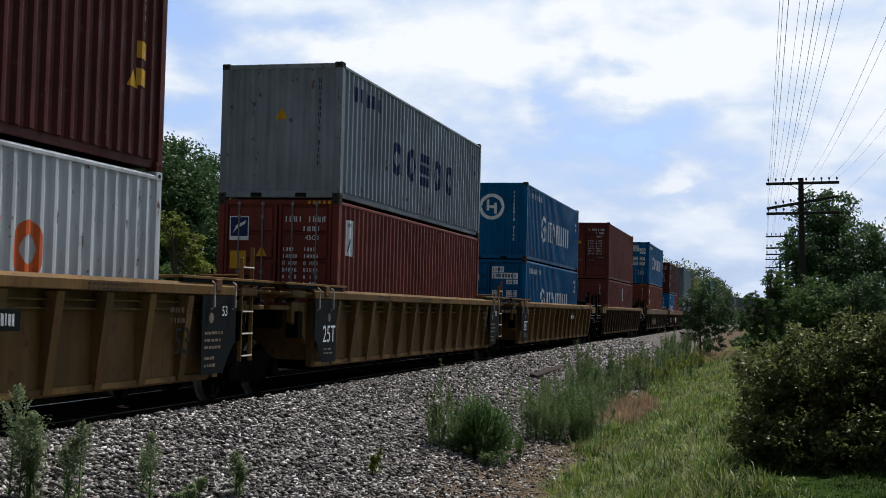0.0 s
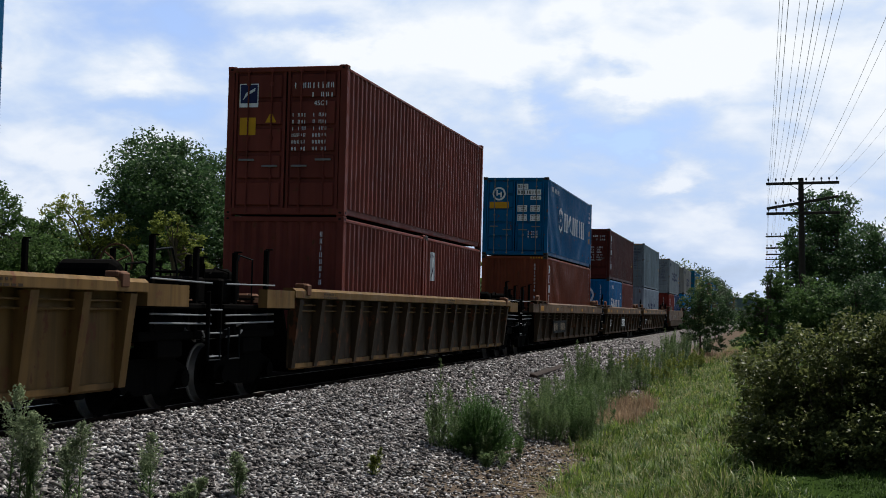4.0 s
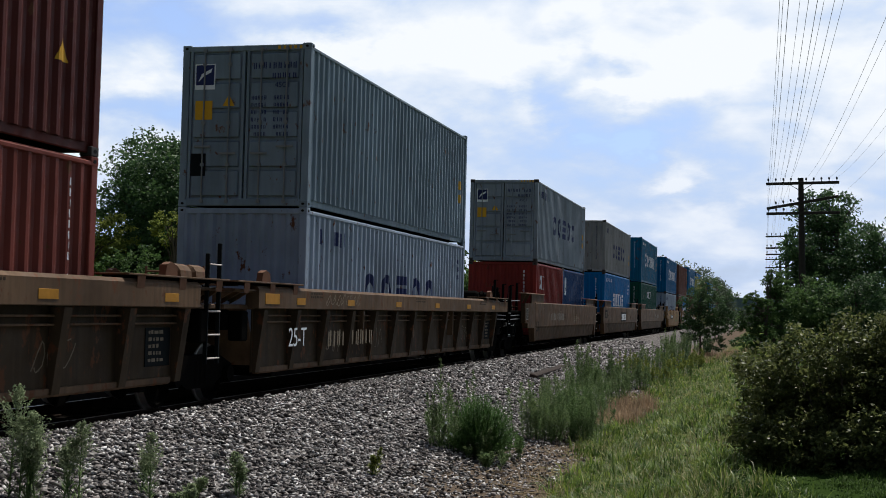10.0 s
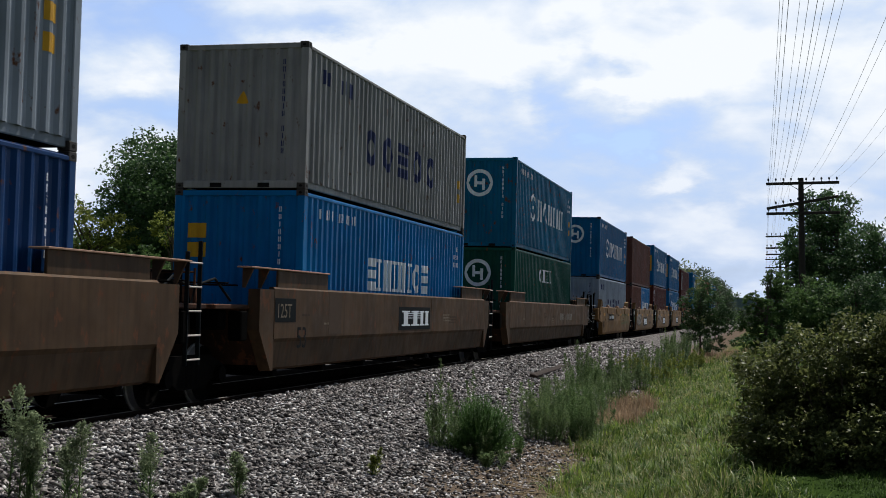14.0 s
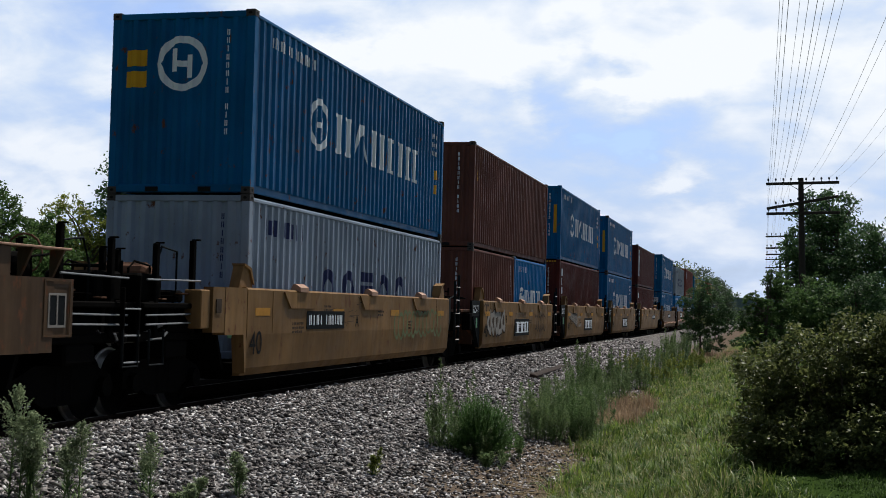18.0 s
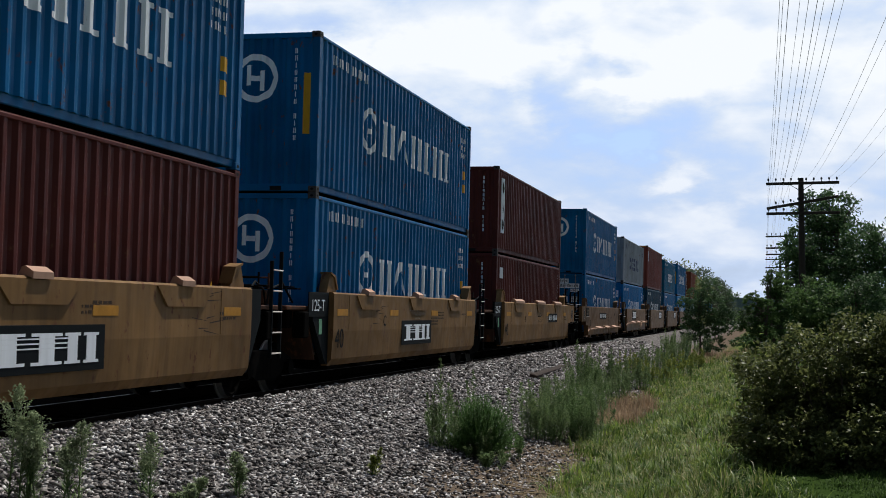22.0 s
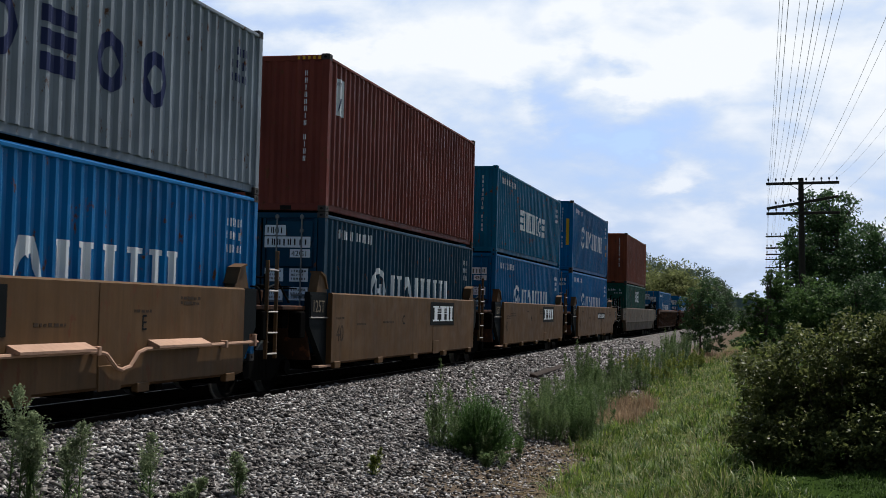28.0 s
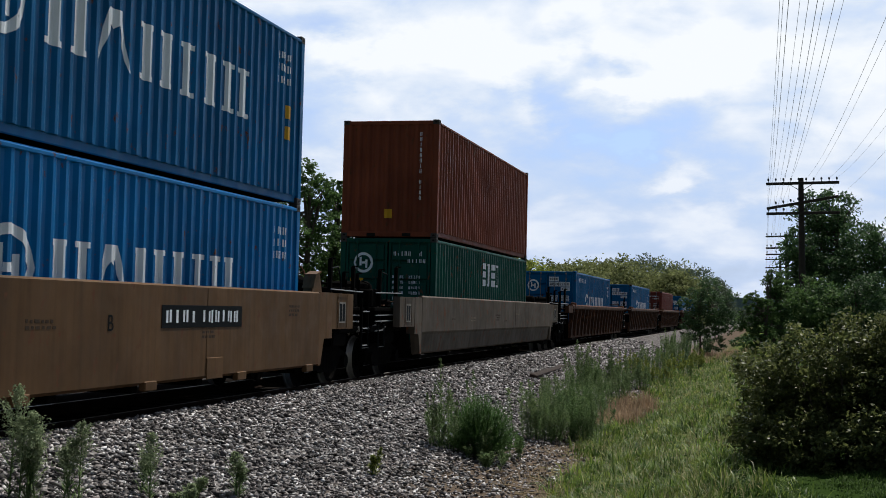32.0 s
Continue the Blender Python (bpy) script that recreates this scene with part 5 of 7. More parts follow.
    # marks on the near side
    if kind == "rib_a":
        for e, gp in ((0, gap0), (1, gap1)):
            if gp > 4.0:
                continue
            q = (lambda a_, b_: (a_, b_)) if e == 0 else (lambda a_, b_: (L - b_, L - a_))
            out_ = [(0.0, 1.36), (1.15, 1.36), (1.15, 0.27), (0.42, 0.27), (0.3, 0.42), (0.12, 0.62), (0.0, 0.7)]
            out_ = out_ if e == 0 else [(L - a_, b_) for a_, b_ in out_][::-1]
            part("end_panel", Geo().prism(out_, 1.497, 1.509, "x"), M_BLACK, t, "black end panel with white writing")
            part("wheel_arch", Geo().prism([(a_ if e == 0 else L - a_, b_) for a_, b_ in ((-0.75, 1.3), (-0.75, 0.98), (-0.5, 0.9), (-0.2, 0.76), (0.0, 0.6), (0.0, 1.3))][:: 1 if e == 0 else -1], 1.28, 1.36, "x"), mat, t, "tan bracket curved over the bogie")
            if e == 0:
                lettering(t, "25T", 0.42, 0.62, 1.512, 0.42, M_WHITE, "figure_lettering")
                for i in range(2):
                    stencil(t, 0.5, 0.48 - i * 0.07, 0.5, 1, 1.5095, M_FADED, r, 0.035)
            else:
                lettering(t, "53", L - 0.5, 1.08, 1.512, 0.2, M_WHITE, "figure_lettering")
                for i in range(5):
                    stencil(t, L - 1.05, 0.82 - i * 0.1 - 0.05 * (i > 2), 0.6 if i < 3 else 0.42, 1, 1.5095, M_FADED, r, 0.042)
            part("round_mark", Geo().tube([(1.509, (0.75 if e == 0 else L - 0.85), 1.05), (1.511, (0.75 if e == 0 else L - 0.85), 1.05)], 0.075, 14), M_FADED, t, "small round white mark")
            # walkway over the joint: flange on top, dark band under it, white grab irons
            lo_, hi_ = (-min(gp / 2, 2.6) + 0.35, 1.75) if e == 0 else (L - 1.75, L + min(gp / 2, 2.6) - 0.2)
            part("walkway", Geo().slab(1.0, 1.49, lo_, hi_, 1.585, 1.625, 0.006), mat, t, "tan walkway plate over the joint")
            part("walkway_band", Geo().slab(1.38, 1.46, lo_ + 0.1, hi_ - 0.1, 1.538, 1.584, 0.004), M_BLACK, t)
            part("step_block", Geo().slab(0.95, 1.46, *q(-0.95, -0.3), 1.38, 1.50, 0.02), mat, t)
            for c in (0.12, 0.85):
                part("grab_iron", Geo().tube([(1.505, *q(c, c)[:1], 1.56), (1.55, *q(c, c)[:1], 1.53), (1.55, *q(c, c)[:1], 1.2), (1.505, *q(c, c)[:1], 1.17)], 0.014, 6), M_RUNG, t, "white worn grab iron")
        if gap1 < 4.0:
            lettering(t, "53", L - 2.0, 0.58, 1.503, 0.5, M_BLACK, "figure_lettering")
            stencil(t, L - 2.1, 1.12, 0.5, 2, 1.496, M_SOOT, r, 0.08)
        if seed % 2:
            plate_mark(t, L * 0.62, L * 0.62 + 1.0, 0.92, 1.15, 1.492, "bars")
    elif kind == "rib_b":
        for f in (0.03, 0.225, 0.435, 0.605, 0.82) if seed == 3 else (0.03, 0.1, 0.245, 0.42, 0.6, 0.78, 0.95):
            w_ = 0.3 if f < 0.05 else 0.2
            part("reflector", Geo().slab(1.50, 1.506, f * L - w_, f * L + w_, 1.26, 1.26 + w_ * 0.55, 0.002), M_REFLECT, t, "faded yellow reflective patch")
        if seed == 4:
            plate_mark(t, L * 0.37, L * 0.37 + 1.75, 0.45, 1.0, 1.48, "trade")
        else:
            g = Geo()
            put_ = lambda gg, a, b, fn: [gg.box(1.478, 1.482, a, b, p, q) for p, q in fn(a)]
            bars(put_, g, 3.3, 4.3, 0.52, 0.82, 4, 3, 0)
            bars(put_, g, 4.6, 6.0, 0.52, 0.82, 5, 1, 0)
            tagged(part("web_number", g, M_FADED, t), kind="stuff")
            if seed == 3:
                part("number_panel", Geo().slab(1.470, 1.477, 3.15, 6.15, 0.45, 0.9, 0.002), M_BLACK, t, "black panel with white characters")
        if seed != 3:
            lettering(t, "25-T", 1.35, 0.58, 1.48, 0.44, M_WHITE, "figure_lettering")
    elif kind == "smooth":
        if seed == 7:
            plate_mark(t, 7.7, 10.3, 0.78, 1.27, 1.50, "trade")
            part("figure_panel", Geo().slab(1.499, 1.504, 0.62, 1.55, 0.98, 1.36, 0.002), M_BLACK, t, "black panel with white figures")
            lettering(t, "125T", 0.68, 1.05, 1.5065, 0.32, M_FADED, "figure_lettering")
        else:
            g = Geo()
            f = 0.27 if seed == 6 else 0.567
            put_ = lambda gg, a, b, fn: [gg.box(1.501, 1.505, a, b, p, q) for p, q in fn(a)]
            bars(put_, g, f * L, f * L + 1.15, 0.9, 1.18, 4, 3, 0)
            bars(put_, g, f * L + 1.4, f * L + 3.1, 0.9, 1.18, 6, 1, 0)
            tagged(part("sill_number", g, M_GRAF, t), kind="stuff")
        if seed in (6, 7):
            lettering(t, "53", 1.6, 0.55, 1.503, 0.5, M_BLACK, "figure_lettering")
        part("grime_patch", Geo().slab(1.501, 1.503, 3.2, 3.9, 0.75, 1.5, 0.001), plain("sooty_patch", (0.07, 0.045, 0.03), 0.8), t)
    elif kind == "husky":
        lettering(t, "40", 0.9, 0.5, 1.503, 0.5, M_BLACK, "figure_lettering")
        part("card_holder", Geo().slab(1.40, 1.408, 0.3, 0.45, 0.75, 1.02, 0.003), M_GREEN, t, "small pale card holder")
        lettering(t, "125-T", -0.16, 1.16, 1.42, 0.29, M_WHITE, "figure_lettering") if seed > 9 else None
        part("figure_panel", Geo().slab(1.40, 1.415, -0.27, 0.75, 1.06, 1.48, 0.004), M_BLACK, t, "black panel with white figures") if seed > 9 else None
        if seed in (10, 11, 12):
            f = 0.42 if seed != 11 else 0.445
            plate_mark(t, f * L - 0.2, f * L + 2.3, 0.46, 0.98, 1.50, "trade")
        else:
            plate_mark(t, (0.24 if seed == 9 else 0.625) * L, (0.24 if seed == 9 else 0.625) * L + 2.0, 0.85, 1.16, 1.50, "bars")
        lettering(t, {9: "A", 10: "B", 11: "C", 12: "C", 13: "B"}[seed], L * 0.43 if seed == 9 else L * 0.3, 0.88, 1.503, 0.3, M_BLACK, "figure_lettering")
        for f in (0.1, 0.36, 0.62, 0.9):
            part("reflector", Geo().slab(1.50, 1.504, f * L - 0.3, f * L + 0.3, 1.08, 1.2, 0.001), M_REFLECT, t, "faded yellow reflective patch")
        if seed == 9:
            graffiti(t, L * 0.62, L * 0.9, 0.62, 1.2, 1.50, M_GRAF_G, 3)
        if seed == 10:
            bubbles(t, L * 0.105, L * 0.29, 0.48, 1.28, 1.50, 5)
            graffiti(t, L * 0.064, L * 0.115, 1.08, 1.42, 1.50, M_SOOT, 9)
            graffiti(t, L * 0.68, L * 0.84, 0.58, 1.14, 1.50, M_SOOT, 12)
        if seed == 11:
            zebra(t, L * 0.09, L * 0.27, 0.62, 1.26, 1.5)
            graffiti(t, L * 0.28, L * 0.36, 0.66, 1.1, 1.50, M_GRAF, 7)
    elif kind == "tan":
        if seed in (15, 16, 17):
            plate_mark(t, L * (0.3 if seed == 15 else 0.6), L * (0.3 if seed == 15 else 0.6) + 2.3, 0.86, 1.4, 1.50, "trade")
        else:
            plate_mark(t, L * (0.35 if seed == 14 else 0.52), L * (0.35 if seed == 14 else 0.52) + 2.6, 0.92, 1.22, 1.50, "bars")
        lettering(t, {14: "A", 15: "E", 16: "C", 17: "B", 18: "B"}[seed], L * (0.7 if seed == 15 else 0.42), 0.9, 1.503, 0.28, M_BLACK, "figure_lettering")
        lettering(t, "40", 1.15, 0.62, 1.503, 0.42, M_SOOT, "figure_lettering")
        x_ = 1.40 if gap0 < 4.0 else 1.494
        part("figure_panel", Geo().slab(x_, x_ + 0.012, 0.03, 0.86, 1.06, 1.44, 0.003), M_BLACK, t, "black panel with white figures")
        lettering(t, "125T", 0.1, 1.14, x_ + 0.015, 0.3, M_FADED, "figure_lettering")
        part("panel_edge", Geo().slab(x_ - 0.002, x_ + 0.03, 0.0, 0.88, 1.035, 1.056, 0.004), M_RUNG, t, "worn bright edge strip")
        part("foot_plate", Geo().slab(1.34, 1.47, 0.35, 1.0, 0.17, 0.21, 0.006), M_HINGE, t)
    return t


# the train, unit by unit: kind, sill from, to (metres along the train)
UNITS = [("rib_a", -172.0, -154.7), ("rib_a", -151.3, -135.6), ("rib_a", -132.0, -114.7), ("rib_a", -109.5, -91.0),
         ("rib_b", -85.8, -68.4), ("rib_b", -66.2, -48.7), ("rib_b", -46.6, -28.2), ("smooth", -23.6, -6.1), ("smooth", -3.3, 13.5),
         ("smooth", 16.0, 34.3), ("husky", 38.9, 52.9), ("husky", 55.5, 68.7), ("husky", 71.0, 84.2), ("husky", 86.6, 99.6),
         ("husky", 102.2, 116.2), ("tan", 121.0, 134.3), ("tan", 137.0, 150.1), ("tan", 152.5, 165.6), ("tan", 168.1, 181.1),
         ("tan", 183.8, 197.8), ("grey", 203.4, 222.4)]
for k_ in range(8):
    UNITS.append(("rib_r", 227.6 + k_ * 23.4, 247.0 + k_ * 23.4))
for i, (kind, a, b) in enumerate(UNITS):
    g0 = a - UNITS[i - 1][2] if i else 4.5
    g1 = UNITS[i + 1][1] - b if i + 1 < len(UNITS) else 4.5
    well_car(kind, a, b, g0, g1, i - 1)

BASE, STD, HIGH = 0.37, 2.591, 2.896
H_ = ("hanjin", "web", "far")
# near end of the stack, upper box, lower box or pair of short boxes: (colour, high, end, marks)
LOADS = [
    (-168.8, ("maroon", True, "blank", ("scode", "tri", "faro")), ("white", False, "blank", ("ig", "scode", "tri"))),
    (-149.32, ("grey", False, "blank", ("cosco", "cosco_small", "code", "endtri", "far")), ("red_brown", True, "door", ("labels", "box", "tri", "hatch"))),
    (-129.8, ("blue", False, "blank", H_ + ("ring", "code")), ("blue", False, "door", H_ + ("ring", "patches"))),
    (-106.3, ("red_brown", True, "door", ("labels", "scode")), [("red_brown", False, "blank", ("code",)), ("red_brown", False, "blank", ("box",))]),
    (-82.84, ("blue", True, "door", H_ + ("ring", "patches", "orange", "faro")), ("orange_brown", True, "blank", ("vtext", "code", "hatch", "tri", "scode"))),
    (-63.28, ("maroon", False, "door", ("labels", "ring", "vtext", "tri")), [("blue_bright", False, "blank", ("hanjin", "web", "ring", "code", "far")), ("red_brown", False, "blank", ("scode",))]),
    (-43.85, ("grey_dark", True, "door", ("labels", "vent", "faro", "hatch")), ("grey_pale", False, "blank", ("cosco", "cosco_small", "far"))),
    (-20.53, ("grey", True, "door", ("labels", "cosco", "cosco_small", "hatch", "faro")), [("red", False, "blank", ("cai", "code")), ("blue_dark", False, "blank", ("box", "scode"))]),
    (-0.74, ("grey_warm", False, "blank", ("cosco", "cosco_small", "endtri", "code", "faro")), ("blue_bright", True, "blank", ("senator", "web", "orange", "code", "far"))),
    (18.69, ("blue_teal", True, "blank", H_ + ("ring", "code", "faro")), ("green", True, "blank", ("capital", "ring", "code"))),
    (40.32, ("blue", True, "blank", H_ + ("ring", "code", "orange", "faro")), ("grey_pale", False, "blank", ("cosco", "cosco_small", "code"))),
    (56.02, ("brown", True, "blank", ("code", "orange", "scode", "nsticker")), [("brown", False, "blank", ("code", "scode")), ("blue_bright", False, "blank", ("hanjin", "web"))]),
    (71.45, ("blue", True, "blank", H_ + ("ring", "code", "strip", "faro")), ("maroon", True, "blank", ("ring", "vtext", "code", "hatch", "tri"))),
    (87.06, ("blue", True, "blank", H_ + ("ring", "code", "strip", "faro")), ("blue", True, "blank", H_ + ("ring", "code", "faro"))),
    (103.05, ("maroon", False, "blank", ("gvc", "code")), ("maroon", False, "blank", ("chips", "code", "scode"))),
    (122.56, ("blue", True, "blank", H_ + ("ring", "code", "orange", "faro")), ("blue", False, "door", H_ + ("ring", "patches"))),
    (138.31, ("grey", False, "blank", ("cosco", "cosco_small", "far")), ("blue_bright", False, "door", H_ + ("patches",))),
    (153.68, ("red_brown", True, "blank", ("box", "code", "hatch")), ("blue_deep", False, "door", H_ + ("patches", "far"))),
    (168.99, ("blue_teal", False, "blank", ("senator", "web", "far", "code")), ("blue", False, "door", H_ + ("ring", "patches"))),
    (184.57, ("blue", True, "blank", H_ + ("ring", "code", "strip", "faro")), ("blue_bright", False, "door", H_ + ("labels",))),
    (206.21, ("orange_brown", True, "blank", ("code", "lowsticker")), ("green", False, "door", ("zim", "ring", "labels"))),
]
for k_, (c, m) in enumerate((("blue", H_ + ("ring", "patches")), ("blue", H_ + ("patches",)), ("red_brown", ("labels",)), ("blue", H_ + ("patches",)),
                             ("blue", H_ + ("patches",)), ("blue_teal", H_ + ("patches",)), ("maroon", ("labels",)), ("blue", H_ + ("patches",)))):
    LOADS.append((230.2 + k_ * 23.4, None, (c, False, "door", m)))
for i, (s, up_, low) in enumerate(LOADS):
    if isinstance(low, list):
        for j, (c, hi, en, mk) in enumerate(low):
            container(c, s + j * 6.134, BASE, 20, hi, en, mk, False, i + j)
        h = STD
    else:
        c, hi, en, mk = low
        container(c, s, BASE, 40, hi, en, mk, False, i)
        h = HIGH if hi else STD
    if up_:
        c, hi, en, mk = up_
        container(c, s, BASE + h + 0.002, 40, hi, en, mk, True, i + 3)
# ------------------------------------------------------------------ telegraph line
def build_pole(x, y, top, arms, seed):
    t = thing("telegraph_pole", "dark leaning timber telegraph pole with pin crossarms", "telegraph pole", "telegraph poles",
              at=pose(x, y, 0, 0, -1.4, 0))
    r = random.Random(seed)
    base = float(ground_z(x)) - 0.1
    part("pole", Geo().tube([(0, 0, base), (0, 0, 3), (0, 0, top)], [0.17, 0.15, 0.115], 10), M_POLE, t)
    for i, (z, tilt, half) in enumerate(arms):
        a = part("crossarm", shared(("arm", half), lambda: Geo().slab(-half, half, -0.055, 0.055, -0.06, 0.06, 0.01)), M_POLE, t, at=pose(0.06, -0.16, z, 0, tilt, 0))
        for k in range(10):
            u = -half + 0.1 + k * (2 * half - 0.2) / 9
            if abs(u) < 0.16 or (i and r.random() < 0.25):
                continue
            part("insulator", shared(("pin",), lambda: Geo().tube([(0, 0, 0.06), (0, 0, 0.13), (0, 0, 0.14), (0, 0, 0.2), (0, 0, 0.235), (0, 0, 0.25)], [0.012, 0.012, 0.04, 0.045, 0.03, 0.008], 8)), M_GLASS, a, at=pose(u, 0, 0))
        for s in (-1, 1):
            part("arm_brace", Geo().tube([(s * 0.5, -0.2, z - 0.04), (0.0, -0.13, z - 0.36)], 0.014, 5), M_POLE, t)
    return t


POLES = [(10.79, -19), (10.62, 58.6), (10.62, 97.5), (10.62, 137), (10.62, 177)]
for i, (x, y) in enumerate(POLES):
    build_pole(x, y, 7.36 - (0.1 if i != 1 else 0), [(7.12, 0, 1.55), (6.27, -9 if i == 1 else 0, 1.55), (5.8, 0, 1.55)], i)


def wire(pin, row, seed):
    g = Geo()
    z0 = (7.12, 6.27, 5.8)[row] + 0.2
    u = -1.45 + pin * 2.9 / 9
    sag = 0.42 + 0.22 * random.Random(seed).random()
    pts = []
    for (x0, y0), (x1, y1) in zip(POLES, POLES[1:]):
        for k in range(24):
            f = k / 24
            zz = z0 - 4 * sag * (2.2 if y1 - y0 > 60 else 1.0) * f * (1 - f)
            lean = math.tan(radians(1.4)) * z0
            pts.append((x0 + (x1 - x0) * f + u + 0.06 - lean, y0 + (y1 - y0) * f - 0.16, zz - u * math.tan(radians(-1.4))))
    part_ = part("telegraph_wire", g_wire(pts), M_WIRE)
    tagged(part_, "thin dark sagging overhead wire strung between poles", "wire", "telegraph wires")


def g_wire(pts):
    return Geo().tube(pts, 0.0034, 4)


for row, pins in ((0, (0, 1, 2, 3, 5, 6, 8, 9)), (1, (0, 1, 2, 9)), (2, (0, 1))):
    for pin in pins:
        wire(pin, row, pin * 3 + row)


# ------------------------------------------------------------------ trees, shrubs, weeds
def leaf_quads(centres, normals_up, size, rng, long=1.5):
    """Leaves as small bent-looking quads at the given places, turned at random."""
    n = len(centres)
    a = rng.normal(size=(n, 3))
    a[:, 2] *= 0.7
    a /= np.linalg.norm(a, axis=1)[:, None]
    b = rng.normal(size=(n, 3)) + np.array(normals_up)
    b -= a * (a * b).sum(1)[:, None]
    b /= np.linalg.norm(b, axis=1)[:, None]
    c = np.cross(a, b)
    s = size * rng.uniform(0.6, 1.3, n)[:, None]
    P = np.stack([centres - a * s * long * 0.5, centres + c * s * 0.45, centres + a * s * long * 0.5, centres - c * s * 0.45], 1)
    return P.reshape(-1, 3)


def crown_points(blobs, n, rng, hollow=0.55, rim=1.0, loose=0.105):
    """Points in twig clusters spread over the outer part of several uneven lobes."""
    vol = np.array([b[3] ** 2 for b in blobs])
    pick = rng.choice(len(blobs), size=max(8, n // 34), p=vol / vol.sum())
    B = np.array(blobs, float)[pick]
    d = rng.normal(size=(len(pick), 3))
    d /= np.linalg.norm(d, axis=1)[:, None]
    rad = B[:, 3] * rng.uniform(hollow, rim, len(pick)) * (0.86 + 0.28 * rng.random(len(pick)))
    C = B[:, :3] + d * rad[:, None] * np.array([1, 1, B[0, 4] if B.shape[1] > 4 else 1.0])
    k = rng.integers(0, len(C), n)
    spread = np.array([b[3] for b in blobs]).mean() * loose
    return C[k] + rng.normal(size=(n, 3)) * spread * np.array([1, 1, 0.7]), C


def tree(x, y, h, blobs, leaves, size, mat, label, name="tree", seed=0, trunk_r=0.16, category="tree", stems=1, bare=0):
    rng = np.random.default_rng(seed)
    z = float(ground_z(x)) - 0.05
    t = thing(name, label, category, "trees beside the railway", at=pose(x, y, z))
    P, C = crown_points(blobs, leaves, rng) if size < 0.2 else crown_points(blobs, leaves, rng, 0.7, 0.95, 0.14)
    g = Geo()
    top = max(b[2] for b in blobs)
    for s in range(stems):
        off = Vector((rng.normal() * 0.25, rng.normal() * 0.25, 0)) * (stems > 1)
        lean = Vector((rng.normal() * 0.25, rng.normal() * 0.25, 0))
        p0, p1, p2 = off, off * 1.6 + lean * 0.6 + Vector((0, 0, top * 0.5)), off * 2 + lean + Vector((0, 0, top * 0.95))
        g.tube([p0, p0.lerp(p1, 0.5) + Vector((0.04, 0, 0)), p1, p2], [trunk_r, trunk_r * 0.8, trunk_r * 0.6, trunk_r * 0.25], 8)
        for k in range(0, len(C), max(1, len(C) // 26)):
            e = Vector(C[k])
            a = p0.lerp(p1, 0.55 + 0.4 * rng.random()) if e.z < top * 0.6 else p1.lerp(p2, rng.random() * 0.8)
            m_ = a.lerp(e, 0.5) + Vector((0, 0, 0.12 * (e - a).length))
            g.tube([a, m_, e], [trunk_r * 0.3, trunk_r * 0.2, trunk_r * 0.06], 5)
    part("trunk", g, M_BARK, t)
    part("crown", quads_mesh("crown", leaf_quads(P, (0, 0, 0.9), size, rng)), mat, t)
    return t


def dead_tree(x, y, h, seed):
    rng = random.Random(seed)
    t = thing("dead_tree", "bare grey leafless tree among green foliage", "tree", "trees beside the railway", at=pose(x, y, float(ground_z(x)) - 0.05))
    g = Geo()

    def grow(p, d, length, r, lvl):
        q = p + d * length
        g.tube([p, p.lerp(q, 0.5) + Vector((rng.uniform(-1, 1), rng.uniform(-1, 1), 0)) * 0.06 * length, q], [r, r * 0.8, r * 0.55], 5)
        if lvl == 0:
            return
        for _ in range(4 if lvl > 1 else 5):
            nd = (d + Vector((rng.uniform(-0.7, 0.7), rng.uniform(-0.7, 0.7), rng.uniform(-0.1, 0.5)))).normalized()
            grow(p.lerp(q, rng.uniform(0.45, 1.0)), nd, length * rng.uniform(0.45, 0.7), r * 0.5, lvl - 1)
    grow(Vector((0, 0, 0)), Vector((0.05, 0, 1)), h * 0.42, 0.11, 4)
    part("bare_crown", g, plain("pale_dead_wood", (0.30, 0.27, 0.25), 0.85), t)


def lobes(rng, h, w, n, low=0.25, r=(0.22, 0.38), depth=None):
    depth = depth or w
    out_ = []
    for i in range(n):
        f = (i + 0.5) / n
        zz = h * (low + (0.92 - low) * f)
        k = math.sqrt(max(0.05, 1 - (abs(f - 0.4) / 0.75) ** 2))
        a = rng.random() * 6.283
        rr = w * rng.uniform(*r)
        out_.append((math.cos(a) * w * 0.55 * k * rng.random(), math.sin(a) * depth * 0.55 * k * rng.random(), min(zz, h - rr * 0.9), rr))
    return out_


def along(px, py, depth):
    """A place on the line of sight through (px, py) of a 1568-wide picture, at that depth."""
    f = 784 / math.tan(radians(37.976) / 2)
    d = VIEW.to_3x3() @ Vector(((px - 784) / f, (441 - py) / f, -1))
    return Vector(EYE) + d * depth


def row_tree(px, top, depth, width, mat, leaves, size, label, seed, low=0.12, n=9):
    """A tree whose crown tops out at a height seen from the track side."""
    p = along(px, top + (0.1 * width / depth * 2278 if depth < 100 else 0), depth)
    rng = random.Random(seed)
    h = p.z - float(ground_z(p.x)) + 0.05
    fine_ = 1.0 if size > 0.21 else 0.55
    tree(p.x, p.y, h, lobes(rng, h, width, n, low), int(leaves / fine_ ** 1.35), size * fine_, mat, label, seed=seed, trunk_r=0.02 * h + 0.05)


BROAD = "leafy broad-crowned green tree behind the railway"
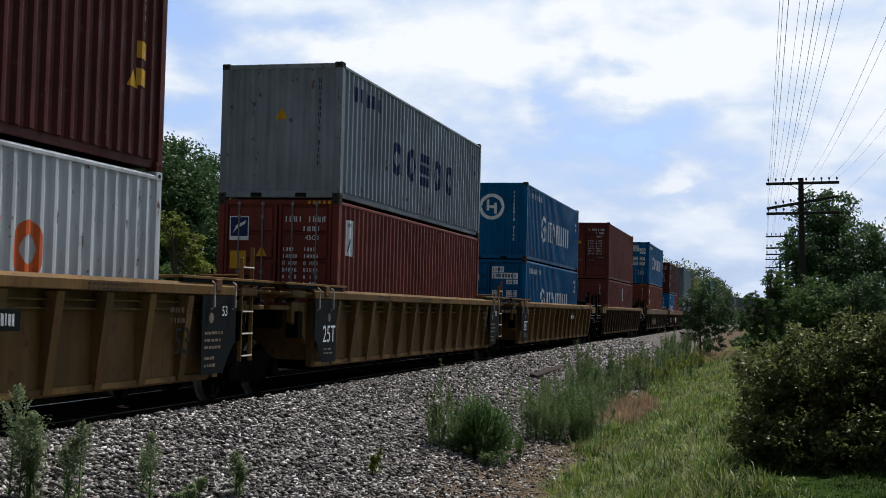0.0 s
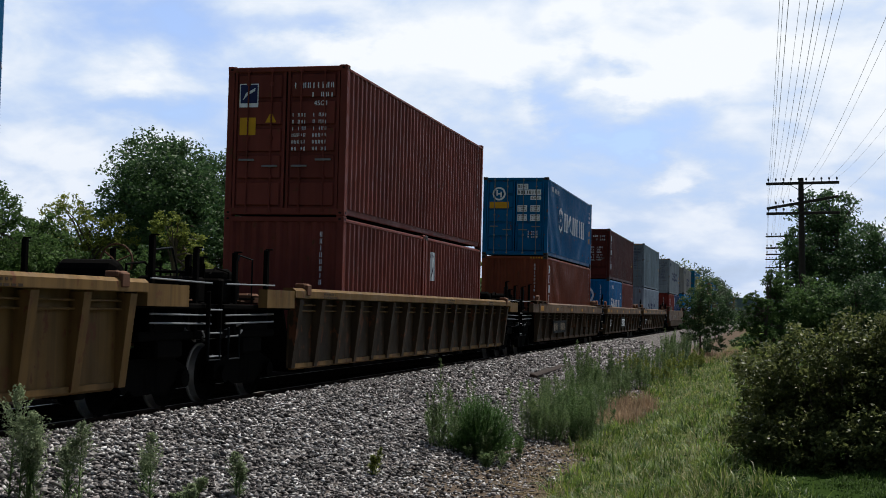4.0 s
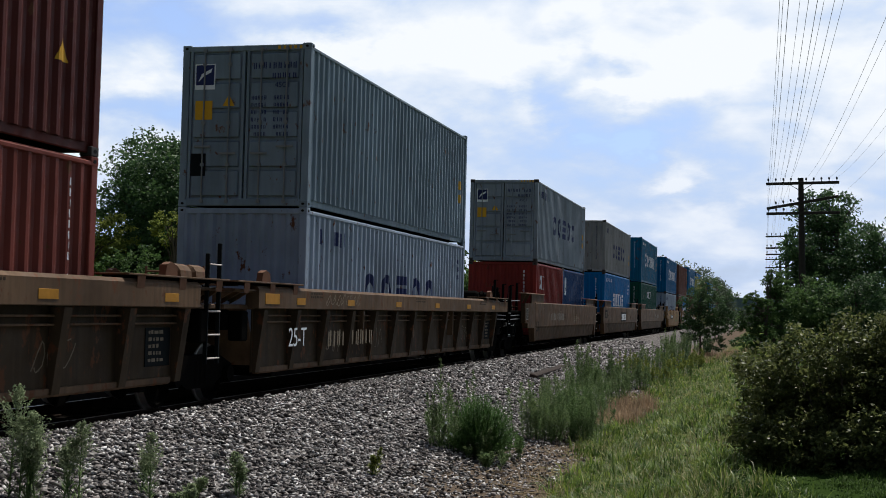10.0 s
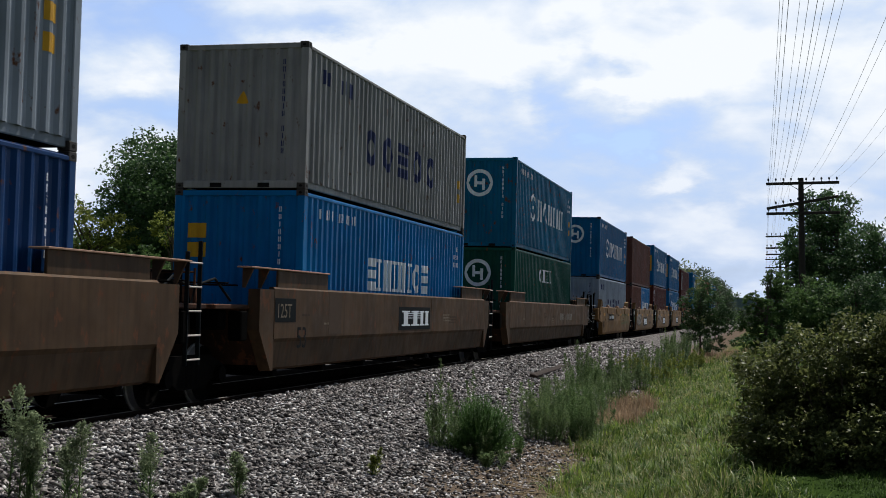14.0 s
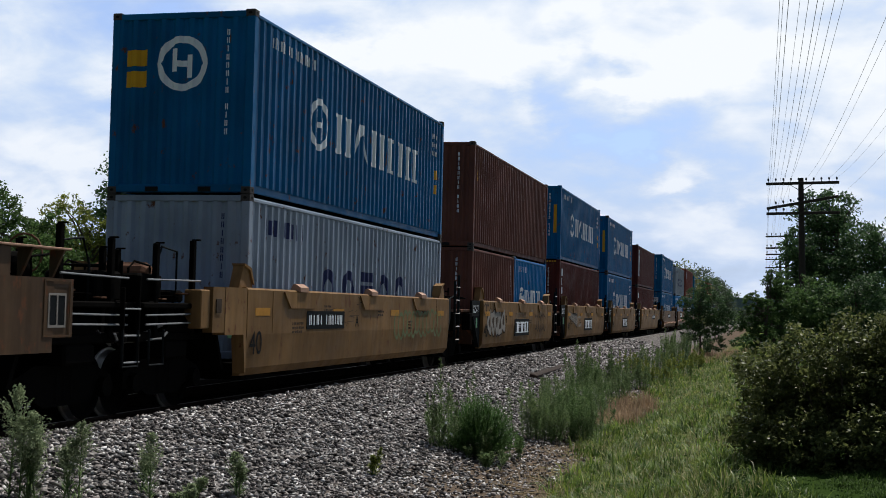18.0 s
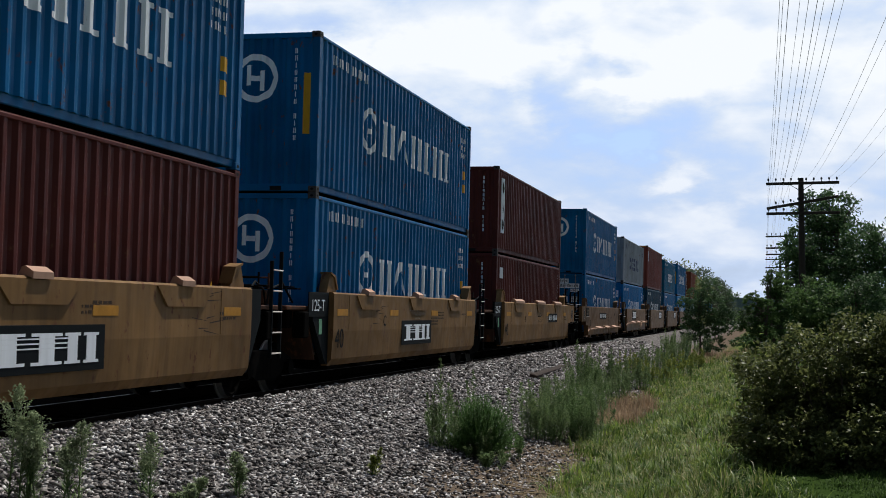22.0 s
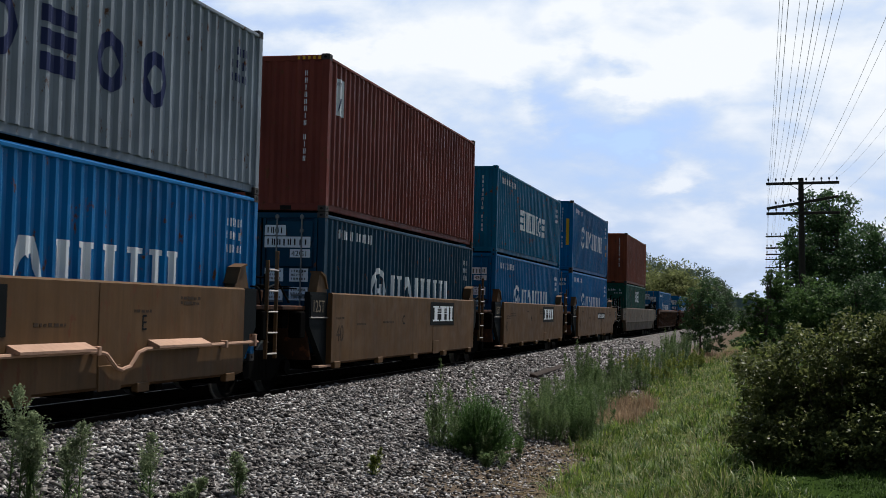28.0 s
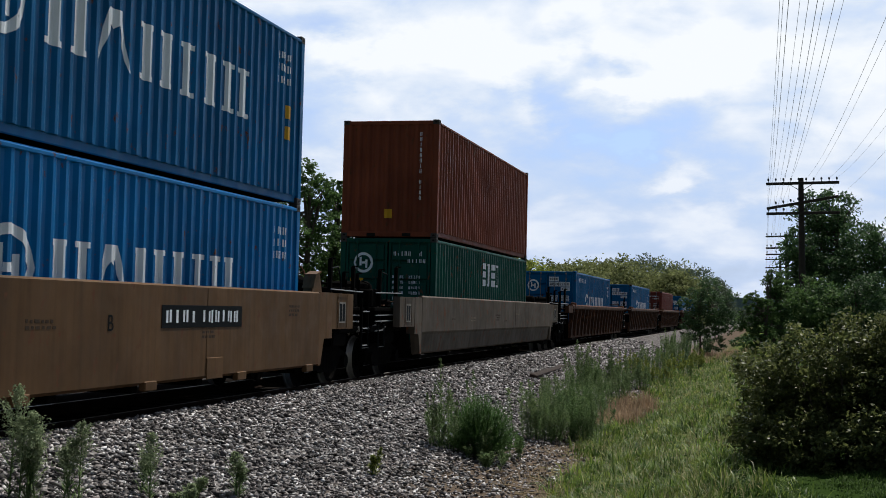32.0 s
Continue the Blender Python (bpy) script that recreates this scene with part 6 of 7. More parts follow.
# behind the train
row_tree(10, 300, 48, 3.6, L_MID, 9000, 0.16, "slender green tree with open crown behind the railway", 11)
row_tree(-60, 330, 46, 3.4, L_MID, 4000, 0.16, BROAD, 12)
row_tree(95, 362, 50, 3.2, L_MID, 9000, 0.15, "low yellow-green tree behind the railway", 13)
row_tree(150, 338, 52, 3.2, L_YELLOW, 9000, 0.15, "yellow-green tree with ragged crown behind the railway", 14)
row_tree(320, 214, 56, 6.2, L_DARK, 26000, 0.19, "large dark green tree with dense ragged crown", 15, n=13)
row_tree(252, 250, 57, 4.2, L_DARK, 12000, 0.18, "dark green tree with spreading side branches", 16)
row_tree(405, 248, 58, 4.8, L_DARK, 16000, 0.18, "dark green tree with several pointed tops", 17, n=11)
row_tree(322, 358, 44, 1.9, L_YELLOW, 5000, 0.12, "young yellow-green sapling in front of dark trees", 18)
row_tree(200, 400, 60, 4.4, L_DARK, 12000, 0.17, "dense dark green shrub tree behind the railway", 27, 0.02)
row_tree(60, 410, 60, 5.0, L_DARK, 12000, 0.17, "dense dark green undergrowth tree behind the railway", 28, 0.02)
row_tree(250, 420, 47, 3.0, L_MID, 4000, 0.15, "low green shrub tree beside the railway", 19)
row_tree(470, 330, 55, 3.6, L_MID, 6000, 0.16, BROAD, 20)
row_tree(545, 264, 60, 3.6, L_MID, 9000, 0.18, "tall green tree with loose airy crown", 21, n=11)
row_tree(602, 287, 63, 1.8, L_MID, 4500, 0.18, "dark green narrow tree behind the railway", 22)
dead_tree(*along(648, 420, 60)[:2], 7.6, 5)
row_tree(630, 395, 62, 3.0, L_MID, 5000, 0.16, "low green tree round a bare one", 23)
row_tree(700, 400, 70, 5.0, L_MID, 6000, 0.2, BROAD, 24)
row_tree(790, 420, 80, 6.0, L_MID, 6000, 0.22, BROAD, 25)
row_tree(880, 440, 95, 7.0, L_YELLOW, 6000, 0.26, "yellow-green tree in the distance", 26)
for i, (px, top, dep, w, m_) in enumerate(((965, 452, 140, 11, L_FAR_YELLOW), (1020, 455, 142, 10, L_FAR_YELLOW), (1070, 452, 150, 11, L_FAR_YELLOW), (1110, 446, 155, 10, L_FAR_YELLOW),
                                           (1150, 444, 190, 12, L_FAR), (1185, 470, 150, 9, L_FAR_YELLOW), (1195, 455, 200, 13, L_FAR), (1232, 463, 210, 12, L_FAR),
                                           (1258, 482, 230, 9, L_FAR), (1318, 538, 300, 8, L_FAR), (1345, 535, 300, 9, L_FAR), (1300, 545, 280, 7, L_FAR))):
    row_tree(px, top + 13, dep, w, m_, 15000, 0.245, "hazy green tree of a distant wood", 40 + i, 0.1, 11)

# beside the pole, right of the track
row_tree(1478, 312, 66, 5.0, L_DARK, 13000, 0.2, "tall green tree with drooping leaves behind a pole", 61, 0.1, 14)
row_tree(1415, 385, 64, 3.2, L_DARK, 8000, 0.16, "dark green tree at the foot of a telegraph pole", 62, 0.05, 10)
row_tree(1545, 372, 62, 4.2, L_DARK, 10000, 0.19, "broad green tree beside the railway", 63, 0.05, 12)
row_tree(1372, 470, 60, 2.0, L_MID, 5000, 0.13, "slender green tree with upright shoots", 64, 0.03, 9)
row_tree(1350, 512, 58, 1.6, L_MID, 4000, 0.12, "low dark green shrub tree", 65, 0.03, 8)
row_tree(1440, 480, 52, 3.0, L_MID, 7000, 0.14, "dark green shrub tree below a pole", 66, 0.03, 9)
row_tree(1520, 470, 50, 3.4, L_DARK, 7000, 0.14, "dark green shrub tree beside the railway", 67, 0.03, 9)
row_tree(1332, 588, 95, 2.2, L_DARK, 4000, 0.13, "low dark green shrub beside the path", 68, 0.03, 8)
# young tree at the foot of the bank
tree(5.45, 75, 4.7, [(0.4, 0, 3.9, 0.7), (-0.5, 0.2, 3.2, 0.85), (0.7, -0.2, 2.8, 1.0), (0.1, 0.3, 2.2, 1.1), (1.3, 0, 2.0, 0.8), (-0.6, 0, 1.6, 0.8), (1.8, 0, 3.6, 0.35), (0.6, 0, 1.0, 0.8)],
     14000, 0.075, L_DARK, "young dark green tree with a thin trunk beside the track", "tree", 71, 0.07)


def shrub(x, y, blobs, leaves, size, mat, label, seed, name="shrub"):
    rng = np.random.default_rng(seed)
    t = thing(name, label, "shrub", at=pose(x, y, float(ground_z(x)) - 0.03))
    P, C = crown_points(blobs, leaves, rng, 0.5, 1.08, 0.16)
    P = P[P[:, 2] > 0.02]
    g = Geo()
    for k in range(0, len(C), max(1, len(C) // 60)):
        e = Vector(C[k])
        if e.z > 0.15:
            b = Vector((e.x * 0.45, e.y * 0.45, 0))
            g.tube([b, b.lerp(e, 0.5) + Vector((0, 0, 0.1)), e], [0.025, 0.016, 0.004], 5)
    part("stem", g, M_BARK, t)
    part("foliage", quads_mesh("foliage", leaf_quads(P, (0, 0, 1.5), size, rng)), mat, t)
    return t


# the dense dark shrub: a long hedge-like mound
_rng = np.random.default_rng(5)
_blobs = []
for i in range(30):
    u = _rng.random()
    xx = -1.0 + u * 4.6
    topz = 1.42 + 0.34 * (xx + 1) + _rng.normal() * 0.1
    rr = _rng.uniform(0.34, 0.6)
    _blobs.append((xx, _rng.uniform(-0.7, 1.6), _rng.uniform(0.3, max(0.4, topz - rr * 0.9)), rr))
for i in range(14):
    xx = -1.0 + i * 0.33
    _blobs.append((xx, _rng.uniform(-0.3, 0.6), 1.2 + 0.34 * (xx + 1) + _rng.normal() * 0.12, _rng.uniform(0.24, 0.42)))
for i in range(26):
    xx = _rng.uniform(-1.3, 2.6)
    _blobs.append((xx, _rng.uniform(-0.6, 0.5), (1.42 + 0.34 * (xx + 1)) * _rng.uniform(0.55, 1.08), _rng.uniform(0.1, 0.2)))
for i in range(16):
    _blobs.append((-1.12 + i * 0.3 + _rng.normal() * 0.06, _rng.uniform(-0.75, -0.2), _rng.uniform(0.22, 0.5), _rng.uniform(0.28, 0.4)))
for i in range(5):
    _blobs.append((-1.15 + _rng.normal() * 0.08, _rng.uniform(-0.4, 0.6), 0.3 + i * 0.22, 0.3))
for i in range(12):
    xx = -0.75 + i * 0.33
    _blobs.append((xx, _rng.uniform(0.2, 0.7), 0.55 + 0.1 * (i % 3), 0.55))
    _blobs.append((xx, _rng.uniform(0.1, 0.6), 0.95 + 0.17 * (xx + 1), 0.48))
shrub(10.1, 16.6, _blobs, 190000, 0.04, L_BUSH, "dense dark green leafy shrub standing on mown grass", 81)


def needles(base, tip, n, f0, f1, length, width, rng, rise=(0.3, 1.0)):
    """Narrow leaves set round a stalk between two shares of its height."""
    f = rng.uniform(f0, f1, n)
    c = base + (tip - base) * f[:, None]
    ang = rng.random(n) * 6.283
    ln = length * rng.uniform(0.6, 1.25, n) * (1.15 - 0.5 * f)
    d = np.stack([np.cos(ang), np.sin(ang), rng.uniform(*rise, n)], 1) * ln[:, None]
    w = np.stack([-np.sin(ang), np.cos(ang), np.zeros(n)], 1) * width
    return np.stack([c, c + d * 0.5 + w, c + d, c + d * 0.5 - w], 1).reshape(-1, 3)


def plume_quads(base, tip, f0, radius, twigs, leaves, size, rng):
    """A cone of fine branchlets, each set with tiny leaves and seeds."""
    out_ = []
    for k in range(twigs):
        q = f0 + (1 - f0) * rng.random() ** 0.85
        r_ = radius * (1.04 - (q - f0) / (1 - f0)) ** 0.7 * rng.uniform(0.5, 1.1)
        a = rng.random() * 6.283
        e = np.array([math.cos(a) * r_, math.sin(a) * r_, r_ * rng.uniform(0.9, 1.6)])
        o = base + (tip - base) * q
        P = o + e * (rng.uniform(0.1, 1.0, leaves) ** 0.8)[:, None] + rng.normal(size=(leaves, 3)) * size * 0.45
        out_.append(leaf_quads(P, (0, 0, 0.6), size, rng, 1.7))
    return np.concatenate(out_)


def weed(x, y, h, stalks, spread, label, seed, plume=0.07, mat=None, tips=None, grain=1.0):
    """A stand of upright weeds: stalks with narrow leaves below and a slim plume above."""
    rng = np.random.default_rng(seed)
    t = thing("weed_plant", label, "weed", "weeds on the gravel bank", at=pose(x, y, float(ground_z(x)) - 0.03))
    g, low, top_ = Geo(), [], []
    for s in range(stalks):
        a, d = rng.random() * 6.283, spread * math.sqrt(rng.random())
        b = np.array([math.cos(a) * d, math.sin(a) * d, 0.0])
        hh = h * (rng.uniform(0.3, 1.0) ** 0.8 if s else 1.08)
        tip = b + np.array([rng.normal() * 0.06 + b[0] * 0.15, rng.normal() * 0.06 + b[1] * 0.15, hh])
        g.tube([b, (b + tip) / 2, tip], [0.006 * grain, 0.004 * grain, 0.002], 4)
        low.append(needles(b, tip, int(110 * hh / grain), 0.05, 0.7, 0.085, 0.005 * grain, rng))
        top_.append(plume_quads(b, tip, rng.uniform(0.25, 0.5), plume * rng.uniform(0.7, 1.6), int(44 / grain), 9, 0.0145 * grain, rng))
    part("stalk", g, L_WEED, t)
    part("leaves", quads_mesh("leaves", np.concatenate(low)), mat or L_WEED, t)
    part("plume", quads_mesh("plume", np.concatenate(top_)), tips or (L_TIP if seed % 3 else L_WEED), t, "feathery plume")


def fine_clump(x, y, h, wide, n, seed):
    """A dense rounded clump of fine radiating stems."""
    rng = np.random.default_rng(seed)
    t = thing("weed_plant", "dense rounded clump of fine dark green weeds", "weed", "weeds on the gravel bank", at=pose(x, y, float(ground_z(x)) - 0.03))
    g, quads = Geo(), []
    for s in range(n):
        a, k = rng.random() * 6.283, rng.random() ** 0.6
        d = np.array([math.cos(a) * k * wide, math.sin(a) * k * wide, h * math.sqrt(max(0.06, 1 - k * k)) * rng.uniform(0.78, 1.08)])
        b = np.array([d[0] * 0.25, d[1] * 0.25, 0.0])
        if s % 3 == 0:
            g.tube([b, (b + d) / 2 + np.array([0, 0, 0.04]), d], [0.005, 0.004, 0.002], 4)
        quads.append(needles(b, d, 46, 0.35, 1.0, 0.05, 0.0042, rng, (0.2, 1.4)))
    part("stem", g, L_FINE, t)
    part("leaves", quads_mesh("leaves", np.concatenate(quads)), L_FINE, t)
    for k in range(9):
        a, b = rng.uniform(-0.62, -0.3) * wide / 0.6, rng.uniform(-0.5, -0.1)
        part("blossom", shared(("blossom",), lambda: Geo().tube([(0, 0, 0), (0, 0, 0.012), (0, 0, 0.018)], [0.012, 0.03, 0.008], 7)), M_WHITE, t, "small white blossom", at=pose(a, b, rng.uniform(0.12, 0.6), 35, 0, 20 * k))


def plume_weed(x, y, h, stalks, seed, radius=0.2):
    """A tall weed: narrow leaves below, a cone of fine branchlets above."""
    rng = np.random.default_rng(seed)
    t = thing("weed_plant", TALL, "weed", "weeds on the gravel bank", at=pose(x, y, float(ground_z(x)) - 0.03))
    g, low, top_ = Geo(), [], []
    for s in range(stalks):
        b = np.array([rng.normal() * 0.06, rng.normal() * 0.06, 0.0])
        hh = h * (1.0 if s == 0 else rng.uniform(0.6, 0.85))
        tip = b + np.array([rng.normal() * 0.05, rng.normal() * 0.05, hh])
        g.tube([b, (b + tip) / 2, tip], [0.008, 0.006, 0.002], 5)
        low.append(needles(b, tip, 60, 0.05, 0.6, 0.11, 0.006, rng))
        top_.append(plume_quads(b, tip, 0.42, radius * (1 if s == 0 else 0.75), 105, 15, 0.0125, rng))
    part("stalk", g, L_WEED, t)
    part("leaves", quads_mesh("leaves", np.concatenate(low)), L_WEED, t)
    part("plume", quads_mesh("plume", np.concatenate(top_)), L_PLUME, t, "pale feathery plume")


TALL = "tall green weed with feathery plume on the gravel bank"
for i, (x, y, h, st, rd) in enumerate(((2.95, 9.6, 0.98, 3, 0.22), (3.08, 9.75, 0.8, 3, 0.2), (3.2, 10.0, 0.72, 3, 0.22), (3.42, 11.05, 0.64, 2, 0.14), (3.83, 12.1, 0.48, 2, 0.13),
                                       (3.62, 11.6, 0.2, 2, 0.1), (3.72, 11.2, 0.18, 2, 0.09))):
    plume_weed(x, y, h, st, 100 + i, rd)
weed(4.27, 15.4, 0.34, 4, 0.06, "small bright green weed on the gravel bank", 110, 0.05, L_YELLOW, L_YELLOW)
# the rounded clump at the foot of the bank and the spires round it
fine_clump(4.78, 19.3, 0.93, 0.66, 640, 111)
for i, (x, y, h, st, sp) in enumerate(((4.19, 18.75, 1.24, 3, 0.12), (4.34, 18.8, 0.95, 7, 0.2), (4.45, 20.5, 1.08, 3, 0.15), (4.3, 19.3, 0.85, 9, 0.25), (4.9, 18.7, 0.5, 6, 0.2), (5.07, 20.0, 0.36, 9, 0.25), (5.1, 18.6, 0.3, 7, 0.2))):
    weed(x, y, h, st, sp, TALL, 112 + i, 0.09)
STAND = "dense stand of tall green weeds at the foot of the bank"
for i, (x, y, h, st, sp) in enumerate(((4.88, 22.7, 0.92, 14, 0.25), (5.15, 23.2, 0.98, 22, 0.3), (5.45, 23.8, 1.02, 26, 0.35), (5.75, 24.2, 0.98, 18, 0.3), (5.0, 24.6, 1.05, 18, 0.35), (5.45, 26.2, 1.1, 24, 0.4),
                                       (4.8, 27.5, 1.0, 16, 0.4), (5.2, 29.5, 1.0, 22, 0.5), (4.7, 31.5, 1.1, 20, 0.4), (4.27, 34.4, 1.25, 9, 0.2), (4.48, 35.6, 1.2, 12, 0.25), (4.76, 37.3, 1.12, 12, 0.25),
                                       (5.1, 34.5, 0.95, 26, 0.6), (5.2, 40, 1.15, 18, 0.4), (4.7, 42.5, 1.0, 20, 0.5), (5.5, 44, 0.95, 24, 0.6), (4.9, 48, 1.15, 22, 0.6), (5.6, 51, 1.0, 24, 0.7),
                                       (5.0, 56, 1.1, 24, 0.7), (5.9, 58, 0.9, 24, 0.8), (4.7, 63, 1.2, 26, 0.8), (4.4, 70, 1.3, 26, 0.8), (5.0, 78, 1.3, 28, 0.9))):
    weed(x, y, h, st, sp, STAND, 130 + i, 0.13, None, L_YELLOW if i in (14, 15, 17, 19) else None, 1.0 if y < 30 else 1.5 if y < 50 else 2.0)
for i, (x, y, h) in enumerate(((5.5, 47, 1.3), (5.9, 52, 1.35), (5.3, 62, 1.5), (6.0, 66, 1.4), (5.6, 58, 1.4))):
    weed(x, y, h, 2, 0.1, "single tall dark weed spike in the grass", 170 + i, 0.06, L_DARK, L_DARK, 1.6)


# ------------------------------------------------------------------ grass
def grass(name, label, n, area, height, mat, seed, dens=None, width=0.006, lean=0.35, tuft=18, near=1.7):
    """Blades in tufts, each tuft bent over its own way."""
    rng = np.random.default_rng(seed)
    x0, x1, y0, y1 = area
    k = n // tuft
    x = rng.uniform(x0, x1, k)
    y = y0 + (y1 - y0) * rng.random(k) ** near
    keep = np.ones(k, bool) if dens is None else dens(x, y, rng)
    x, y = x[keep], y[keep]
    k = len(x)
    patch = np.array([0.72 + 0.9 * noise.noise((a * 1.1, b * 0.7, 2.0)) + 0.35 * noise.noise((a * 4, b * 3, 7.0)) for a, b in zip(x, y)])
    th = height * rng.uniform(0.5, 1.2, k) * np.clip(patch, 0.3, 1.4)
    ta = rng.random(k) * 6.283
    tl = lean * rng.uniform(0.4, 1.5, k)
    x, y, th, ta, tl = (np.repeat(q, tuft) for q in (x, y, th, ta, tl))
    m = len(x)
    rad = 0.035 + 0.09 * height
    x, y = x + rng.normal(size=m) * rad, y + rng.normal(size=m) * rad
    z = ground_z(x) - 0.02
    h = th * rng.uniform(0.45, 1.15, m)
    a = ta + rng.normal(size=m) * 1.1
    l = tl * rng.uniform(0.3, 1.6, m)
    d = np.stack([np.cos(a), np.sin(a), np.zeros(m)], 1)
    w = np.stack([-np.sin(a), np.cos(a), np.zeros(m)], 1) * (width * rng.uniform(0.6, 1.5, m) * (1 + y / 25))[:, None]
    B = np.stack([x, y, z], 1)
    up = np.array([0, 0, 1.0])
    droop = 1 / np.sqrt(1 + 0.6 * l * l)
    mid = B + up * (h * 0.66 * droop)[:, None] + d * (h * l * 0.35)[:, None]
    tip = B + up * (h * (1 - 0.18 * l) * droop)[:, None] + d * (h * l * 0.9)[:, None]
    V = np.stack([B - w, B + w, mid + w * 0.85, mid - w * 0.85, tip + w * 0.15, tip - w * 0.15], 1).reshape(-1, 3)
    F = (np.array([[0, 1, 2, 3], [3, 2, 4, 5]])[None] + 6 * np.arange(m)[:, None, None]).reshape(-1, 4)
    me = bpy.data.meshes.new(name)
    me.vertices.add(len(V))
    me.vertices.foreach_set("co", V.astype(np.float32).ravel())
    me.loops.add(F.size)
    me.loops.foreach_set("vertex_index", F.astype(np.int32).ravel())
    me.polygons.add(len(F))
    me.polygons.foreach_set("loop_start", np.arange(0, F.size, 4, dtype=np.int32))
    me.update(calc_edges=True)
    ob = part(name, me, mat)
    tagged(ob, label, "grass", kind="stuff")


def meadow(x, y, rng):
    edge = np.interp(y, [13, 17, 20, 24.5, 40], [6.6, 6.4, 6.05, 5.85, 5.3]) + 0.2 * np.sin(y * 0.7) + rng.normal(size=len(x)) * 0.15
    return (x > edge) & ((x < 8.6) | (y > 20) | (rng.random(len(x)) < 0.2))


grass("meadow_grass", "tall unmown green and straw-coloured grass beside the track", 240000, (5.0, 9.4, 11, 75), 0.3, L_GRASS, 201, meadow, 0.0042, 1.0)
grass("meadow_grass", "rough green grass beyond the shrub", 24000, (8.5, 22, 24, 80), 0.45, L_GRASS, 202, None, 0.01)
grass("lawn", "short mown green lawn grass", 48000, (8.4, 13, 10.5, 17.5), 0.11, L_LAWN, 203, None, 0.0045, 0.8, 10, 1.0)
grass("straw_grass", "thin straw-coloured grass stalks among green grass", 34000, (5.6, 9.2, 11, 70), 0.36, L_STRAW, 207, meadow, 0.0022, 1.1, 7)
grass("seed_grass", "patch of grass with red-brown seed heads", 5000, (5.5, 6.3, 27.5, 33), 0.6, L_SEED, 204, None, 0.0028, 0.6, 8, 1.0)
grass("seed_grass", "band of dry red-brown grass below a young tree", 7000, (5.6, 9.0, 62, 78), 0.42, L_SEED, 208, None, 0.003, 0.6, 8, 1.0)
grass("dry_grass", "dry straw-coloured stalks on brown earth", 2200, (5.3, 6.6, 13, 24), 0.2, M_DRY, 205, None, 0.0022, 1.6, 4, 1.0)
grass("verge_grass", "rough green growth beyond the far rail", 18000, (-16, -5.2, 8, 120), 0.6, L_WEED, 206, None, 0.012)


# ------------------------------------------------------------------ fallen timber
_log = thing("old_tie", "long weathered brown timber baulk half sunk in gravel", "timber", at=pose(3.02, 37.4, -0.51, 0, 12, 1.9))
part("timber", Geo().slab(-0.1, 0.1, -4.4, 4.4, -0.04, 0.12, 0.02), plain("weathered_timber", (0.03, 0.021, 0.017), 0.9, 0, 0.5, 5, 0.9), _log)
for i, (x, y, rz, l) in enumerate(((5.35, 16.5, 30, 0.3), (5.6, 17.3, -20, 0.4), (5.2, 18.2, 55, 0.3), (5.9, 17.6, 80, 0.25), (5.75, 18.4, 130, 0.35), (6.1, 16.9, 15, 0.3), (5.5, 19.4, 100, 0.4), (6.0, 19.2, 50, 0.22), (5.4, 15.6, -40, 0.3))):
    _s = thing("stick", "dry fallen brown stick on bare earth", "stick", "sticks on the earth", at=pose(x, y, float(ground_z(x)) + 0.02, 0, 0, rz))
    part("twig", Geo().tube([(-l, 0, 0), (0, 0.04, 0.02), (l, -0.03, 0.0)], [0.011, 0.009, 0.005], 5), M_DRY if i % 3 else M_BARK, _s)


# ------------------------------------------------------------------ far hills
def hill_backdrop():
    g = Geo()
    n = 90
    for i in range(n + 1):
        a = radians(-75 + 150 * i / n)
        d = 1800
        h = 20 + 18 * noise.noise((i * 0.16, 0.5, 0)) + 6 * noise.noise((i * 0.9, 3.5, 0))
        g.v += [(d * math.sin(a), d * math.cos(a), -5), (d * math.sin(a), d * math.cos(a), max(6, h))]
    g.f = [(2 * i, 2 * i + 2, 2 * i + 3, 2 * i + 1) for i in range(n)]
    # blue-grey hill colour carries the distance haze
    tagged(part("backdrop", g, plain("haze_tinted_wooded_hills", (0.12, 0.17, 0.21), 0.95, 0, 0.2, 0.02)), "hazy blue-green wooded hills on the horizon", "hills", kind="structure")


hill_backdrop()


# ------------------------------------------------------------------ ballast
def stone_shape(rng):
    """An angular broken stone of about ten faces."""
    p = np.array([(1, 0, 0), (-1, 0, 0), (0, 1, 0), (0, -1, 0), (0, 0, 1), (0, 0, -1)], float)
    p *= rng.uniform(0.6, 1.15, (6, 1))
    p += rng.normal(size=(6, 3)) * 0.22
    f = [(0, 2, 4), (2, 1, 4), (1, 3, 4), (3, 0, 4), (2, 0, 5), (1, 2, 5), (3, 1, 5), (0, 3, 5)]
    return p * np.array([1.08, 0.86, 0.5]), f


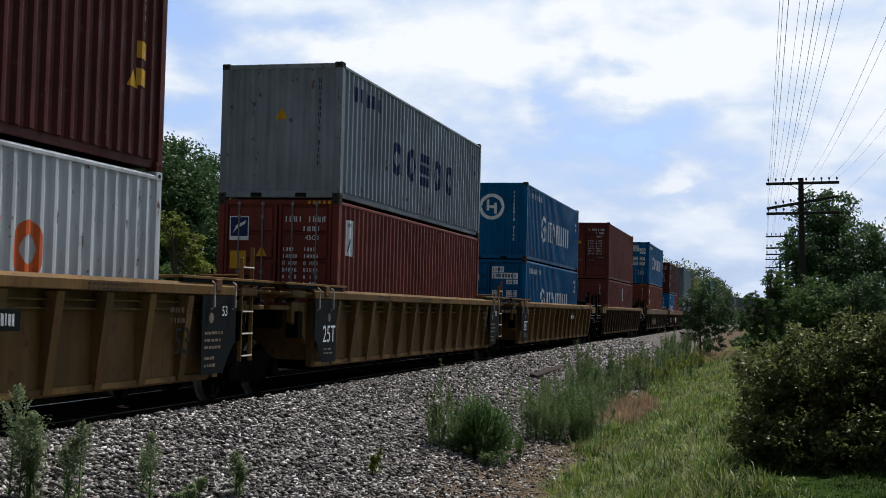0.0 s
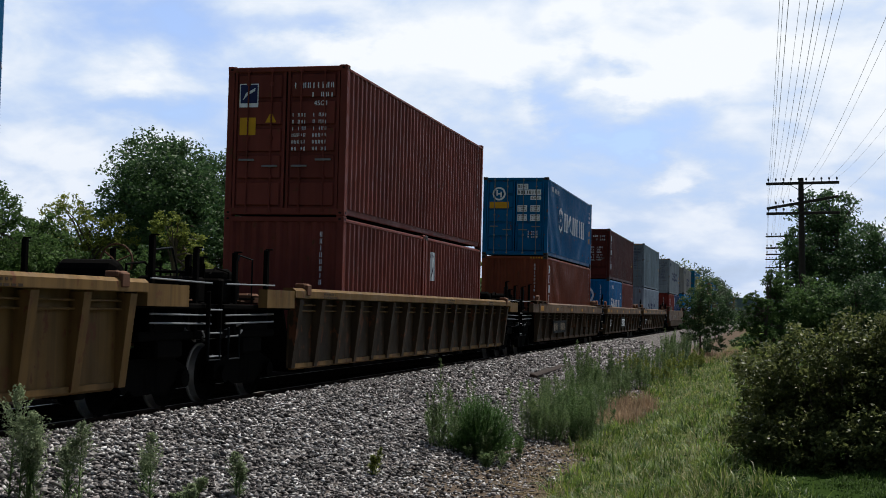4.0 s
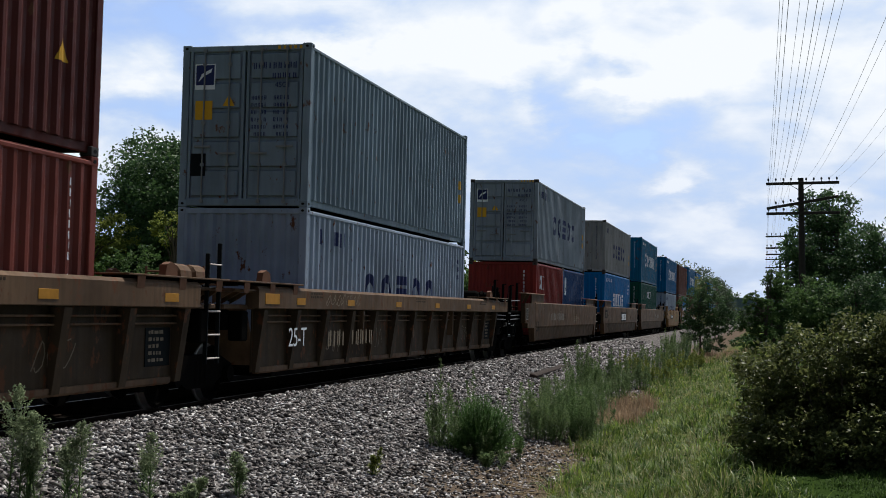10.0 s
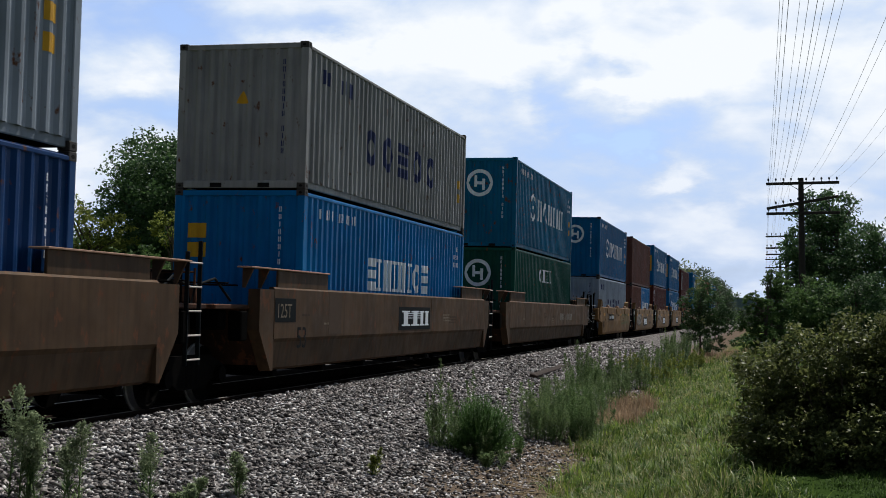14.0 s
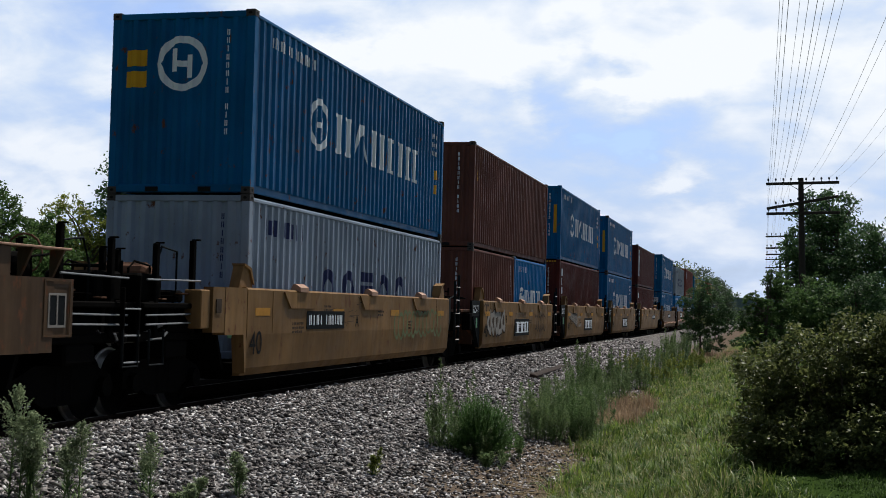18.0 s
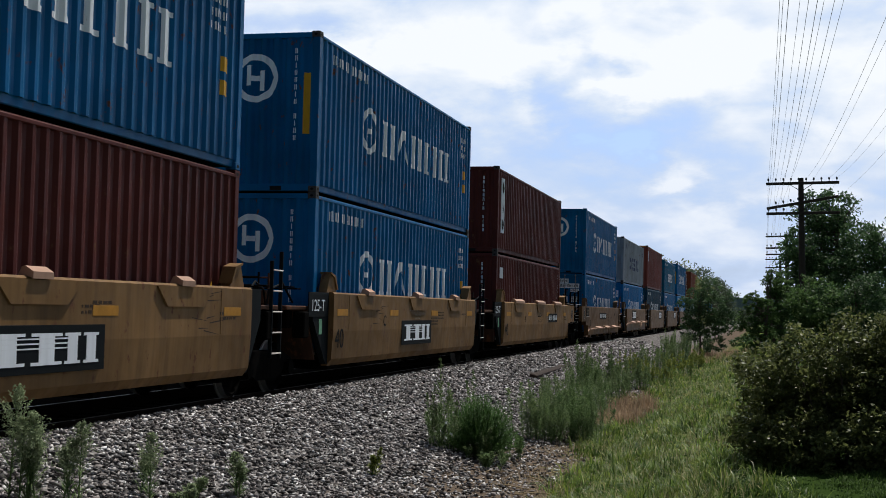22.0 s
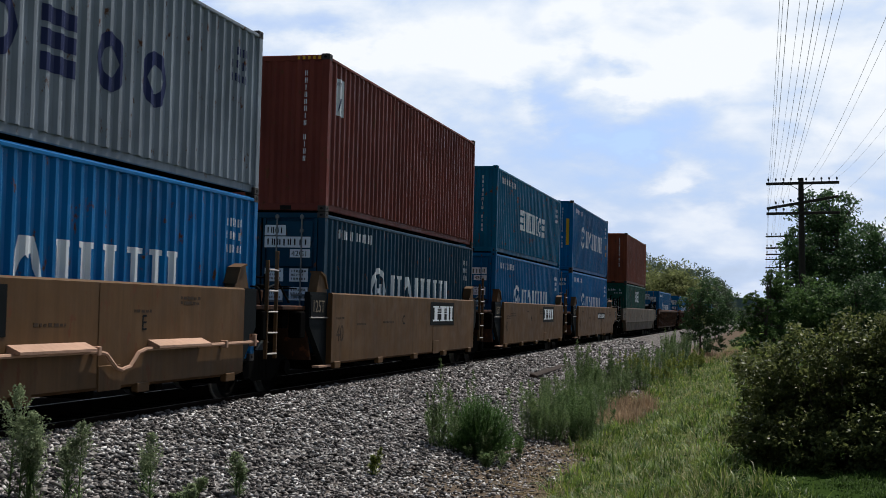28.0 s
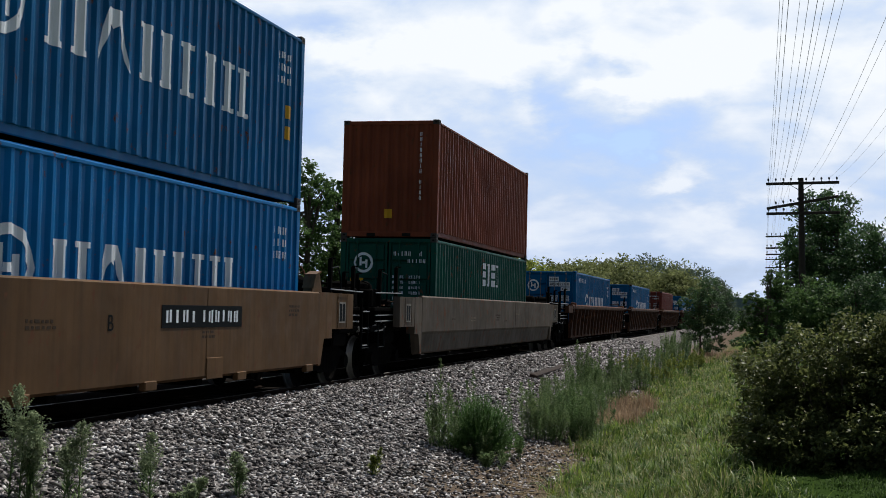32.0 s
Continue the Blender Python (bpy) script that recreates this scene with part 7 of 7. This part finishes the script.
def build_ballast():
    rng = np.random.default_rng(9)
    shapes = [stone_shape(rng) for _ in range(14)]
    bed = thing("ballast_stones", "loose angular grey and pinkish crushed-stone railway ballast", "ballast", kind="structure", at=pose(0, 0, 0))
    meshes = []
    for p, f in shapes:
        g = Geo()
        g.v, g.f = [tuple(q) for q in p], f
        meshes.append(g.mesh("stone"))
    # the nearest ones, one by one
    for i in range(300):
        x, y = rng.uniform(2.7, 4.6), rng.uniform(9.0, 13.5)
        s = rng.uniform(0.024, 0.043)
        m = Matrix.LocRotScale((x, y, float(ground_z(x)) + s * 0.35), Euler(rng.uniform(0, 6.28, 3)), (s, s, s))
        part("stone", meshes[i % 14], M_STONE_1, bed, at=m)
    V, F, o = [], [], 0
    n = 140000
    y = 8.5 + 62 * rng.random(n) ** 1.75
    x = rng.uniform(1.15, 6.3, n)
    thin = (x > 4.8) & (rng.random(len(x)) < 0.25 + (x - 4.8) * 0.45)
    x, y = x[~thin], y[~thin]
    on_rail = np.abs(np.abs(x) - 0.755) < 0.1
    x, y = x[~on_rail], y[~on_rail]
    s = rng.uniform(0.017, 0.047, len(x)) * (1 + np.maximum(0, y - 22) / 60)
    z = ground_z(x) + s * rng.uniform(-0.5, 0.8, len(x))
    z = np.where(np.abs(x) < 1.1, np.minimum(z, RAIL - 0.16), z)
    for i in range(len(x)):
        p, f = shapes[i % 14]
        a, c = rng.random() * 6.283, rng.uniform(-0.9, 0.9)
        ca, sa, cc, sc = math.cos(a), math.sin(a), math.cos(c), math.sin(c)
        q = p @ np.array([[ca, sa, 0], [-sa, ca, 0], [0, 0, 1]]) @ np.array([[1, 0, 0], [0, cc, sc], [0, -sc, cc]])
        V.append(q * s[i] + np.array([x[i], y[i], z[i]]))
    V = np.concatenate(V)
    tri = np.array(shapes[0][1])
    F = (tri[None] + 6 * np.arange(len(x))[:, None, None]).reshape(-1, 3)
    me = bpy.data.meshes.new("gravel")
    me.vertices.add(len(V))
    me.vertices.foreach_set("co", V.astype(np.float32).ravel())
    me.loops.add(F.size)
    me.loops.foreach_set("vertex_index", F.astype(np.int32).ravel())
    me.polygons.add(len(F))
    me.polygons.foreach_set("loop_start", np.arange(0, F.size, 3, dtype=np.int32))
    me.update(calc_edges=True)
    tagged(part("gravel", me, M_STONE, bed), kind="stuff")


build_ballast()


# ------------------------------------------------------------------ the train rolls
def motions():
    path = [(0, 172.17), (4, 129.43), (8, 86.5), (12, 43.37), (16, 0.0), (20, -43.61), (24, -87.48), (28, -131.6), (32, -175.97)]
    for t, x, y, z in MOVING:
        walk(t, [(s, pose(x, y + d, z)) for s, d in path])
    # wheels of 0.42 m radius turn as the train rolls
    times = np.arange(0, 32.01, 2 / 30)
    rolled = np.interp(times, [p[0] for p in path], [path[0][1] - p[1] for p in path])
    for d, wheels in WHEELS.items():
        first = wheels[0]
        walk(first, [(float(s), pose(0, 0.89 * d, 0.2, math.degrees(r / 0.42) % 360)) for s, r in zip(times, rolled)])
        for w in wheels[1:]:
            w.rotation_mode = "QUATERNION"
            a = w.animation_data_create()
            a.action = first.animation_data.action
            a.action_slot = first.animation_data.action_slot


motions()
